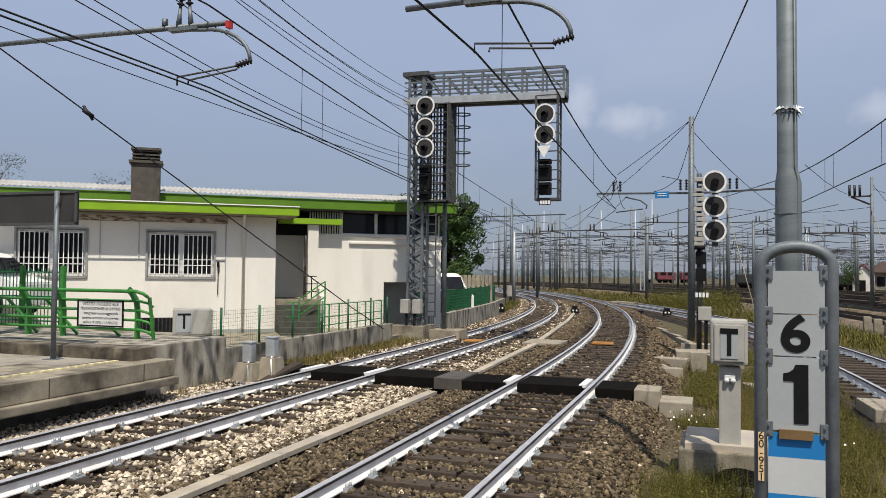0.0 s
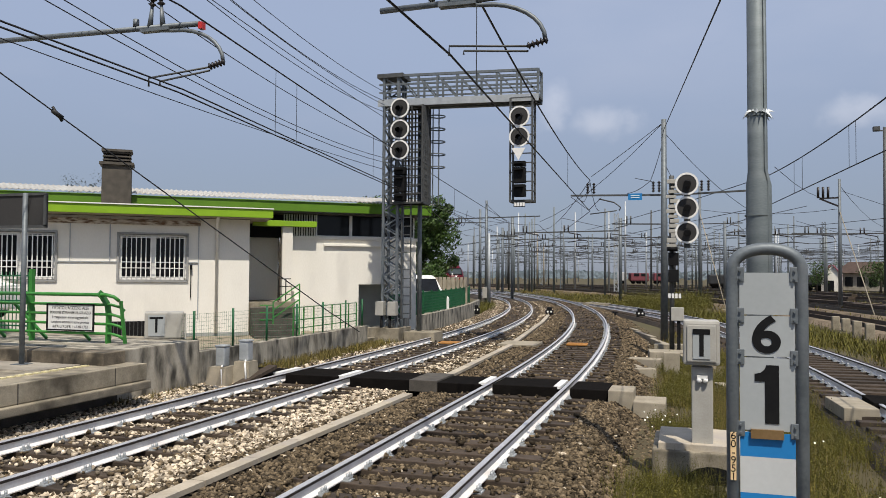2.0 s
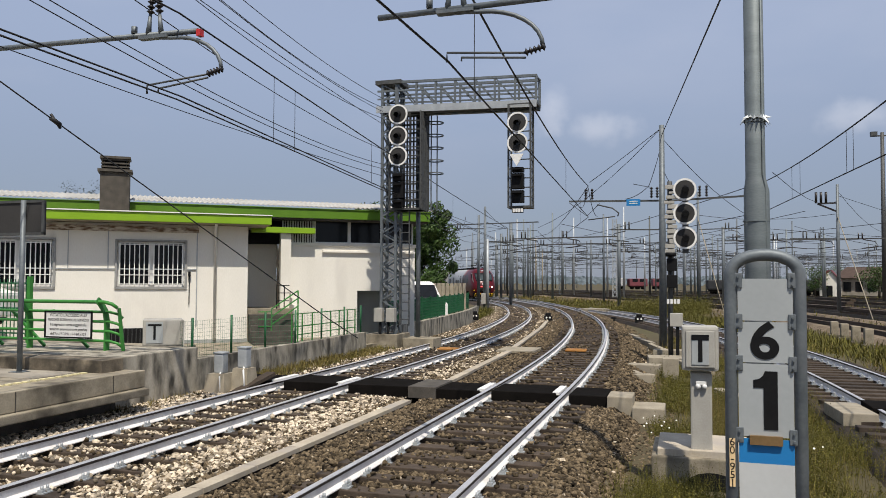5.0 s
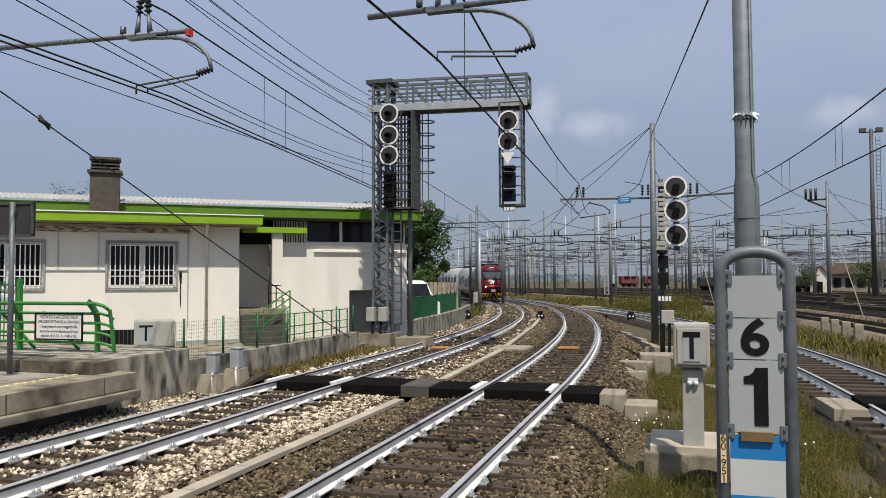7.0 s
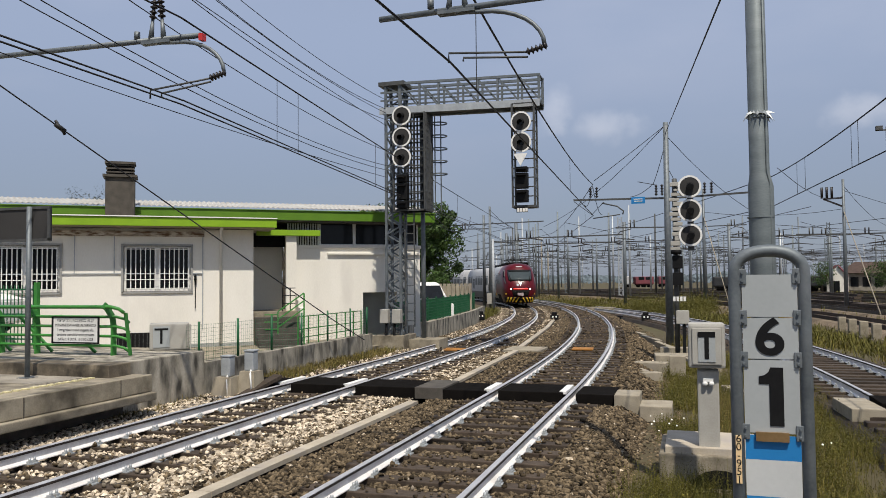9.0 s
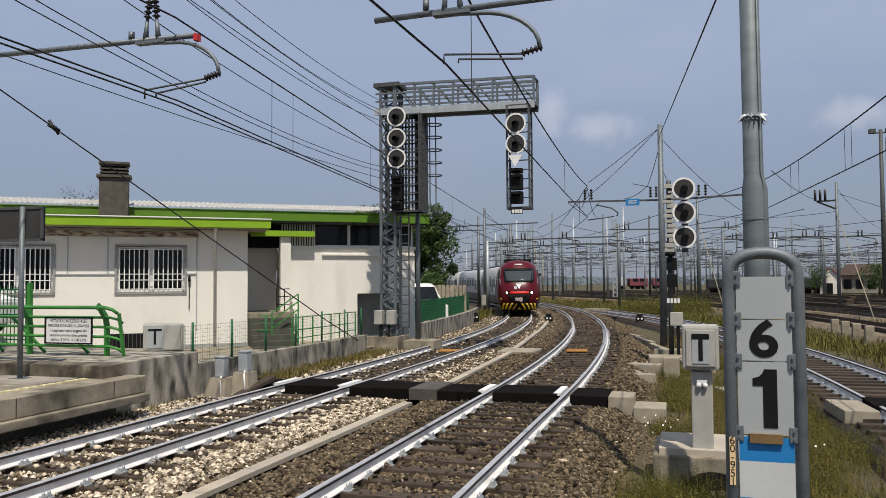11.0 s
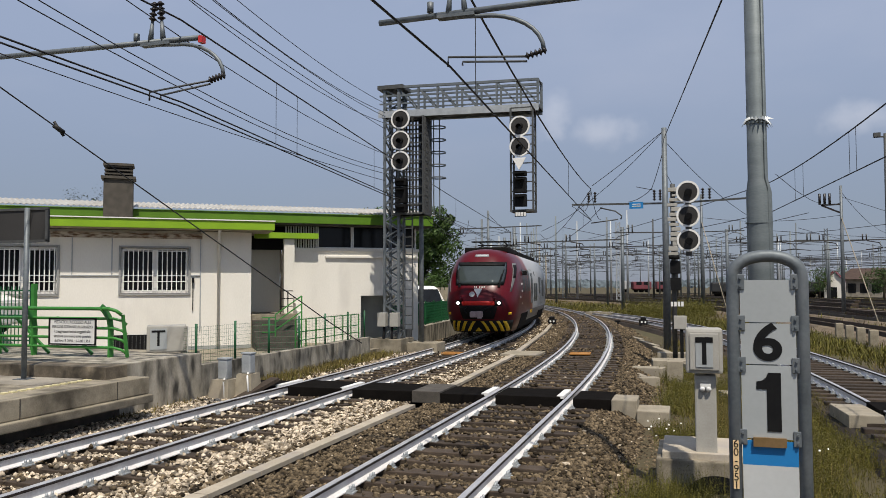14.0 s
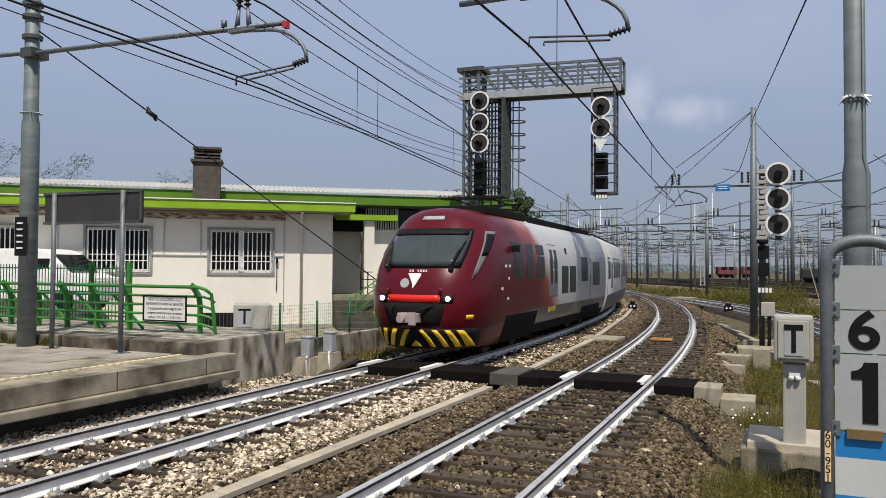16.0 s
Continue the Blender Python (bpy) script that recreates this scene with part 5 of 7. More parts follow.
part("screen_visor", patch(2.9, 3.02, (-0.4, -0.42), (0.4, 0.42), 0.025, 2, 10), M_BLACK, lead)
part("scarlet_band", patch(1.36, 1.52, -0.2, 0.2, 0.02, 2, 8), M_SCARLET, lead, "bright red panel between the lamps")
for q in (-1, 1):
    part("lamp_housing", patch(1.34, 1.54, min(q * 0.2, q * 0.34), max(q * 0.2, q * 0.34), 0.012, 2, 6), M_BLACK, lead)
    c = nose(1.44, at_x(1.44, q * 0.79), 0.02)
    bm = bmesh.new()
    disc(bm, c, (q * 0.3, -1, 0), 0, 0.055, 0.03, 20)
    part("headlamp", bm, M_LIGHT, lead, "lit white headlamp")
    part("yellow_mark", patch(0.98, 1.08, min(q * 0.5, q * 0.6), max(q * 0.5, q * 0.6), 0.012, 1, 3), M_HAZARD, lead)
    for name, z0, z1, ua, ub, out, mt in (("cab_window", 1.88, 3.02, (0.53, 0.635), (0.565, 0.81), 0.012, M_CARGREY), ("cab_glass", 2.42, 2.95, (0.6, 0.655), (0.685, 0.785), 0.02, M_BLACK)):
        sides = (ua, ub) if q > 0 else (tuple(-v for v in ub), tuple(-v for v in ua))
        part(name, patch(z0, z1, sides[0], sides[1], out, 5, 5), mt, lead, "grey cab quarter panel" if name == "cab_window" else "dark cab side glass")
    # wipers
    a, b = nose(2.13, q * 0.26, 0.05), nose(2.75, q * 0.36, 0.05)
    bm = bmesh.new()
    bar(bm, a, b, 0.03)
    bar(bm, nose(2.2, q * 0.26, 0.06), nose(2.55, q * 0.31, 0.06), 0.05)
    box(bm, a.x - 0.05, a.y - 0.03, a.z - 0.07, a.x + 0.05, a.y + 0.05, a.z + 0.03)
    part("wiper", bm, M_BLACK, lead)
    bm = bmesh.new()
    tube(bm, [nose(1.55, q * 0.2, 0.0), nose(1.66, q * 0.2, 0.06)], 0.05, 8)
    part("handhold", bm, M_LIVERY, lead)
part("nose_recess", patch(0.82, 1.33, (-0.2, -0.26), (0.2, 0.26), 0.008, 4, 8), M_UNDER, lead, "dark coupler recess")
for x, lean in ((-1.03, 0.03), (-0.82, 0.06), (-0.57, 0.09), (-0.27, 0.12), (0.27, -0.12), (0.57, -0.1), (0.82, -0.07), (1.03, -0.04)):
    u0 = (at_x(0.34, x - 0.06 - lean), at_x(0.74, x - 0.06 + lean))
    u1 = (at_x(0.34, x + 0.06 - lean), at_x(0.74, x + 0.06 + lean))
    part("hazard_stripe", patch(0.34, 0.74, u0, u1, 0.012, 3, 2), M_HAZARD, lead, "yellow hazard stripe")
part("hazard_ground", patch(0.31, 0.77, -0.72, 0.72, 0.004, 3, 20), M_BLACK, lead, "black hazard ground")
part("hazard_tip", patch(0.34, 0.48, (at_x(0.34, -0.13), -0.001), (at_x(0.34, 0.13), 0.001), 0.012, 3, 2), M_HAZARD, lead)
bm = bmesh.new()
box(bm, -0.28, -0.22, 0.9, 0.2, 0.1, 1.12, bevel=0.03)
tube(bm, [(-0.15, -0.24, 1.0), (-0.15, -0.34, 1.0)], 0.09, 12)
box(bm, 0.02, -0.26, 0.86, 0.18, -0.2, 1.14)
part("coupler", bm, M_COUPLER, lead, "grey automatic coupler")
bm = bmesh.new()
tube(bm, [nose(1.3, 0.16, -0.02), nose(1.2, 0.05, 0.1), nose(0.95, -0.03, 0.12)], 0.025, 8)
tube(bm, [nose(1.28, -0.12, 0.0), nose(1.18, -0.14, 0.12), nose(1.05, -0.1, 0.14)], 0.02, 8)
part("hose", bm, M_BLACK, lead)
bm = bmesh.new()
mark = [(2.0, -0.2), (2.0, 0.12), (1.95, 0.12), (1.66, -0.02), (1.8, -0.07)]
for back in (0, 0.006):
    vs = [bm.verts.new(nose(z, at_x(z, x), 0.012) + Vector((0, back, 0))) for z, x in (mark if not back else mark[::-1])]
    bm.faces.new(vs)
part("emblem", bm, M_WHITE, lead, "white angular emblem")
bm = bmesh.new()
disc(bm, nose(1.78, at_x(1.78, -0.24), 0.012), (0, -1, 0.3), 0, 0.11, 0.008, 16)
part("emblem_disc", bm, M_GALV_PALE, lead)
bm = bmesh.new()
for k in range(7):
    if k == 2:
        continue
    p = nose(2.06, at_x(2.06, -0.16 + 0.065 * k), 0.01)
    box(bm, p.x - 0.02, p.y - 0.006, p.z - 0.025, p.x + 0.02, p.y, p.z + 0.025)
part("number_bars", bm, M_WHITE, lead)
part("top_lamp", patch(3.27, 3.37, -0.09, 0.09, 0.01, 2, 4), M_GALV_PALE, lead)
part("grille_strip", patch(2.98, 3.06, -0.16, 0.16, 0.02, 1, 6), M_UNDER, lead)
for a, b in ((2.84, 3.72), (4.15, 4.9), (5.22, 6.1)):
    side_panel("side_window", a + 0.15, b + 0.1, 1.86, 2.8, M_SIDEGLASS, lead)
for a, b in ((6.8, 7.3), (7.34, 7.84)):
    dr = side_panel("door_leaf", a, b, 0.82, 2.86, M_CARGREY, lead, label="grey sliding door leaf")
    side_panel("door_glass", a + 0.1, b - 0.1, 1.7, 2.7, M_SIDEGLASS, lead, 0.012)
    side_panel("door_stripe", a + 0.05, b - 0.08, 0.84, 0.98, M_HAZARD, lead, 0.014)
for a, b in ((8.4, 9.35), (9.55, 10.55)):
    side_panel("side_window", a, b, 1.34, 2.22, M_SIDEGLASS, lead)
side_panel("side_window", 11.5, 12.6, 1.68, 2.55, M_SIDEGLASS, lead)
side_panel("side_window", 13.6, 15.0, 1.5, 2.4, M_SIDEGLASS, lead)
side_panel("panel_joint", 13.06, 13.14, 0.4, 3.2, M_BLACK, lead, 0.004)
side_panel("skirt", 5.2, 12.0, 0.4, 0.8, M_CARGREY, lead, -0.02)
# flat black panels over the body paint in the darkness round the bogies
side_panel("painted_shadow_gap", 2.5, 5.5, 0.3, 0.95, M_UNDER, lead, 0.012, "black panel standing for the dark bogie opening")
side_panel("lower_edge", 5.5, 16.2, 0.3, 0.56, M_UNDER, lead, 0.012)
side_panel("painted_shadow_gap", 12.0, 15.4, 0.3, 0.78, M_UNDER, lead, 0.012)
side_panel("roof_sidelight", 9.0, 9.25, 2.6, 2.8, M_BLACK, lead)
bm = bmesh.new()
for y, z in ((2.3, 2.15), (2.6, 2.15), (2.55, 1.85), (2.5, 1.35), (2.0, 1.6)):
    w = lerp_table(WIDTH, z)
    box(bm, w - 0.01, y, z, w + 0.006, y + 0.12, z + 0.07)
part("side_mark", bm, M_WHITE, lead)
bm = bmesh.new()
box(bm, 1.44, 2.95, 2.55, 1.62, 3.1, 2.72, bevel=0.02)
part("camera_pod", bm, M_BLACK, lead)
bm = bmesh.new()
box(bm, -0.92, 2.4, 3.46, 0.92, 6.0, 3.71, bevel=0.05)
box(bm, -0.9, 6.4, 3.42, 0.9, 15.8, 3.68, bevel=0.04)
for x in (-0.9, 0.9):
    bar(bm, (x, 2.9, 3.44), (x, 16, 3.46), 0.07)
part("roof_equipment", bm, M_UNDER, lead, "dark roof equipment housings")
bm = bmesh.new()
for x in (-0.55, 0.55):
    bar(bm, (x, 3.6, 3.72), (x, 5.6, 3.95), 0.04)
    bar(bm, (x, 5.6, 3.95), (x, 3.8, 4.02), 0.035)
for y, z in ((3.8, 4.02), (4.1, 4.02), (5.6, 3.95)):
    bar(bm, (-0.85, y, z), (0.85, y, z), 0.05)
part("pantograph", bm, M_UNDER, lead, "folded pantograph")
boxpart("underframe", (-1.15, 1.6, 0.25, 1.15, 16.2, 0.7), M_UNDER, lead)
bogie(lead, 4.0)
bogie(lead, 13.4)


def middle_car():
    car = thing("train_car", "silver commuter train car with dark windows and grey doors", "train car", "train cars")
    car_shell("body", car, 0.35, CAR_LEN, M_SILVER, False)
    for a, b in ((0.8, 2.2), (4.2, 5.6), (6.0, 7.4), (7.8, 9.2), (11.6, 13.0), (13.4, 14.9)):
        side_panel("side_window", a, b, 1.7, 2.65, M_SIDEGLASS, car)
    for a in (2.6, 9.8):
        side_panel("door_leaf", a, a + 1.2, 0.82, 2.86, M_CARGREY, car)
    side_panel("skirt", 0.5, 15.2, 0.34, 1.0, M_CARGREY, car, 0.004)
    side_panel("panel_joint", 0.36, 0.46, 0.4, 3.2, M_BLACK, car, 0.004)
    bm = bmesh.new()
    box(bm, -0.8, 0.8, 3.42, 0.8, 15.0, 3.64, bevel=0.04)
    part("roof_equipment", bm, M_UNDER, car)
    boxpart("underframe", (-1.15, 0.4, 0.25, 1.15, 15.3, 0.7), M_UNDER, car)
    boxpart("gangway", (-1.0, -0.25, 0.6, 1.0, 0.4, 3.3), M_UNDER, car, "black gangway bellows")
    bogie(car, 13.0)
    return car


cars = [middle_car()]
for k in range(2):
    cars.append(copy_thing(cars[0], Matrix.Identity(4)))


# ---------------------------------------------------------------- platform end: board, railing, fences
board = thing("platform_board", "dark grey back of a platform board on two grey posts", "sign board")
for x in (-12.62, -10.9):
    bm = bmesh.new()
    tube(bm, [(x, 10.7, 0.54), (x, 10.7, 3.5)], 0.045, 12)
    box(bm, x - 0.12, 10.58, 0.54, x + 0.12, 10.82, 0.56)
    part("post", bm, M_GALV, board)
boxpart("panel", (-12.92, 10.74, 2.9, -10.5, 10.8, 3.5), M_BOARD, board, "dark panel back", bevel=0.01)
bm = bmesh.new()
for z in (2.9, 3.46):
    box(bm, -12.94, 10.72, z, -10.48, 10.745, z + 0.045)
box(bm, -10.53, 10.72, 2.92, -10.48, 10.745, 3.47)
part("panel_frame", bm, M_GALV_DARK, board)

RAILS_Z = (0.93, 1.12, 1.31, 1.5, 1.7)
railing = thing("green_railing", "green painted steel railing with curved posts", "railing")
for x in (-10.88, -12.77, -13.7, -14.6, -15.5, -16.4, -17.3, -18.2, -19.1):
    bm = bmesh.new()
    pts = [(x, 12.78, 0.74), (x, 12.78, 1.3), (x, 12.74, 1.5), (x - 0.03, 12.62, 1.68), (x - 0.05, 12.55, 1.74)]
    for a, b in zip(pts, pts[1:]):
        bar(bm, a, b, 0.13, 0.035, up=(1, 0, 0))
    part("post", bm, M_GREEN, railing)
for z in RAILS_Z:
    bm = bmesh.new()
    y = 12.74 if z < 1.6 else 12.58
    tube(bm, [(-20, y, z), (-10.78, y, z), (-10.62, y + 0.03, z - 0.04), (-10.55, y + 0.1, z - 0.12)], 0.028 if z < 1.6 else 0.036, 8)
    part("rail", bm, M_GREEN, railing)
bm = bmesh.new()
bar(bm, (-10.53, 12.84, 0.74), (-10.55, 12.72, 1.58), 0.05)
part("end_post", bm, M_GREEN, railing)
for k in range(7):
    x = -11.6 - 1.1 * k
    bm = bmesh.new()
    bar(bm, (x, 13.1, 0.76), (x - 0.9, 13.1, 1.5), 0.05)
    part("ramp_rail", bm, M_GREEN, railing)
notice = thing("warning_notice", "white notice plate with black Italian no-entry text on the railing", "notice")
boxpart("notice_plate", (-12.27, 12.66, 0.99, -11.14, 12.68, 1.49), M_WHITE, notice)
bm = bmesh.new()
for d in ((-12.29, 0.97, -12.25, 1.51), (-11.16, 0.97, -11.12, 1.51), (-12.27, 0.97, -11.14, 1.0), (-12.27, 1.48, -11.14, 1.51)):
    box(bm, d[0], 12.65, d[1], d[2], 12.665, d[3])
part("notice_frame", bm, M_BLACK, notice)
for k, (words, size) in enumerate((("VIETATO L'ACCESSO ALLE", 0.088), ("PERSONE ESTRANEE AL SERVIZIO", 0.076), ("I trasgressori sono soggetti alla", 0.08),
                                   ("sanzione amministrativa prevista", 0.08), ("dell'Art.19 D.P.R. 11-7-80 n.753", 0.076))):
    text_part("text_line", words, size, Matrix.Translation((-11.705, 12.657, 1.425 - 0.093 * k)) @ FACE, M_BLACK, notice, 0.001, squeeze=0.88)
grille = thing("green_bar_fence", "tall green fence of thin vertical bars", "fence")
for x in (-14.9, -13.72, -17.2, -19.5):
    bm = bmesh.new()
    bar(bm, (x, 13.7, 0.74), (x, 13.7, 2.2), 0.09)
    part("post", bm, M_GREEN, grille)
bm = bmesh.new()
for k in range(70):
    x = -21.0 + k * 0.104
    bar(bm, (x, 13.7, 0.85), (x, 13.7, 2.14), 0.016)
for z in (0.95, 1.5, 2.05):
    bar(bm, (-21, 13.7, z), (-13.72, 13.7, z), 0.03)
tagged(part("bar_panel", bm, M_GREEN_DARK, grille), kind="stuff")

mesh_fence = thing("wire_mesh_fence", "dark green wire mesh fence on the retaining wall", "fence")
for y in (14.53, 16.05, 17.6, 19.2, 20.8, 22.4, 23.7):
    bm = bmesh.new()
    tube(bm, [(-10.14, y, 0.4), (-10.14, y, 1.32)], 0.028, 8)
    part("post", bm, M_GREEN_DARK, mesh_fence)
bm = bmesh.new()
for k in range(10):
    bar(bm, (-10.14, 14.1, 0.48 + k * 0.085), (-10.14, 23.8, 0.46 + k * 0.083), 0.004)
for k in range(110):
    y = 14.1 + k * 0.088
    bar(bm, (-10.14, y, 0.46), (-10.14, y, 1.26), 0.003)
tagged(part("wire_mesh", bm, M_GREEN_DARK, mesh_fence), kind="stuff")
bm = bmesh.new()
for y0, y1 in ((19.3, 23.6),):
    for z in (0.62, 0.85, 1.2):
        bar(bm, (-10.3, y0, z), (-10.3, y1, z), 0.025)
    for k in range(8):
        y = y0 + k * (y1 - y0) / 7
        bar(bm, (-10.3, y, 0.4), (-10.3, y, 1.2), 0.03)
part("inner_rail", bm, M_GREEN, mesh_fence)

dense = thing("green_panel_fence", "dense green mesh fence curving beside the line", "fence")
prev = None
for k in range(13):
    p = along(LEFT, 27.2 + k * 1.7, -2.85 - 0.02 * k, 0.4)
    bm = bmesh.new()
    bar(bm, p, p + Vector((0, 0, 1.05)), 0.06)
    part("post", bm, M_GREEN_DARK, dense)
    if prev:
        bm = bmesh.new()
        for j in range(17):
            a = prev.lerp(p, j / 17)
            bar(bm, a + Vector((0, 0, 0.05)), a + Vector((0, 0, 0.98)), 0.022)
        for j in range(8):
            bar(bm, prev + Vector((0, 0, 0.08 + 0.125 * j)), p + Vector((0, 0, 0.08 + 0.125 * j)), 0.02)
        part("mesh_panel", bm, M_GREEN_DARK, dense)
    prev = p
slats = thing("pale_slat_fence", "pale concrete slat fence behind the green mesh", "fence")
for k in range(16):
    f = k / 15
    p = Vector((-15.9, 43.0, 0)).lerp(Vector((-12.4, 44.4, 0)), f)
    bm = bmesh.new()
    bar(bm, (p.x, p.y, -0.05), (p.x, p.y, 2.0), 0.2, 0.06, up=(0.4, -0.9, 0))
    part("slat", bm, M_CONC_PALE, slats)
bm = bmesh.new()
bar(bm, (-15.9, 43.1, 1.0), (-12.4, 44.5, 1.0), 0.06, 1.7)
part("back_panel", bm, M_CONC_PALE, slats)

cab = thing("marked_cabinet", "pale grey cabinet marked T on the landing", "cabinet", m=pose(-10.68, 14.25, 0.7, 0, 0, 37))
boxpart("case", (-0.4, -0.22, 0.04, 0.4, 0.3, 0.6), M_CABINET, cab, bevel=0.03)
boxpart("letter_plate", (-0.33, -0.232, 0.1, 0.0, -0.222, 0.54), M_PLATE, cab)
text_part("letter", "T", 0.48, Matrix.Translation((-0.165, -0.234, 0.32)) @ FACE, M_BLACK, cab)
boxpart("open_leaf", (0.405, -0.5, 0.05, 0.425, -0.2, 0.58), M_CABINET, cab, "open cabinet leaf")
for k, (x, y) in enumerate(((-9.25, 14.27), (-8.85, 14.52))):
    pt = thing("trackside_box", "small grey metal trackside box on a concrete mound", "junction box", "trackside boxes", m=pose(x, y, 0.2 + 0.1 * k))
    boxpart("case", (-0.11, -0.1, 0, 0.11, 0.1, 0.4), M_GALV_PALE, pt, bevel=0.03)
    boxpart("lid", (-0.12, -0.11, 0.4, 0.12, 0.11, 0.44), M_GALV_PALE, pt, bevel=0.015)
    bm = bmesh.new()
    tube(bm, [(0.05, -0.09, 0.02), (0.1, -0.2, -0.05), (0.16, -0.25, -0.4)], 0.022, 6)
    part("cable", bm, M_WHITE, pt)
mound = bmesh.new()
for x, y, top, w in ((-9.25, 14.27, 0.2, 0.2), (-8.85, 14.52, 0.3, 0.17)):
    hi = [mound.verts.new((x + dx * w, y + dy * w, top)) for dx, dy in ((-1, -1), (1, -1), (1, 1), (-1, 1))]
    lo = [mound.verts.new((x + dx * w * 1.35, y + dy * w * 1.5, -0.38)) for dx, dy in ((-1, -1), (1, -1), (1, 1), (-1, 1))]
    mound.faces.new(hi)
    for k in range(4):
        mound.faces.new((lo[k], lo[(k + 1) % 4], hi[(k + 1) % 4], hi[k]))
tagged(link("concrete_mound", mound, M_CONC_PALE), "low concrete mound with two junction boxes on it", "concrete block")
bm = bmesh.new()
bar(bm, (-8.82, 13.75, -0.24), (-8.48, 15.0, 0.14), 0.24, 0.07)
tagged(link("timber_ramp", bm, M_SLEEPER), "dark timber ramp board beside the rail", "board")

# parked van and car behind the fences
def vehicle(name, label, m, length, width, height, bonnet):
    v = thing(name, label, "vehicle", m=m)
    bm = bmesh.new()
    prof = [(-length / 2, 0.3), (length / 2, 0.3), (length / 2, bonnet), (length / 2 - 0.75, bonnet + 0.12), (length / 2 - 1.45, height - 0.08), (length / 2 - 1.8, height), (-length / 2 + 0.2, height), (-length / 2, height - 0.25)]
    a, b = [[bm.verts.new((x, s * (width / 2) * (0.86 if z > bonnet + 0.3 else 1), z)) for x, z in prof] for s in (-1, 1)]
    bm.faces.new(a[::-1])
    bm.faces.new(b)
    for i in range(len(prof)):
        j = (i + 1) % len(prof)
        bm.faces.new((a[i], a[j], b[j], b[i]))
    bmesh.ops.bevel(bm, geom=bm.edges[:], offset=0.06, segments=2, affect="EDGES")
    part("body", bm, M_WHITE, v)
    bm = bmesh.new()
    x0, z0, x1, z1 = length / 2 - 0.82, bonnet + 0.24, length / 2 - 1.36, height - 0.2
    vs = [bm.verts.new((x + 0.06, y * width / 2 * 0.8, z + 0.03)) for x, z in ((x0, z0), (x1, z1)) for y in (-1, 1)]
    bm.faces.new((vs[0], vs[1], vs[3], vs[2]))
    part("windscreen", bm, M_GLASS_DARK, v)
    for s in (-1, 1):
        bm = bmesh.new()
        box(bm, length / 2 - 2.3, s * (width / 2 * 0.9) - 0.04, bonnet + 0.25, length / 2 - 1.4, s * (width / 2 * 0.9) + 0.04, height - 0.3, bevel=0.02)
        part("side_window", bm, M_GLASS_DARK, v)
        for x in (-length / 2 + 0.85, length / 2 - 0.85):
            bm = bmesh.new()
            tube(bm, [(x, s * width / 2 - 0.12, 0.32), (x, s * width / 2 + 0.02, 0.32)], 0.32, 18)
            part("wheel", bm, M_BLACK, v)
    return v


vehicle("van", "white panel van parked behind the green fence", pose(-13.5, 38.5, -0.02, 0, 0, -48), 4.6, 1.85, 2.12, 1.05)
vehicle("car", "white estate car parked behind the railing", pose(-21.2, 17.6, 0.72, 0, 0, 15), 4.4, 1.8, 1.9, 1.0)

# ---------------------------------------------------------------- trackside bits
def dwarf(x, y, turn=0):
    d = thing("dwarf_signal", "black dwarf shunting signal with two white lamps", "dwarf signal", "dwarf signals", m=pose(x, y, -0.3, 0, 0, turn))
    bm = bmesh.new()
    box(bm, -0.24, -0.12, 0.0, 0.24, 0.2, 0.4, bevel=0.05)
    box(bm, -0.16, -0.12, 0.38, 0.16, 0.2, 0.56, bevel=0.06)
    part("case", bm, M_BLACK, d)
    for dx in (-0.1, 0.1):
        bm = bmesh.new()
        disc(bm, (dx, -0.13, 0.28), (0, -1, 0), 0, 0.055, 0.012, 12)
        part("lamp", bm, M_WHITE, d, "white lamp lens")
    return d


dwarf(-12.45, 47.0, 15)
dwarf(-7.75, 46.3, 12)
dwarf(-2.5, 46.6, 8)
for x, y, turn in ((-3.45, 26.2, 3), (-7.6, 25.2, 1)):
    balise = thing("track_board", "orange painted board between the rails", "board", "orange boards", m=pose(x, y, -0.17, 0, 0, turn))
    bm = bmesh.new()
    for k in range(2):
        box(bm, -0.34, -0.32 + 0.42 * k, 0, 0.34, -0.1 + 0.42 * k, 0.05, bevel=0.01)
    part("plank", bm, M_YELLOW, balise)
bm = bmesh.new()
bar(bm, (-7.4, 60.6, -0.04), (-5.6, 60.3, -0.04), 1.3, 0.2)
tagged(link("concrete_slab", bm, M_CONC_PALE), "pale concrete slab between the lines", "slab")
bm = bmesh.new()
tube(bm, [(-3.85, 45.6, -0.3), (-3.85, 45.6, 0.0)], 0.05, 8)
box(bm, -4.0, 45.5, 0.0, -3.7, 45.7, 0.1)
tagged(link("marker_peg", bm, M_BLACK), "small dark marker peg in the ballast", "marker")
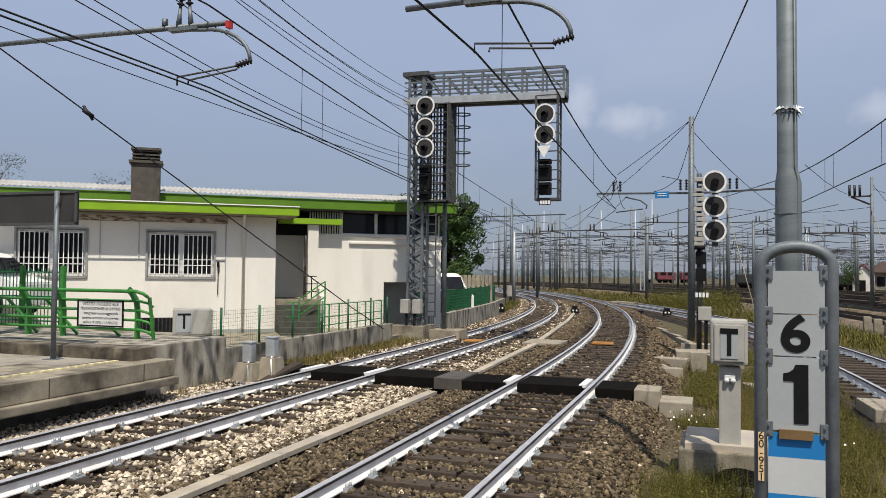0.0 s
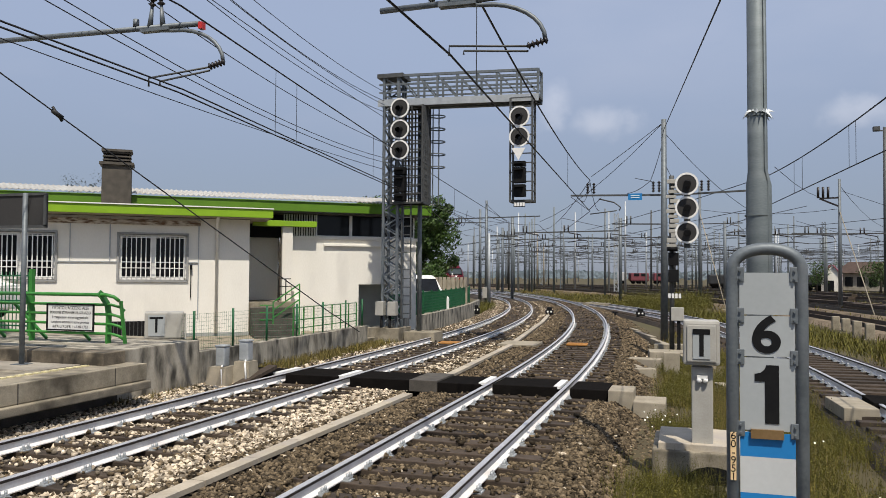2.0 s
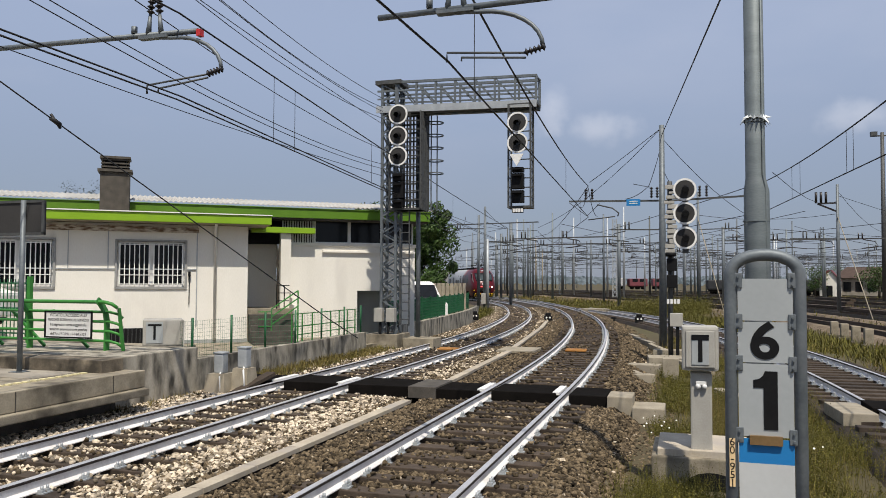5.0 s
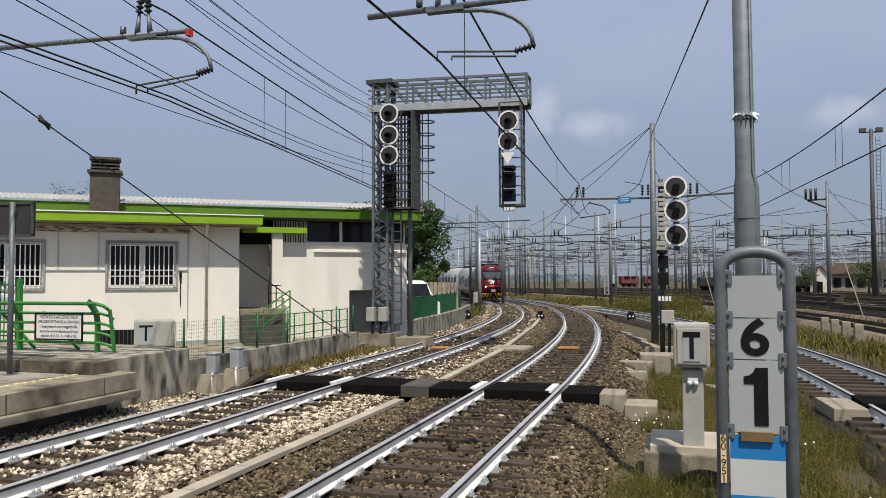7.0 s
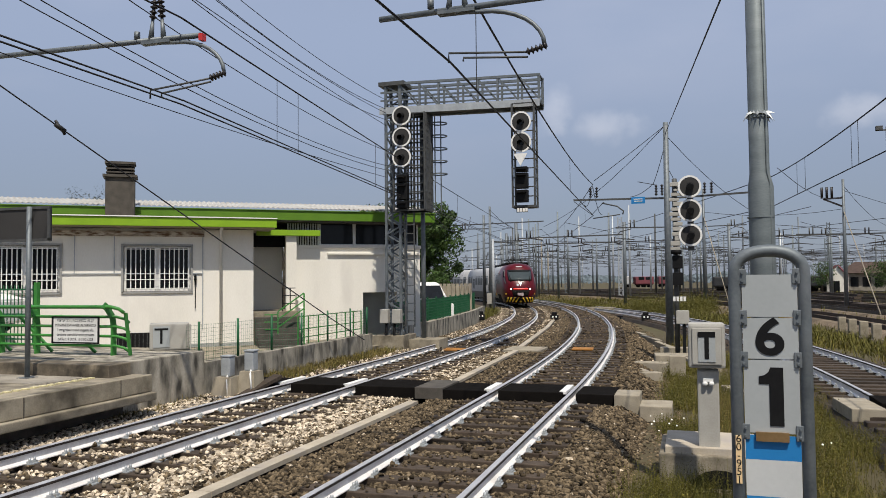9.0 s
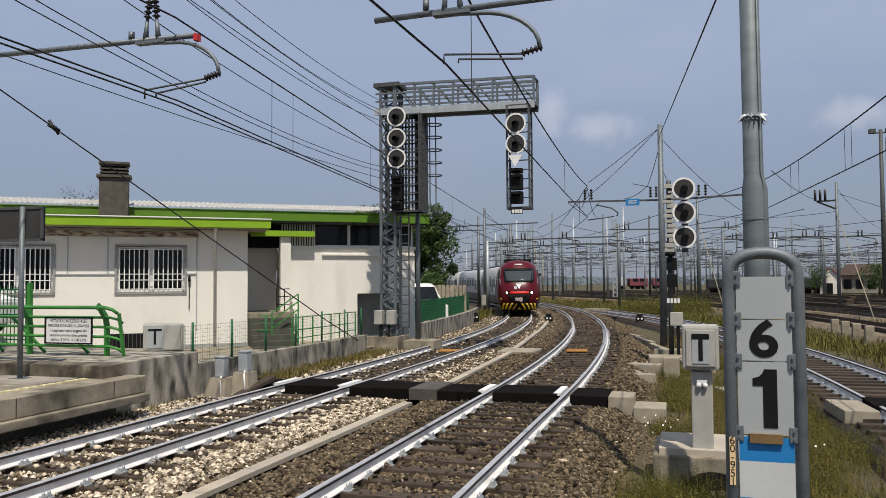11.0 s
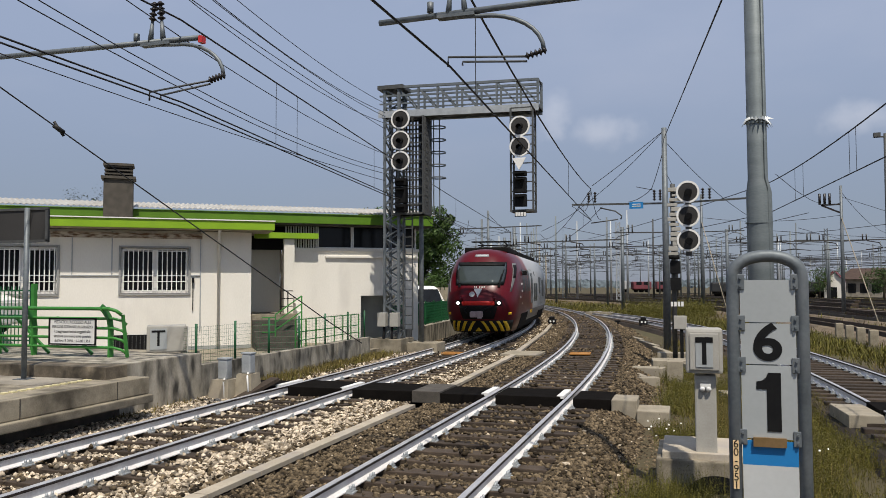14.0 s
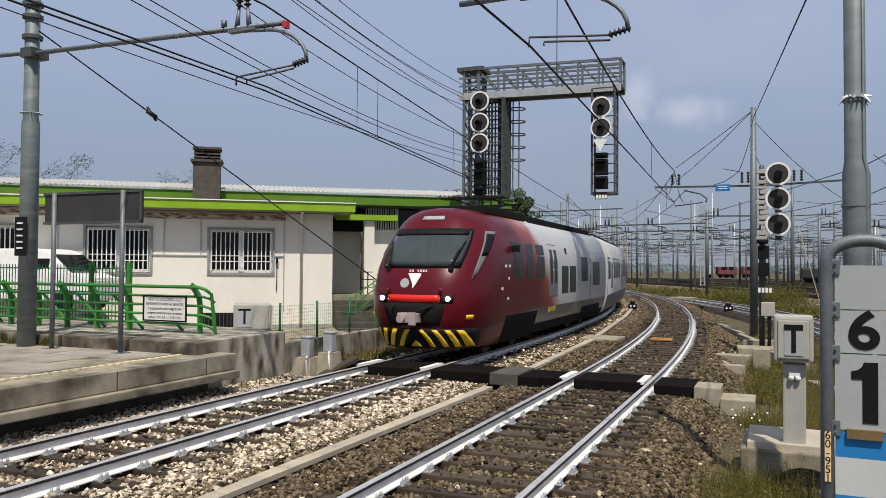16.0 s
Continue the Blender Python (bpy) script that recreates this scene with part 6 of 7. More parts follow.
for i, (x, y, w, d, h, turn) in enumerate(((-0.5, 24.0, 1.1, 0.9, 0.28, 5), (-1.1, 22.6, 0.9, 0.5, 0.18, -8), (0.3, 23.2, 0.9, 0.6, 0.25, 12), (-0.3, 25.6, 1.3, 0.5, 0.35, 0),
                                          (-1.35, 21.3, 0.35, 0.8, 0.12, 20), (-0.35, 21.2, 0.4, 0.35, 0.5, 0), (-1.0, 20.5, 0.5, 0.3, 0.14, 30), (2.75, 15.2, 0.55, 1.3, 0.3, 4), (0.9, 18.0, 0.3, 1.2, 0.12, 15))):
    bm = bmesh.new()
    box(bm, -w / 2, -d / 2, -0.2, w / 2, d / 2, h, bevel=0.02)
    ob = tagged(link("concrete_block", bm, M_CONC_PALE), "rough pale concrete block among weeds", "concrete block", "loose blocks")
    ob.matrix_basis = pose(x, y, -0.34, 0, 0, turn)
boxpart("rubber_panel", (3.05, 14.9, -0.25, 4.9, 15.9, 0.01), M_RUBBER, crossing, bevel=0.015)
for k in range(4):
    cp = thing("concrete_marker", "weathered pale concrete marker post", "marker post", "marker posts", m=pose(6.5 + 0.08 * k, 39.2 - 1.9 * k, -0.35))
    bm = bmesh.new()
    box(bm, -0.16, -0.15, 0, 0.16, 0.15, 0.72, bevel=0.04)
    part("shaft", bm, M_CONC, cp)
    boxpart("marker_foot", (-0.22, -0.22, -0.1, 0.22, 0.22, 0.12), M_CONC, cp)

# ---------------------------------------------------------------- stones of the ballast
def stones(name, label, material, places, sizes):
    ico = bmesh.new()
    bmesh.ops.create_icosphere(ico, subdivisions=1, radius=1.0)
    ico.verts.ensure_lookup_table()
    v = np.array([p.co[:] for p in ico.verts])
    f = np.array([[q.index for q in t.verts] for t in ico.faces])
    ico.free()
    rng = np.random.default_rng(11)
    n = len(places)
    jit = v[None] * rng.uniform(0.5, 1.4, (n, len(v), 1)) * sizes[:, None, None] * rng.uniform(0.6, 1.2, (n, 1, 3))
    a = rng.uniform(0, math.tau, n)
    c, s = np.cos(a)[:, None], np.sin(a)[:, None]
    x, y = jit[:, :, 0] * c - jit[:, :, 1] * s, jit[:, :, 0] * s + jit[:, :, 1] * c
    pts = np.stack([x, y, jit[:, :, 2] * 0.85], 2) + places[:, None, :]
    faces = f[None] + (np.arange(n) * len(v))[:, None, None]
    me = bpy.data.meshes.new(name)
    me.vertices.add(n * len(v))
    me.vertices.foreach_set("co", pts.reshape(-1).astype(np.float32))
    me.loops.add(n * len(f) * 3)
    me.loops.foreach_set("vertex_index", faces.reshape(-1).astype(np.int32))
    me.polygons.add(n * len(f))
    me.polygons.foreach_set("loop_start", np.arange(0, n * len(f) * 3, 3, dtype=np.int32))
    me.update(calc_edges=True)
    me.materials.append(material)
    return tagged(new(name, me), label, "ballast stones", kind="stuff")


rng = np.random.default_rng(5)


def strew(count, y0, y1, x0, x1):
    """Places for stones by the two straight-and-bending lines, clear of the rails and troughs."""
    y = rng.uniform(y0, y1, count)
    x = rng.uniform(x0, x1, count)
    bend = np.maximum(0, y - np.where(x > -5.2, MIDDLE[1], LEFT[1])) ** 2 / (2 * np.where(x > -5.2, MIDDLE[2], LEFT[2]))
    ok = np.ones(count, bool)
    for rail in (-8.2525, -6.7475, -3.7225, -2.2175):
        ok &= np.abs(x - rail) > 0.085
    ok &= ~((y > 14.7) & (y < 16.1) & (x > -9.7) & (x < -0.3))
    in_gauge = ((np.abs(x + 2.97) < 1.28) | (np.abs(x + 7.5) < 1.28))
    on_wood = in_gauge & (np.abs((y + 5.7) % 0.6 - 0.0) < 0.11) | in_gauge & (np.abs((y + 5.7) % 0.6 - 0.6) < 0.11)
    ok &= ~on_wood | (rng.uniform(0, 1, count) < 0.1)
    z = -0.195 - np.where(in_gauge, 0.042, 0) - np.clip(x + 1.25, 0, 0.5) * 0.5 + np.where(on_wood, 0.085, 0) + rng.uniform(-0.02, 0.015, count)
    ok &= z > -0.5
    ok &= np.abs(x - bend - np.interp(y, [3, 14.2, 16.6, 25.4, 26.6, 38.2, 45], [-5.16, -5.1, -5.16, -5.5, -5.65, -6.75, -7.6])) > 0.19
    ok &= ~((y > 25.0) & (y < 26.9) & (x - bend > -6.05) & (x - bend < -4.6))
    return np.stack([x - bend, y, z], 1)[ok], x[ok]


near_p, near_x = strew(105000, 4.5, 16.0, -9.7, -0.2)
far_p, far_x = strew(60000, 16.0, 40.0, -9.7, -0.3)
away_p, away_x = strew(36000, 40.0, 68.0, -9.7, -0.5)
pl, px = np.concatenate([near_p, far_p, away_p]), np.concatenate([near_x, far_x, away_x])
size = rng.uniform(0.019, 0.046, len(pl)) * np.interp(pl[:, 1], [15, 17, 40, 44], [1.0, 1.3, 1.3, 1.9])
chance = np.where((px > -6.7) & (px < -5.5), 0.62, np.where(px < -8.3, 0.8, np.where(px < -6.7, 0.5, np.where(px < -5.2, 0.22, 0.012))))
chance = chance * np.interp(pl[:, 1], [13, 20, 28], [1.0, 0.55, 0.3])
pale = rng.uniform(0, 1, len(pl)) < chance
stones("pale_ballast_stones", "pale sharp ballast stones around the line by the building", M_STONE_PALE, pl[pale], size[pale] * 1.08)
stones("brown_ballast_stones", "brown-grey crushed ballast stones between the rails", M_STONE_DARK, pl[~pale], size[~pale])

# ---------------------------------------------------------------- weeds and grass
def weeds(name, label, material, clumps, blades, tall, spread, lean=0.5, width=0.008):
    """Tufts of tapered blades at the clumps (x, y, z, scale)."""
    rng = np.random.default_rng(len(clumps))
    verts, faces = [], []
    for cx, cy, cz, sc in clumps:
        for _ in range(blades):
            x, y = cx + rng.normal(0, spread * sc), cy + rng.normal(0, spread * sc)
            h = tall * sc * rng.uniform(0.35, 1.1)
            a = rng.uniform(0, math.tau)
            l = lean * h * rng.uniform(0.1, 1.0)
            dx, dy = math.cos(a), math.sin(a)
            w = width * rng.uniform(0.7, 1.5)
            i = len(verts)
            verts += [(x - dy * w, y + dx * w, cz), (x + dy * w, y - dx * w, cz), (x + dx * l * 0.35 + dy * w * 0.7, y + dy * l * 0.35 - dx * w * 0.7, cz + h * 0.6),
                      (x + dx * l * 0.35 - dy * w * 0.7, y + dy * l * 0.35 + dx * w * 0.7, cz + h * 0.6), (x + dx * l, y + dy * l, cz + h)]
            faces += [(i, i + 1, i + 2, i + 3), (i + 3, i + 2, i + 4)]
    return tagged(raw_mesh(name, verts, faces, material), label, "weeds", kind="stuff")


def scatter(n, x0, x1, y0, y1, lo=0.5, hi=1.2, z=-0.45, keep=None):
    out = []
    while len(out) < n:
        x, y = random.uniform(x0, x1), random.uniform(y0, y1)
        if keep and not keep(x, y):
            continue
        out.append((x, y, z, random.uniform(lo, hi)))
    return out


def herbs(name, label, material, clumps, stems, tall, spread, leaf, per_stem=9):
    """Bushy weeds: thin leaning stems set with many small leaves."""
    rng = np.random.default_rng(len(clumps) + stems)
    cl = np.repeat(np.array(clumps), stems, axis=0)
    n = len(cl)
    base = cl[:, :3].copy()
    base[:, :2] += rng.normal(0, spread, (n, 2)) * cl[:, 3:4]
    h = tall * cl[:, 3] * rng.uniform(0.4, 1.1, n)
    tip = base + np.stack([rng.normal(0, 0.22, n) * h, rng.normal(0, 0.22, n) * h, h], 1)
    off = np.array((0.002, 0, 0))
    stalk = np.stack([base - off, base + off, tip + off * 0.3, tip - off * 0.3], 1)
    b, t = np.repeat(base, per_stem, axis=0), np.repeat(tip, per_stem, axis=0)
    k = len(b)
    p = b + (t - b) * rng.uniform(0.15, 1.0, (k, 1))
    u = rng.normal(0, 1, (k, 3))
    u *= leaf * rng.uniform(0.5, 1.2, (k, 1)) / np.linalg.norm(u, axis=1, keepdims=True)
    w = np.cross(u, rng.normal(0, 1, (k, 3)))
    w *= 0.3 * np.linalg.norm(u, axis=1, keepdims=True) / (np.linalg.norm(w, axis=1, keepdims=True) + 1e-9)
    quads = np.concatenate([stalk, np.stack([p, p + u + w, p + u * 2, p + u - w], 1)]).reshape(-1, 3)
    faces = np.arange(len(quads)).reshape(-1, 4)
    return tagged(raw_mesh(name, quads.tolist(), faces.tolist(), material), label, "weeds", kind="stuff")


clear = lambda x, y: noise.noise((x * 0.9, y * 0.5, 7)) > -0.15 and not (-0.5 < x < 1.1 and 9.9 < y < 11.2) and x < 2.7 - max(0, y - 12) ** 2 / 250 and x > -0.5 - max(0, y - 18) ** 2 / 380
herbs("green_weeds", "bushy olive-green weeds beside the ballast", M_GRASS, scatter(1250, -0.8, 3.0, 6.0, 26, keep=clear), 17, 0.36, 0.13, 0.017, 10)
weeds("low_grass", "low green grass beside the ballast", M_GRASS, scatter(800, -0.8, 3.0, 6.0, 40, keep=clear), 24, 0.2, 0.17, lean=1.2, width=0.005)
weeds("dry_weeds", "dry straw-coloured grass beside the ballast", M_STRAW, scatter(650, -0.8, 3.0, 6.0, 40, keep=clear), 22, 0.34, 0.18, lean=0.8, width=0.003)
herbs("pit_weeds", "olive weeds growing against the cable pit", M_GRASS, scatter(110, -0.75, 1.2, 8.9, 9.95, 0.6, 1.2), 16, 0.4, 0.13, 0.012)
herbs("tall_weeds", "taller flowering weeds behind the telephone post", M_STRAW, scatter(90, 0.25, 1.7, 11.4, 16.5, 0.7, 1.3), 16, 0.62, 0.14, 0.012, 12)
herbs("yard_bushes", "rough green bushes beyond the side line", M_GRASS, scatter(46, -4.6, 1.5, 57, 70, 0.6, 1.5, keep=lambda x, y: x + max(0, y - 10) ** 2 / 256 > 6.4), 60, 1.05, 0.45, 0.06, 14)
weeds("far_yard_grass", "thin dry grass over the whole yard", M_STRAW, scatter(2600, -25, 45, 48, 170, 0.6, 1.6, keep=lambda x, y: noise.noise((x * 0.12, y * 0.05, 5)) > -0.1 and x + max(0, y - 10) ** 2 / 256 > 6.8), 14, 0.3, 0.7, lean=1.0, width=0.025)
weeds("far_yard_weeds", "green weeds over the whole yard", M_GRASS, scatter(2200, -25, 45, 48, 170, 0.6, 1.7, keep=lambda x, y: noise.noise((x * 0.1, y * 0.06, 15)) > 0.0 and x + max(0, y - 10) ** 2 / 256 > 6.8), 14, 0.36, 0.7, lean=1.0, width=0.03)
weeds("wall_weeds", "dry grass at the foot of the wall", M_STRAW, scatter(260, -9.98, -9.3, 15.8, 24.5, 0.5, 1.1, -0.27), 30, 0.3, 0.1)
weeds("wall_weeds", "green weeds at the foot of the wall", M_GRASS, scatter(120, -9.98, -9.2, 14.9, 25, 0.4, 1.0, -0.27), 28, 0.3, 0.1)
weeds("fence_weeds", "green weeds along the fence", M_GRASS, [(*along(LEFT, 49.5 + 0.2 * k, -2.5 + random.uniform(-0.3, 0.3))[:2], -0.35, random.uniform(0.7, 1.5)) for k in range(60)], 40, 0.42, 0.22, lean=1.0, width=0.012)
strip = lambda x, y: 6.0 < x + max(0, y - 12) ** 2 / 250 < 8.2 + 0.02 * y and noise.noise((x * 0.25, y * 0.12, 2)) > -0.2
weeds("yard_weeds", "rough green weeds between the yard tracks", M_GRASS, scatter(1700, -20, 9, 18, 110, 0.7, 1.9, keep=strip), 22, 0.26, 0.4, lean=1.0, width=0.014)
weeds("yard_dry_grass", "dry yellow grass between the yard tracks", M_STRAW, scatter(900, -20, 12, 18, 110, 0.6, 1.4, keep=strip), 18, 0.2, 0.45, lean=1.1, width=0.012)
petals = []
pf = []
for cx, cy in ((-0.55, 12.6), (-0.35, 12.9), (-0.5, 13.2), (0.1, 13.6), (1.6, 11.5), (1.9, 9.2)):
    for _ in range(3):
        x, y, z, r = cx + random.gauss(0, 0.22), cy + random.gauss(0, 0.25), -0.3 + random.uniform(0.08, 0.3), random.uniform(0.01, 0.016)
        i = len(petals)
        petals += [(x + r * math.cos(a), y + r * 0.5 * math.sin(a), z + r * 0.8 * math.sin(a)) for a in (0, 1.05, 2.1, 3.14, 4.2, 5.24)]
        pf.append(tuple(range(i, i + 6)))
tagged(raw_mesh("daisies", petals, pf, M_PETAL), "small white wild flowers among the weeds", "flowers", kind="stuff")

# ---------------------------------------------------------------- trees
def tree(x, y, z, height, crown, leaves, label, material, bare=False, seed=1):
    rnd = random.Random(seed)
    t = thing("tree", label, "tree", m=pose(x, y, z))
    bm = bmesh.new()
    tips = []
    tube(bm, [(0, 0, 0), (rnd.uniform(-0.2, 0.2), 0.1, height * 0.35), (0.1, 0.0, height * 0.7)], [0.05 * crown + 0.05, 0.04 * crown + 0.03, 0.03], 8)
    for k in range(14):
        a = rnd.uniform(0, math.tau)
        z0 = height * rnd.uniform(0.25, 0.65)
        r = crown * rnd.uniform(0.5, 0.95)
        e = Vector((r * math.cos(a), r * math.sin(a), min(height * 0.97, z0 + height * rnd.uniform(0.1, 0.35))))
        m = Vector((e.x * 0.45, e.y * 0.45, z0 + (e.z - z0) * 0.6))
        tube(bm, [(0, 0, z0), m, e], [0.05, 0.03, 0.012], 5)
        tips += [m, e]
    part("trunk", bm, M_BARK, t)
    verts, faces = [], []
    cl = [(Vector((rnd.gauss(0, crown * 0.42), rnd.gauss(0, crown * 0.42), height * rnd.uniform(0.2, 0.93))), crown * rnd.uniform(0.16, 0.34)) for _ in range(60)]
    cl += [(p, crown * rnd.uniform(0.15, 0.28)) for p in tips]
    cl = [(c, r) for c, r in cl if (c.x ** 2 + c.y ** 2) / crown ** 2 + ((c.z - height * 0.58) / (height * 0.44)) ** 2 < 1]
    for _ in range(leaves):
        c, r = rnd.choice(cl)
        d = Vector((rnd.gauss(0, 1), rnd.gauss(0, 1), rnd.gauss(0, 1))).normalized()
        p = c + d * r * rnd.uniform(0.6, 1.05)
        n = (d + Vector((rnd.gauss(0, 0.6), rnd.gauss(0, 0.6), rnd.gauss(0, 0.6)))).normalized()
        u = n.orthogonal().normalized()
        w = n.cross(u)
        s = rnd.uniform(0.07, 0.13) * (0.6 if bare else 1.0) * max(1, crown / 2.6)
        i = len(verts)
        verts += [p - u * s, p + w * s * 0.5, p + u * s, p - w * s * 0.5]
        faces.append((i, i + 1, i + 2, i + 3))
    crown_ob = raw_mesh("crown", verts, faces, material)
    crown_ob.parent = t
    return t


GREENS = "broad dense green tree beyond the building"
tree(-18.9, 55.0, -0.4, 8.4, 2.9, 24000, GREENS, M_LEAF, seed=3)
tree(-22.4, 57.5, -0.4, 8.8, 3.3, 15000, GREENS, M_LEAF, seed=4)
tree(-16.4, 51.0, -0.4, 3.4, 1.4, 5000, "low green bush tree beside the fence", M_LEAF, seed=5)
tree(-47, 52, -0.4, 11.3, 2.4, 3400, "sparse twiggy tree behind the roof", M_LEAF_FAR, True, 7)
tree(-58, 50, -0.4, 13.0, 3.2, 5200, "sparse twiggy tree behind the roof", M_LEAF_FAR, True, 8)
tree(-63, 47, -0.4, 14.0, 3.2, 5200, "sparse twiggy tree behind the roof", M_LEAF_FAR, True, 9)
tree(-24, 43, -0.4, 6.8, 1.3, 900, "thin tree top behind the roof", M_LEAF_FAR, True, 10)
for k, (x, y, h, c) in enumerate(((27.2, 128, 5.6, 3.0), (43, 148, 7, 4), (49, 152, 6, 3.5), (28, 172, 6, 3.0), (20.2, 138.5, 5.2, 2.2))):
    tree(x, y, -0.4, h, c, 2500, "dark round tree by the yard house", M_LEAF, seed=20 + k)
# woods along the horizon
verts, faces = [], []
rnd = random.Random(9)
for k in range(14000):
    a = radians(rnd.uniform(-70, 62))
    d = rnd.uniform(520, 760)
    h = (5 + 2.5 * noise.noise((a * 9, 0, 0)) + 1.5 * noise.noise((a * 40, 2, 0))) * d / 600
    c = Vector((d * math.sin(a), d * math.cos(a), rnd.uniform(0.2, max(1.5, h))))
    s = rnd.uniform(0.7, 1.9)
    i = len(verts)
    u, w = Vector((math.cos(a), -math.sin(a), rnd.uniform(-0.4, 0.4))) * s, Vector((rnd.uniform(-0.3, 0.3), rnd.uniform(-0.3, 0.3), 1)) * s * 0.7
    verts += [c - u, c - w, c + u, c + w]
    faces.append((i, i + 1, i + 2, i + 3))
# the haze of distance is mixed into this leaf colour as blue-grey
M_HAZE = mat("haze_tinted_woods", (0.2, 0.24, 0.27), (0.15, 0.19, 0.21), 0.02, 0.95, 0, 0.0, 0.2, vary=0.15, per="island")
tagged(raw_mesh("far_woods", verts, faces, M_HAZE), "distant woods along the horizon, tinted pale blue-grey for haze", "woods", kind="stuff")


# ---------------------------------------------------------------- the yard beyond
for i, (x0, y0, r) in enumerate(((9.6, 24, 190), (14.2, 26, 195), (18.8, 28, 200), (23.4, 30, 210), (28, 32, 220), (33, 34, 240), (38, 36, 260), (44, 40, 300))):
    line = (x0, y0, r)
    bm = bmesh.new()
    ribbon(bm, line, [(-1.7, -0.42), (1.7, -0.42), (1.35, -0.2), (-1.35, -0.2)], 20, 210, 4)
    tagged(link("yard_bed_%d" % (i + 1), bm, M_YARDBED), "brown ballast bed of a yard track", "ballast", kind="structure")
    yt = thing("yard_track", "rusty brown yard track in the distance", "railway track", "yard tracks")
    for side in (-0.7525, 0.7525):
        bm = bmesh.new()
        ribbon(bm, line, [(side - 0.05, -0.2), (side + 0.05, -0.2), (side + 0.035, 0.0), (side - 0.035, 0.0)], 20, 210, 3)
        part("rail", bm, M_SOOT_SHADE if i % 2 else M_SLEEPER, yt)
for k, (x, y, ln, turn) in enumerate(((12.2, 60, 9, 12), (11, 70, 10, 14), (7.5, 78, 9, 16), (16.6, 66, 10, 10), (4.5, 90, 12, 18), (21, 72, 12, 9), (26, 66, 10, 8), (1.0, 100, 12, 20), (21.5, 58, 9, 8), (-3.0, 108, 12, 22), (-7.5, 118, 12, 24), (-12, 128, 14, 26), (8.5, 96, 10, 16), (14, 88, 10, 12), (-1, 122, 14, 20), (-16, 142, 14, 26), (6, 112, 12, 16), (17, 104, 12, 10), (27, 84, 10, 8), (33, 76, 10, 6))):
    stack = thing("timber_stack", "low stack of dark old sleepers in the yard", "timber stack", "sleeper stacks", m=pose(x, y, -0.42, 0, 0, turn + 90))
    for q in range(3):
        bm = bmesh.new()
        box(bm, -ln / 2, -0.5, 0.24 * q, ln / 2 - 0.3 * q, 0.4 - 0.12 * q, 0.24 * q + 0.2)
        part("timber", bm, M_SLEEPER, stack)


def far_mast(x, y, height, arms=1, lattice_like=False, mt=None, side=-1, label="slim grey steel catenary mast in the yard"):
    m = thing("catenary_mast", label, "catenary mast", "yard masts", m=pose(x, y, -0.42))
    bm = bmesh.new()
    if lattice_like:
        for dx in (-0.28, 0.28):
            bar(bm, (dx, 0, 0), (dx, 0, height), 0.12)
        n = int(height / 0.7)
        for k in range(n):
            bar(bm, (-0.28, 0, k * height / n), (0.28, 0, (k + 1) * height / n), 0.07)
            bar(bm, (0.28, 0, k * height / n), (-0.28, 0, (k + 1) * height / n), 0.07)
    else:
        tube(bm, [(0, 0, 0), (0, 0, height)], [0.16, 0.1], 8)
    part("mast_shaft", bm, mt or M_GALV, m)
    for k in range(arms):
        z = 5.9 + 1.1 * k
        s = side if k % 2 == 0 else -side
        bm = bmesh.new()
        bar(bm, (0, 0, z), (s * 3.4, 0, z + 0.05), 0.08)
        tube(bm, [(s * 2.4, 0, z - 0.05), (s * 3.1, 0, z - 0.2), (s * 3.5, 0, z - 0.6), (s * 2.2, 0, z - 0.75)], 0.035, 5)
        for dx in (2.2, 2.45):
            tube(bm, [(s * dx, 0, z), (s * dx, 0, z + 0.55)], 0.055, 6)
        part("bracket_arm", bm, M_GALV_DARK, m)
    return m


# mast group of the left line, and the masts that stand out
md = far_mast(-16.2, 64.5, 8.9, 2, side=1)
far_mast(-17.4, 67, 8.4, 1, side=1)
far_mast(-15.1, 61.0, 5.9, 0, mt=M_GALV_PALE)
bm = bmesh.new()
bar(bm, (-4.4, 0, 7.35), (4.6, 0, 7.5), 0.09)
part("long_arm", bm, M_GALV_DARK, md)
boxpart("mast_box", (-0.25, -0.3, 0.6, 0.25, 0.0, 1.5), M_CABINET, md, "grey cabinet at the mast foot", bevel=0.02)
for x, y, h, arms, lat, mt in ((-9.64, 99.5, 11.0, 2, False, None), (-7.9, 109.7, 12.8, 0, False, M_GALV_PALE), (-22.4, 138.2, 11.8, 1, False, None), (-19.2, 128.6, 10.9, 1, False, None),
                               (-22.8, 117.8, 10.7, 2, False, None), (1.17, 69.6, 10.2, 2, False, None), (-1.2, 52.0, 6.4, 1, False, None), (11.3, 66, 10.1, 1, False, None), (25.9, 168, 13.4, 1, True, None),
                               (18.2, 148.9, 13.3, 0, False, None), (27.5, 120, 11.0, 2, True, None), (9.0, 118, 10.4, 1, False, None), (5.5, 140, 10.0, 2, False, None), (34, 92, 9.6, 2, False, None)):
    far_mast(x, y, h, arms, lat, mt, side=random.choice((-1, 1)))
br = thing("bracket_switch", "dark switch gear on a mast bracket", "switch gear")
bm = bmesh.new()
bar(bm, (11.2, 66, 7.6), (9.9, 66, 8.2), 0.12)
bar(bm, (9.9, 66, 8.2), (11.3, 66, 8.25), 0.12)
for dx in (0, 0.35, 0.7):
    tube(bm, [(9.8 + dx, 66, 8.25), (9.8 + dx, 66, 9.1)], 0.1, 6)
part("gear", bm, M_INSUL, br)
tower = thing("light_tower", "tall floodlight tower with a ladder", "light tower")
bm = bmesh.new()
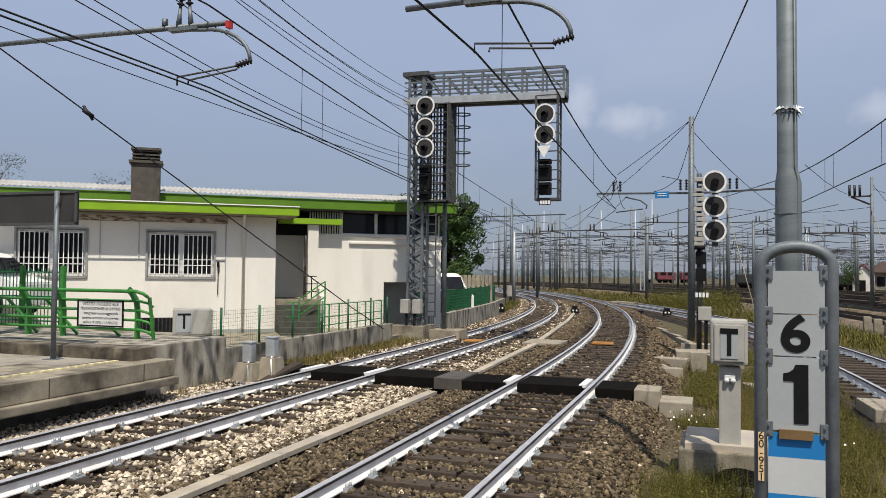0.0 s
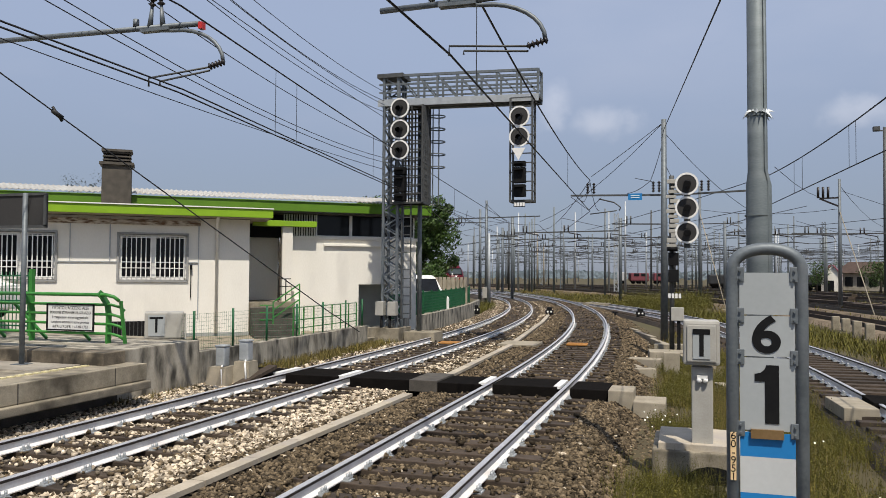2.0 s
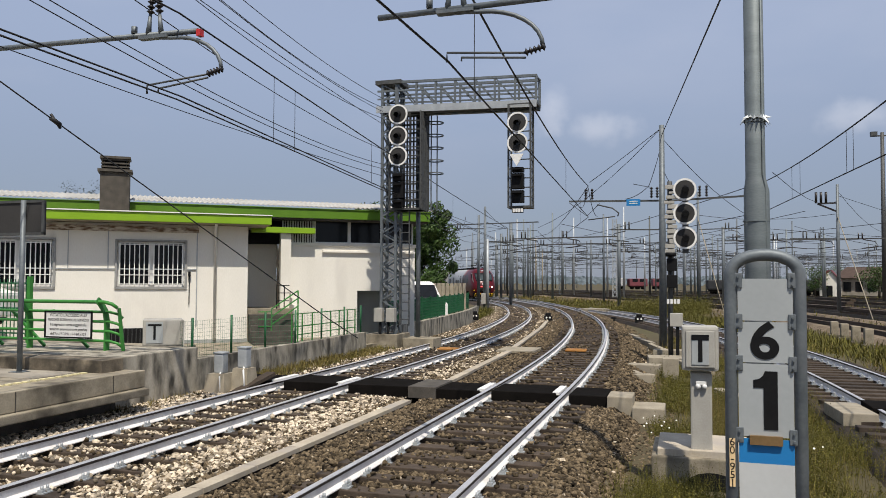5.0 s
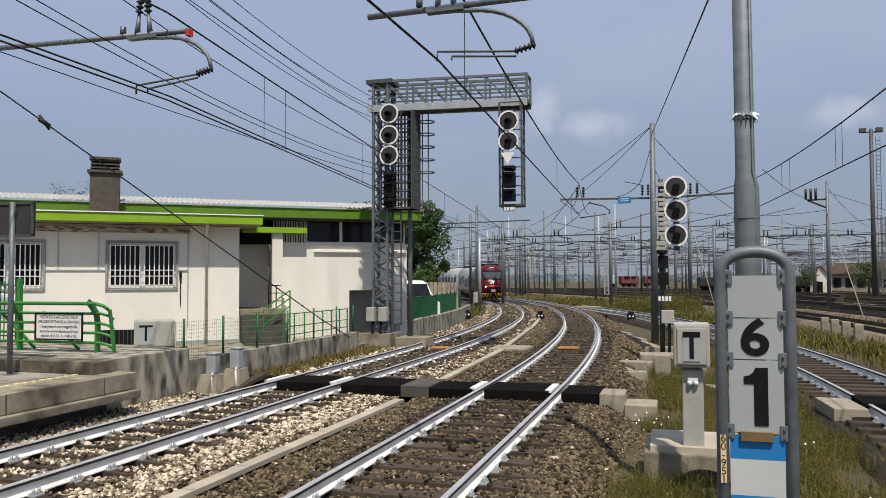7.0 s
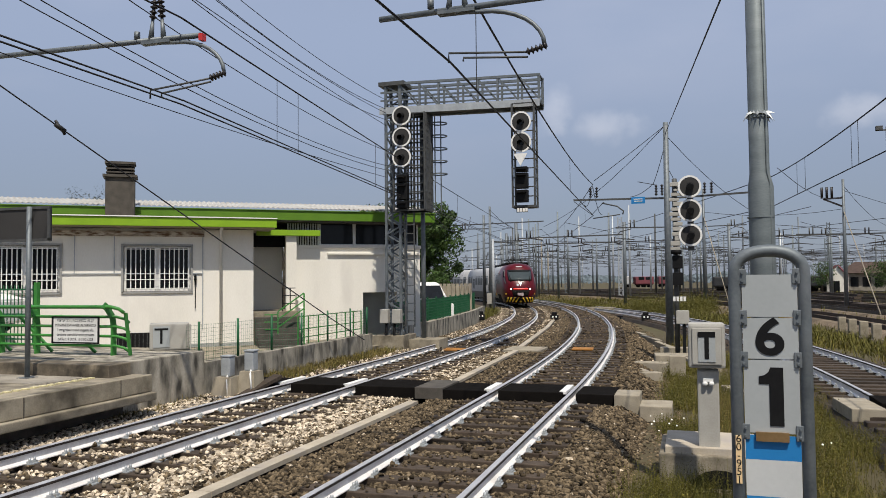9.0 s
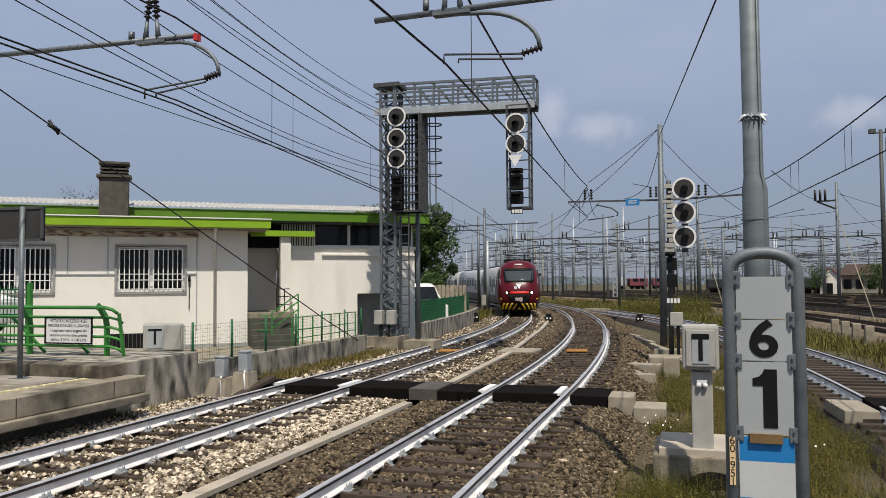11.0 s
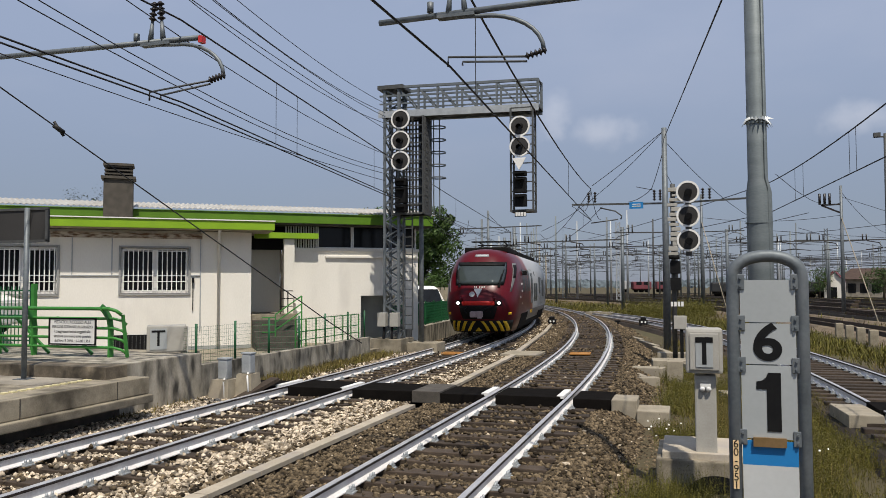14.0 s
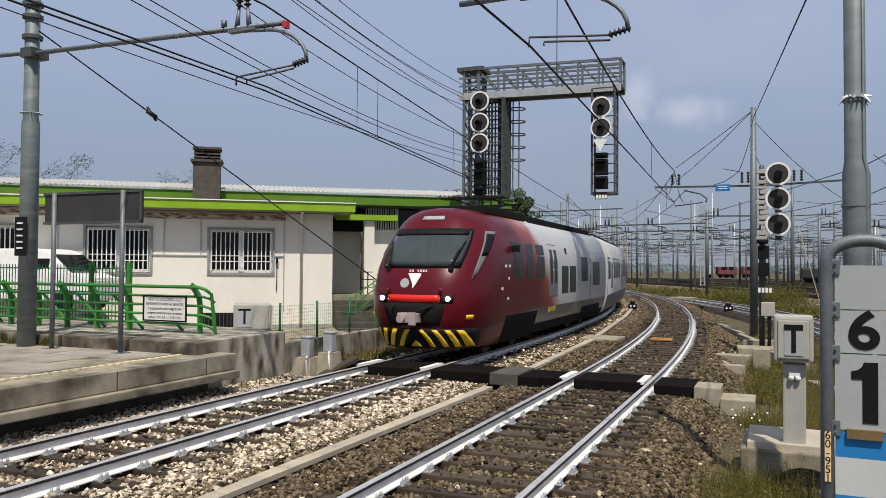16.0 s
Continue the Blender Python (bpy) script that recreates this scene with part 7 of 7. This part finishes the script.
tube(bm, [(22.65, 103.5, -0.4), (22.65, 103.5, 20)], [0.3, 0.2], 10)
part("shaft", bm, M_GALV_DARK, tower)
bm = bmesh.new()
for s in (-1, 1):
    box(bm, 22.65 + s * 0.9 - 0.35, 103.2, 19.6, 22.65 + s * 0.9 + 0.35, 103.8, 20.1)
bar(bm, (21.4, 103.5, 19.6), (23.9, 103.5, 19.6), 0.15)
part("lamp_head", bm, M_GALV_DARK, tower)
bm = bmesh.new()
for s in (0.5, 0.95):
    bar(bm, (22.65 + s, 103.5, 0), (22.65 + s, 103.5, 19), 0.05)
for k in range(40):
    bar(bm, (23.15, 103.5, 1 + 0.45 * k), (23.6, 103.5, 1 + 0.45 * k), 0.05)
part("ladder", bm, M_GALV_DARK, tower)
for dx, h in ((0, 10.5), (1.3, 8.6)):
    lp = thing("street_lamp", "pale lamp post with a white head", "street lamp", "yard lamps", m=pose(-27.5 + dx, 150, -0.4))
    bm = bmesh.new()
    tube(bm, [(0, 0, 0), (0, 0, h)], [0.16, 0.1], 8)
    part("pole", bm, M_CONC_PALE, lp)
    if dx == 0:
        boxpart("lamp_head", (-1.4, -0.4, h, 0.3, 0.4, h + 0.45), M_WHITE, lp, bevel=0.1)
# many more masts in rows that follow the yard
rnd = random.Random(4)
for i in range(130):
    a = radians(rnd.uniform(-16.5, 17))
    d = rnd.uniform(110, 330)
    far_mast(d * math.sin(a), d * math.cos(a), rnd.uniform(8.5, 12.5), rnd.choice((1, 1, 2, 2)), rnd.random() < 0.15, rnd.choice((M_GALV, M_GALV_DARK, M_MAST, M_GALV_PALE)), rnd.choice((-1, 1)))
# the web of wires over the yard
web = bmesh.new()
for i in range(52):
    d0, d1 = rnd.uniform(70, 260), rnd.uniform(70, 260)
    a0 = radians(rnd.uniform(-15, 10))
    a1 = a0 + radians(rnd.uniform(6, 22))
    z0, z1 = rnd.uniform(5.0, 9.5), rnd.uniform(5.0, 9.5)
    p, q = Vector((d0 * math.sin(a0), d0 * math.cos(a0), z0)), Vector((d1 * math.sin(a1), d1 * math.cos(a1), z1))
    r = 0.012 + 0.00012 * (d0 + d1) / 2
    tube(web, [p.lerp(q, k / 6) - Vector((0, 0, 1.6 * (k / 6) * (1 - k / 6))) for k in range(7)], r, 4)
tagged(link("yard_wires", web, M_WIRE), "web of thin overhead wires across the yard", "overhead wires", kind="stuff")
for i, (x0, x1, y, z) in enumerate(((-22, 0, 96, 6.6), (-30, 6, 128, 6.8), (4, 30, 88, 6.5), (-16, -6, 74, 6.2))):
    beam = thing("portal_beam", "thin grey crossbar hung with insulators", "catenary portal", "portals")
    bm = bmesh.new()
    bar(bm, (x0, y, z), (x1, y + 3, z + 0.3), 0.12)
    part("crossbar", bm, M_GALV_DARK, beam)
    bm = bmesh.new()
    for k in range(int((x1 - x0) / 4)):
        x = x0 + 1 + 4 * k
        for dx in (0, 0.35):
            tube(bm, [(x + dx, y + 0.3, z + 0.05), (x + dx, y + 0.3, z + 0.7)], 0.07, 6)
        tube(bm, [(x + 0.4, y + 0.3, z), (x + 1.5, y + 0.3, z - 0.2), (x + 1.8, y + 0.3, z - 0.7), (x + 0.3, y + 0.3, z - 0.9)], 0.05, 4)
    part("insulator", bm, M_INSUL, beam)
    for x in (x0, x1):
        bm = bmesh.new()
        tube(bm, [(x, y + (3 if x == x1 else 0), -0.4), (x, y + (3 if x == x1 else 0), z + 1.5)], 0.16, 8)
        part("upright", bm, M_GALV, beam)

# standing vehicles far off
def wagon(label, m, length, height, mt, windows):
    w = thing("standing_wagon", label, "railway wagon", "standing wagons", m=m)
    bm = bmesh.new()
    box(bm, -length / 2, -1.4, 0.9, length / 2, 1.4, height, bevel=0.25)
    part("body", bm, mt, w)
    bm = bmesh.new()
    for x in (-length / 2 + 2, length / 2 - 2):
        for dx in (-0.9, 0.9):
            tube(bm, [(x + dx, -0.8, 0.45), (x + dx, 0.8, 0.45)], 0.45, 12)
    box(bm, -length / 2 + 0.4, -1.2, 0.6, length / 2 - 0.4, 1.2, 0.95)
    part("running_gear", bm, M_UNDER, w)
    if windows:
        for k in range(int(length / 2.2)):
            boxpart("window", (-length / 2 + 0.9 + 2.2 * k, -1.42, 2.2, -length / 2 + 2.5 + 2.2 * k, -1.39, 3.1), M_GLASS_DARK, w)
    return w


M_REDCAR = mat("weathered_red_paint", (0.2, 0.05, 0.06), (0.12, 0.035, 0.045), 1, 0.6)
wagon("white and grey train standing in the yard", pose(-18.3, 240, -0.2, 0, 0, 95), 9, 3.4, M_SILVER, True)
wagon("faded red train standing in the yard", pose(-13.4, 240, -0.2, 0, 0, 20), 5.5, 3.2, M_REDCAR, True)
wagon("faded red train standing in the yard", pose(-7.6, 244, -0.2, 0, 0, 15), 3.5, 3.2, M_REDCAR, True)
M_DARKCAR = mat("dark_wagon_paint", (0.03, 0.032, 0.035), (0.02, 0.021, 0.023), 1, 0.6)
for k, (x, y) in enumerate(((6.0, 150), (10.5, 149), (15.5, 148), (21, 147))):
    wagon("dark freight wagon standing in the yard", pose(x, y, -0.2, 0, 0, 5), 4.3, 2.7, M_DARKCAR, False)
hut = thing("yard_house", "low pale house with a brown tiled roof", "house", m=pose(32.4, 147, -0.4, 0, 0, -20))
boxpart("wall", (-7, -3, 0, 7, 4, 3.4), mat("shabby_yard_render", (0.36, 0.33, 0.27), (0.25, 0.225, 0.18), 1, 0.9, 0, 0.2, 12, (0.16, 0.14, 0.11), 0.56), hut)
bm = bmesh.new()
vs = [bm.verts.new(p) for p in ((-7.6, -3.8, 3.3), (7.6, -3.8, 3.3), (7.6, 4.8, 3.3), (-7.6, 4.8, 3.3), (-6, 0.5, 5.2), (6, 0.5, 5.2))]
for f in ((0, 1, 5, 4), (2, 3, 4, 5), (1, 2, 5), (3, 0, 4), (3, 2, 1, 0)):
    bm.faces.new([vs[i] for i in f])
part("roof", bm, mat("brown_roof_tiles", (0.085, 0.055, 0.042), (0.05, 0.033, 0.026), 2, 0.9), hut, "brown tiled roof")
for x in (-6, -4.2, -2.4, -0.6, 1.2, 3.0, 4.8):
    boxpart("window", (x, -3.04, 1.0, x + 1.2, -2.98, 2.6), M_GLASS_DARK, hut)


shed = thing("gable_shed", "small white gabled shed with a red roof", "shed", m=pose(22.9, 141, -0.4, 0, 0, -12))
bm = bmesh.new()
fs = [[bm.verts.new((x, y, z)) for x, z in ((-1.5, 0), (1.5, 0), (1.5, 3.0), (0, 4.2), (-1.5, 3.0))] for y in (-2, 2)]
bm.faces.new(fs[0])
bm.faces.new(fs[1][::-1])
for i in range(5):
    bm.faces.new((fs[0][i], fs[0][(i + 1) % 5], fs[1][(i + 1) % 5], fs[1][i]))
part("wall", bm, M_WALL, shed)
for q in (-1, 1):
    bm = bmesh.new()
    bar(bm, (q * 0.85, -2.3, 3.68), (q * 0.85, 2.3, 3.68), 0.12, 2.2, up=(-q * 0.62, 0, 0.78))
    part("roof_slope", bm, M_REDCAR, shed, "red roof slope")
boxpart("door", (-0.5, -2.05, 0, 0.4, -1.99, 2.0), M_GLASS_DARK, shed)
for top, foot in (((11.3, 66, 7.2), (11.2, 54, -0.4)), ((1.17, 69.6, 7.5), (2.9, 62, -0.4))):
    stay = tagged(new("anchor_stay"), "pale steel stay rod anchoring a yard mast", "stay rod", "stay rods")
    bm = bmesh.new()
    tube(bm, [top, foot], 0.035, 6)
    part("rod", bm, M_CONC_PALE, stay)
    bm = bmesh.new()
    box(bm, foot[0] - 0.3, foot[1] - 0.3, -0.6, foot[0] + 0.3, foot[1] + 0.3, -0.3, bevel=0.03)
    part("anchor_block", bm, M_CONC, stay)

# ---------------------------------------------------------------- loose wires, small fittings
for pts, sg in (([(-16.2, 64.5, 7.2), (-11.8, 64.8, 6.4), (-9.5, 65.2, 5.2)], 0.3), ([(-16.2, 64.4, 8.2), (-13.7, 62.0, 6.35)], 0.1), ([(-10.0, 25.4, 5.6), (-13.7, 62.0, 6.4)], 0.5),
                ([(-9.0, 26.0, 4.9), (-16.2, 64.4, 5.9)], 0.9), ([(-8.9, 26.0, 4.7), (-8.6, 30, 4.2), (-9.3, 33.5, 5.0)], 0.35), ([(-0.7, 31.7, 6.4), (1.17, 69.6, 8.6)], 0.8),
                ([(1.17, 69.6, 7.8), (11.3, 66, 7.4)], 0.4), ([(11.3, 66, 8.8), (34, 92, 7.0)], 0.8), ([(11.3, 66, 9.2), (22.6, 103, 8.0)], 0.6), ([(3.0, 29.5, 6.0), (11.3, 66, 8.4)], 0.6),
                ([(-4.4, 31.4, 5.3), (-3.7, 31.5, 4.75), (-3.2, 31.5, 5.25)], 0.0), ([(-3.65, 31.5, 5.9), (-3.5, 33.5, 4.9)], 0.3), ([(-3.65, 31.5, 5.9), (-3.75, 29.6, 4.95)], 0.3)):
    wire("jumper_wire", pts, 0.012 if pts[0][1] < 50 else 0.018, sag=sg, steps=6)
bm = bmesh.new()
tube(bm, [(-13.95, 10.35, 0.54), (-13.95, 10.35, 1.0)], [0.1, 0.09], 10)
box(bm, -14.15, 10.15, 0.54, -13.75, 10.55, 0.57)
tagged(link("short_bollard", bm, M_GALV), "short grey metal bollard on the platform", "bollard")
weeds("kerb_weeds", "small weeds growing along the landing kerb", M_GRASS, [(-13.9 + random.uniform(-0.5, 0.9), 11.02 + random.uniform(-0.05, 0.02), 0.54, random.uniform(0.4, 0.9)) for _ in range(26)], 18, 0.35, 0.05)
weeds("wall_foot_weeds", "dry weeds at the foot of the landing", M_STRAW, [(-9.62 + random.uniform(-0.06, 0.25), random.uniform(11.2, 14.0), -0.3, random.uniform(0.4, 0.9)) for _ in range(60)], 20, 0.28, 0.08)
# pale timber strip and kerb pieces beside the middle line
for k, (x, y, turn) in enumerate(((-0.9, 29.5, 14), (-1.6, 33.0, 16), (-2.4, 36.4, 18), (-0.6, 26.6, 10))):
    bm = bmesh.new()
    box(bm, -0.1, -1.5, -0.1, 0.1, 1.5, 0.1, bevel=0.015)
    ob = tagged(link("kerb_piece", bm, M_CONC_PALE), "pale concrete kerb piece beside the ballast", "kerb", "kerb pieces")
    ob.matrix_basis = pose(x, y, -0.32, 0, 0, turn)


# ---------------------------------------------------------------- motion of the train
# seconds and metres of the leading nose along the left line
NOSE = [(0, 118.6), (1, 112.8), (2, 107.0), (3, 101.0), (4, 95.0), (5, 89.0), (6, 83.2), (6.5, 80.3), (7, 77.3), (7.5, 74.2), (8, 71.1), (8.5, 67.6), (9, 64.1),
        (9.5, 60.6), (10, 57.1), (10.5, 53.7), (11, 50.4), (11.5, 46.9), (12, 43.3), (12.5, 39.7), (13, 36.2), (13.5, 32.7), (14, 29.2), (14.5, 25.9), (15, 22.6), (15.5, 19.3), (16, 15.8)]


def riding(s, length):
    """The pose of a car whose two ends lie on the line."""
    a, b = along(LEFT, s), along(LEFT, s + length)
    d = b - a
    return Matrix.Translation(a) @ Matrix.Rotation(math.atan2(-d.x, d.y), 4, "Z")


def motions():
    walk(lead, [(t, riding(s, LEAD_LEN)) for t, s in NOSE])
    for k, car in enumerate(cars):
        walk(car, [(t, riding(s + LEAD_LEN + 0.3 + k * (CAR_LEN + 0.3), CAR_LEN)) for t, s in NOSE])


motions()
